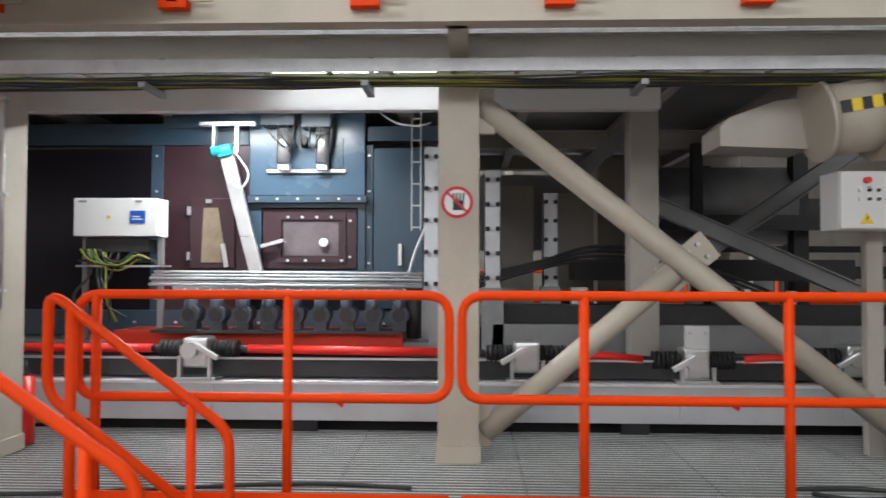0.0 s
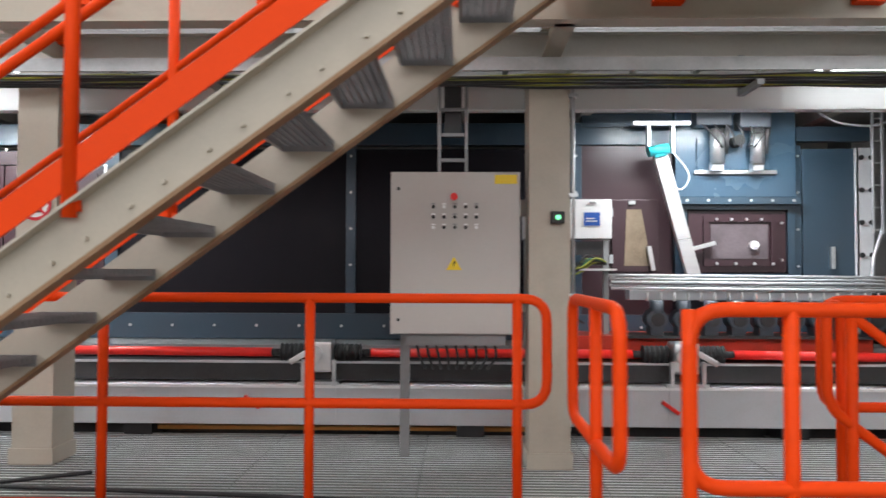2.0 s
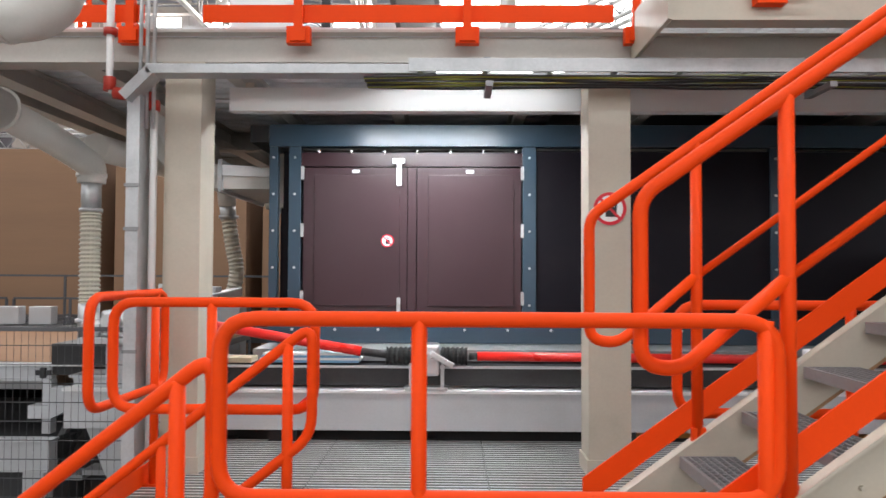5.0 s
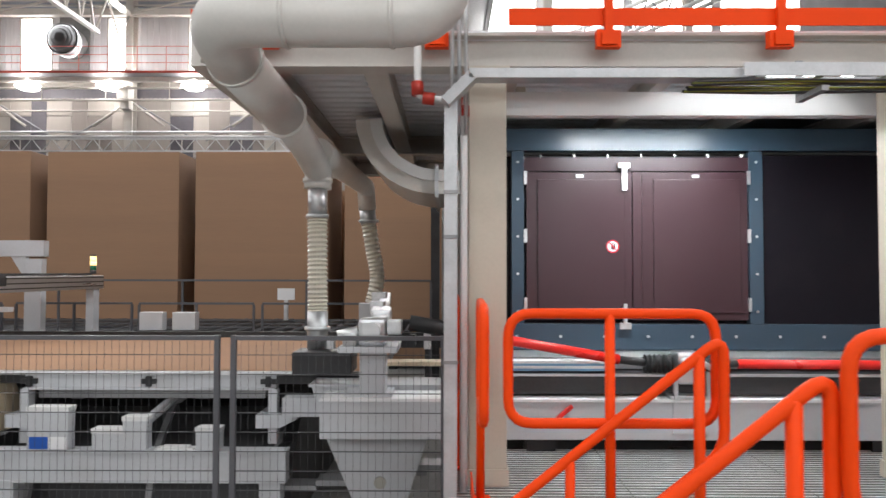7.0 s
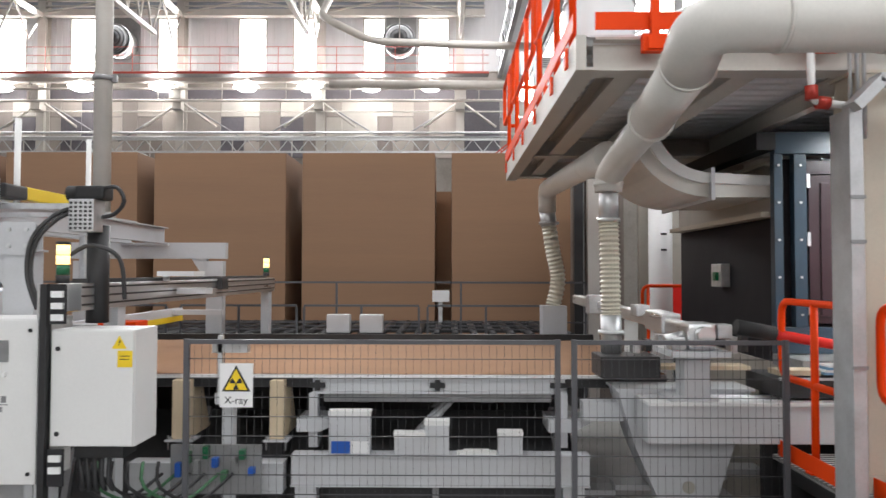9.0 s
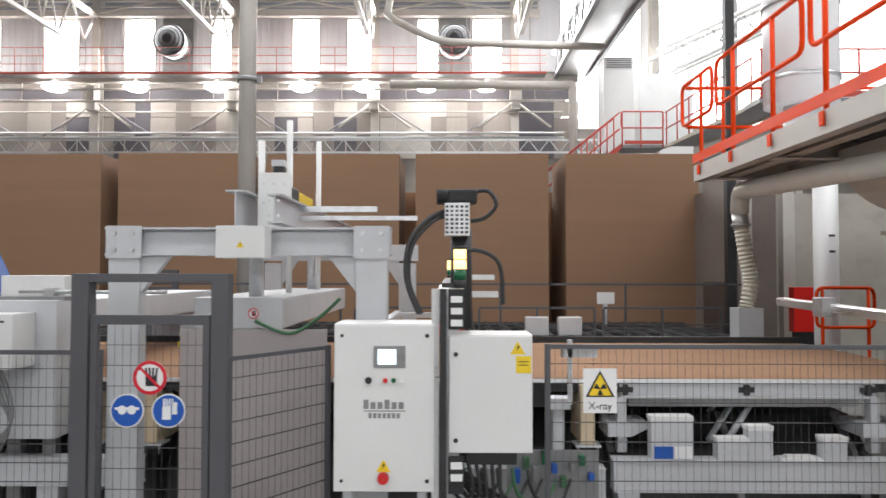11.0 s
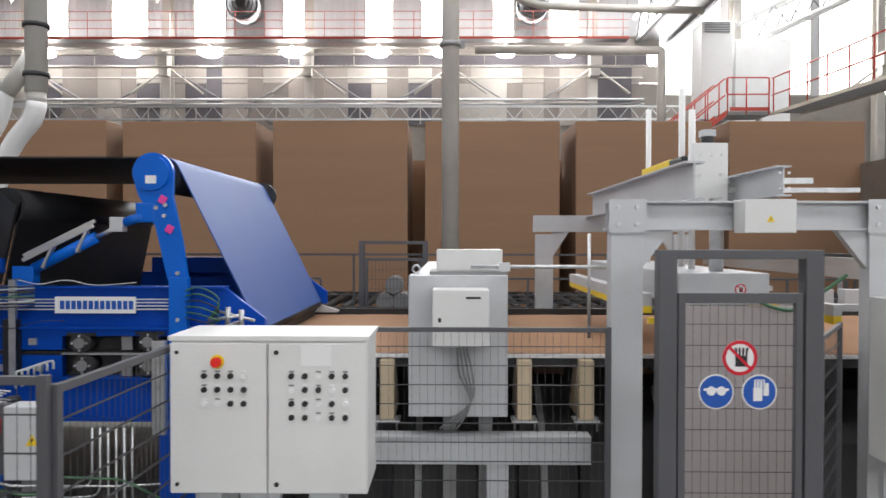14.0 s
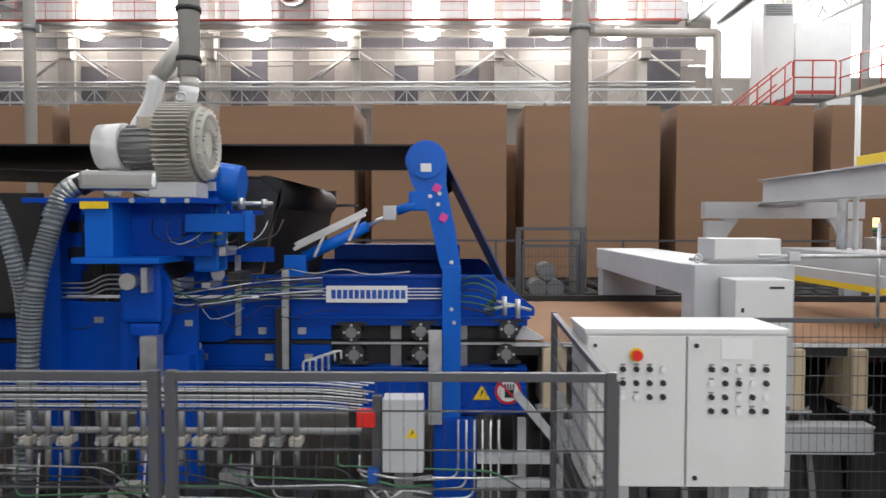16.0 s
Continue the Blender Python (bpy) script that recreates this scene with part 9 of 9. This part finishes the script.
# ---- hydraulic manifold behind the near fence ----
hm = thing("hydraulic_manifold", "bank of bright hydraulic pipes and valves", "manifold", (-20.6, 4.5, FLOOR))
for k in range(11):
    yy, zz, xe = 4.4 + 0.018 * (k % 3), 0.978 - 0.0165 * k, -19.42 - 0.035 * (k % 3)
    tube("pipe", (CABLE_W, GALV, CABLE_W, MIDG)[k % 4], hm, [(-23.0, yy, zz), (xe - 0.25, yy, zz), (xe, yy + 0.02, zz - 0.03)], 0.005, bend=0.1, n=6)
cyls("header", MIDG, hm, ((-23.0, 4.46, 0.665), (-19.5, 4.46, 0.665), 0.019), n=10)
boxes("carrier", PIT, hm, (-23, -19.5, 4.6, 4.66, 0.2, 0.3), (-23, -19.5, 4.6, 4.66, 0.8, 0.86))
for x in (-22.4, -21.2, -19.6):
    boxes("carrier_leg", PIT, hm, (x, x + 0.06, 4.66, 4.72, FLOOR, 0.86))
rk = random.Random(17)
for k in range(28):
    x = -22.7 + 0.108 * k
    if k % 4 == 3:
        continue
    vb = boxes("valve", (BEIGE_D, MIDG, BEIGE_D)[k % 3], hm, (x, x + 0.07, 4.37, 4.48, 0.6, 0.645), bev=0.005)
    each(cyls, "solenoid", MIDG, vb, ((x + 0.035, 4.42, 0.645), (x + 0.035, 4.42, 0.79), 0.017), ((x + 0.035, 4.42, 0.48), (x + 0.035, 4.42, 0.6), 0.019), n=10)
    cyls("fitting", GALV, vb, ((x + 0.02, 4.35, 0.62), (x + 0.02, 4.37, 0.62), 0.013), n=8)
for k in range(26):
    x = -22.5 + 0.12 * k
    m = (GALV, MIDG, PIT, PIT, CABLE_G)[k % 5]
    z = 0.5 - 0.06 * (k % 6)
    tube("bent_pipe", m, hm, [(x, 4.4, 0.55), (x, 4.36, z), (x + rk.uniform(0.3, 0.9), 4.36, z + rk.uniform(-0.03, 0.03)), (x + rk.uniform(0.9, 1.1), 4.44, z - rk.uniform(0.0, 0.2))], 0.006, bend=0.06, n=6)
for k in range(14):
    x, z = -22.4 + 0.21 * k, rk.uniform(0.0, 0.35)
    w = rk.uniform(0.08, 0.18)
    boxes("block", (PIT, PIT, MIDG, BEIGE_D)[k % 4], hm, (x, x + w, 4.42, 4.6, z, z + rk.uniform(0.06, 0.14)), bev=0.008)
ab = thing("terminal_cabinet", "small pale terminal box with tangled pipes", "electrical box", (-19.25, 4.25, 0.4))
boxes("case", OFFW, ab, (-19.36, -19.14, 4.25, 4.4, 0.5, 0.9), bev=0.008)
boxes("post", FENCE, ab, (-19.42, -19.37, 4.3, 4.36, FLOOR, 0.9))
boxes("stand", MIDG, ab, (-19.3, -19.2, 4.32, 4.38, FLOOR, 0.5))
tri_warn(ab, -19.2, 4.25, 0.72, 0.07)
boxes("red_valve", RED, ab, (-19.5, -19.4, 4.26, 4.34, 0.74, 0.83), bev=0.01)
for k in range(6):
    z = 0.42 - 0.055 * k
    tube("drain_pipe", GALV, ab, [(-18.95 + 0.045 * k, 4.4, 0.75), (-18.95 + 0.045 * k, 4.4, z), (-19.3, 4.38, z - 0.01)], 0.006, bend=0.07, n=6)
boxes("blue_cap", SIGN_B, ab, (-19.44, -19.38, 4.24, 4.3, 0.44, 0.52), bev=0.01)
for k in range(12):
    z = 0.5 - 0.05 * k
    tube("pipe", (GALV, CABLE_G, CABLE_W)[k % 3], ab, hose_pts([(-19.5 + 0.03 * (k % 4), 4.3, z), (-19.35, 4.22 + 0.01 * k, z + rk.uniform(-0.06, 0.06)), (-19.25, 4.24, z - rk.uniform(-0.05, 0.1)), (-19.1, 4.35, z - 0.05)], 0.05), 0.007, bend=0, n=6)
# steel brackets between pre-press and mat
t = thing("edge_trimmer", "pale bracket frame beside the pre-press", "frame", (-18.3, 5.4, FLOOR))
boxes("upright", OFFW, t, (-18.26, -18.18, 5.6, 5.68, FLOOR, 0.62), (-18.5, -18.44, 5.7, 5.76, FLOOR, 0.4))
bm = B()
add_box(bm, -0.25, 0.25, -0.03, 0.03, -0.03, 0.03, pose(-18.36, 5.62, 0.42, 0, 50, 0))
part("arm", bm, OFFW, t)
boxes("rail", OFFW, t, (-18.8, -18.2, 5.6, 5.7, 0.1, 0.16), (-18.8, -18.2, 5.62, 5.7, -0.08, -0.03))

# near fence
mesh_fence((-22.9, 2.98), (-20.06, 2.98), -0.25, 1.31, "graphite welded mesh fence before the pre-press", dz=0.14, frame_w=0.032)
mesh_fence((-20.0, 2.98), (-18.42, 2.98), -0.25, 1.31, "graphite welded mesh fence before the pre-press", dz=0.14, frame_w=0.032)
mesh_fence((-18.4, 3.02), (-18.33, 5.05), -0.25, 1.27, "graphite welded mesh fence running back to the line", dz=0.14, frame_w=0.032)
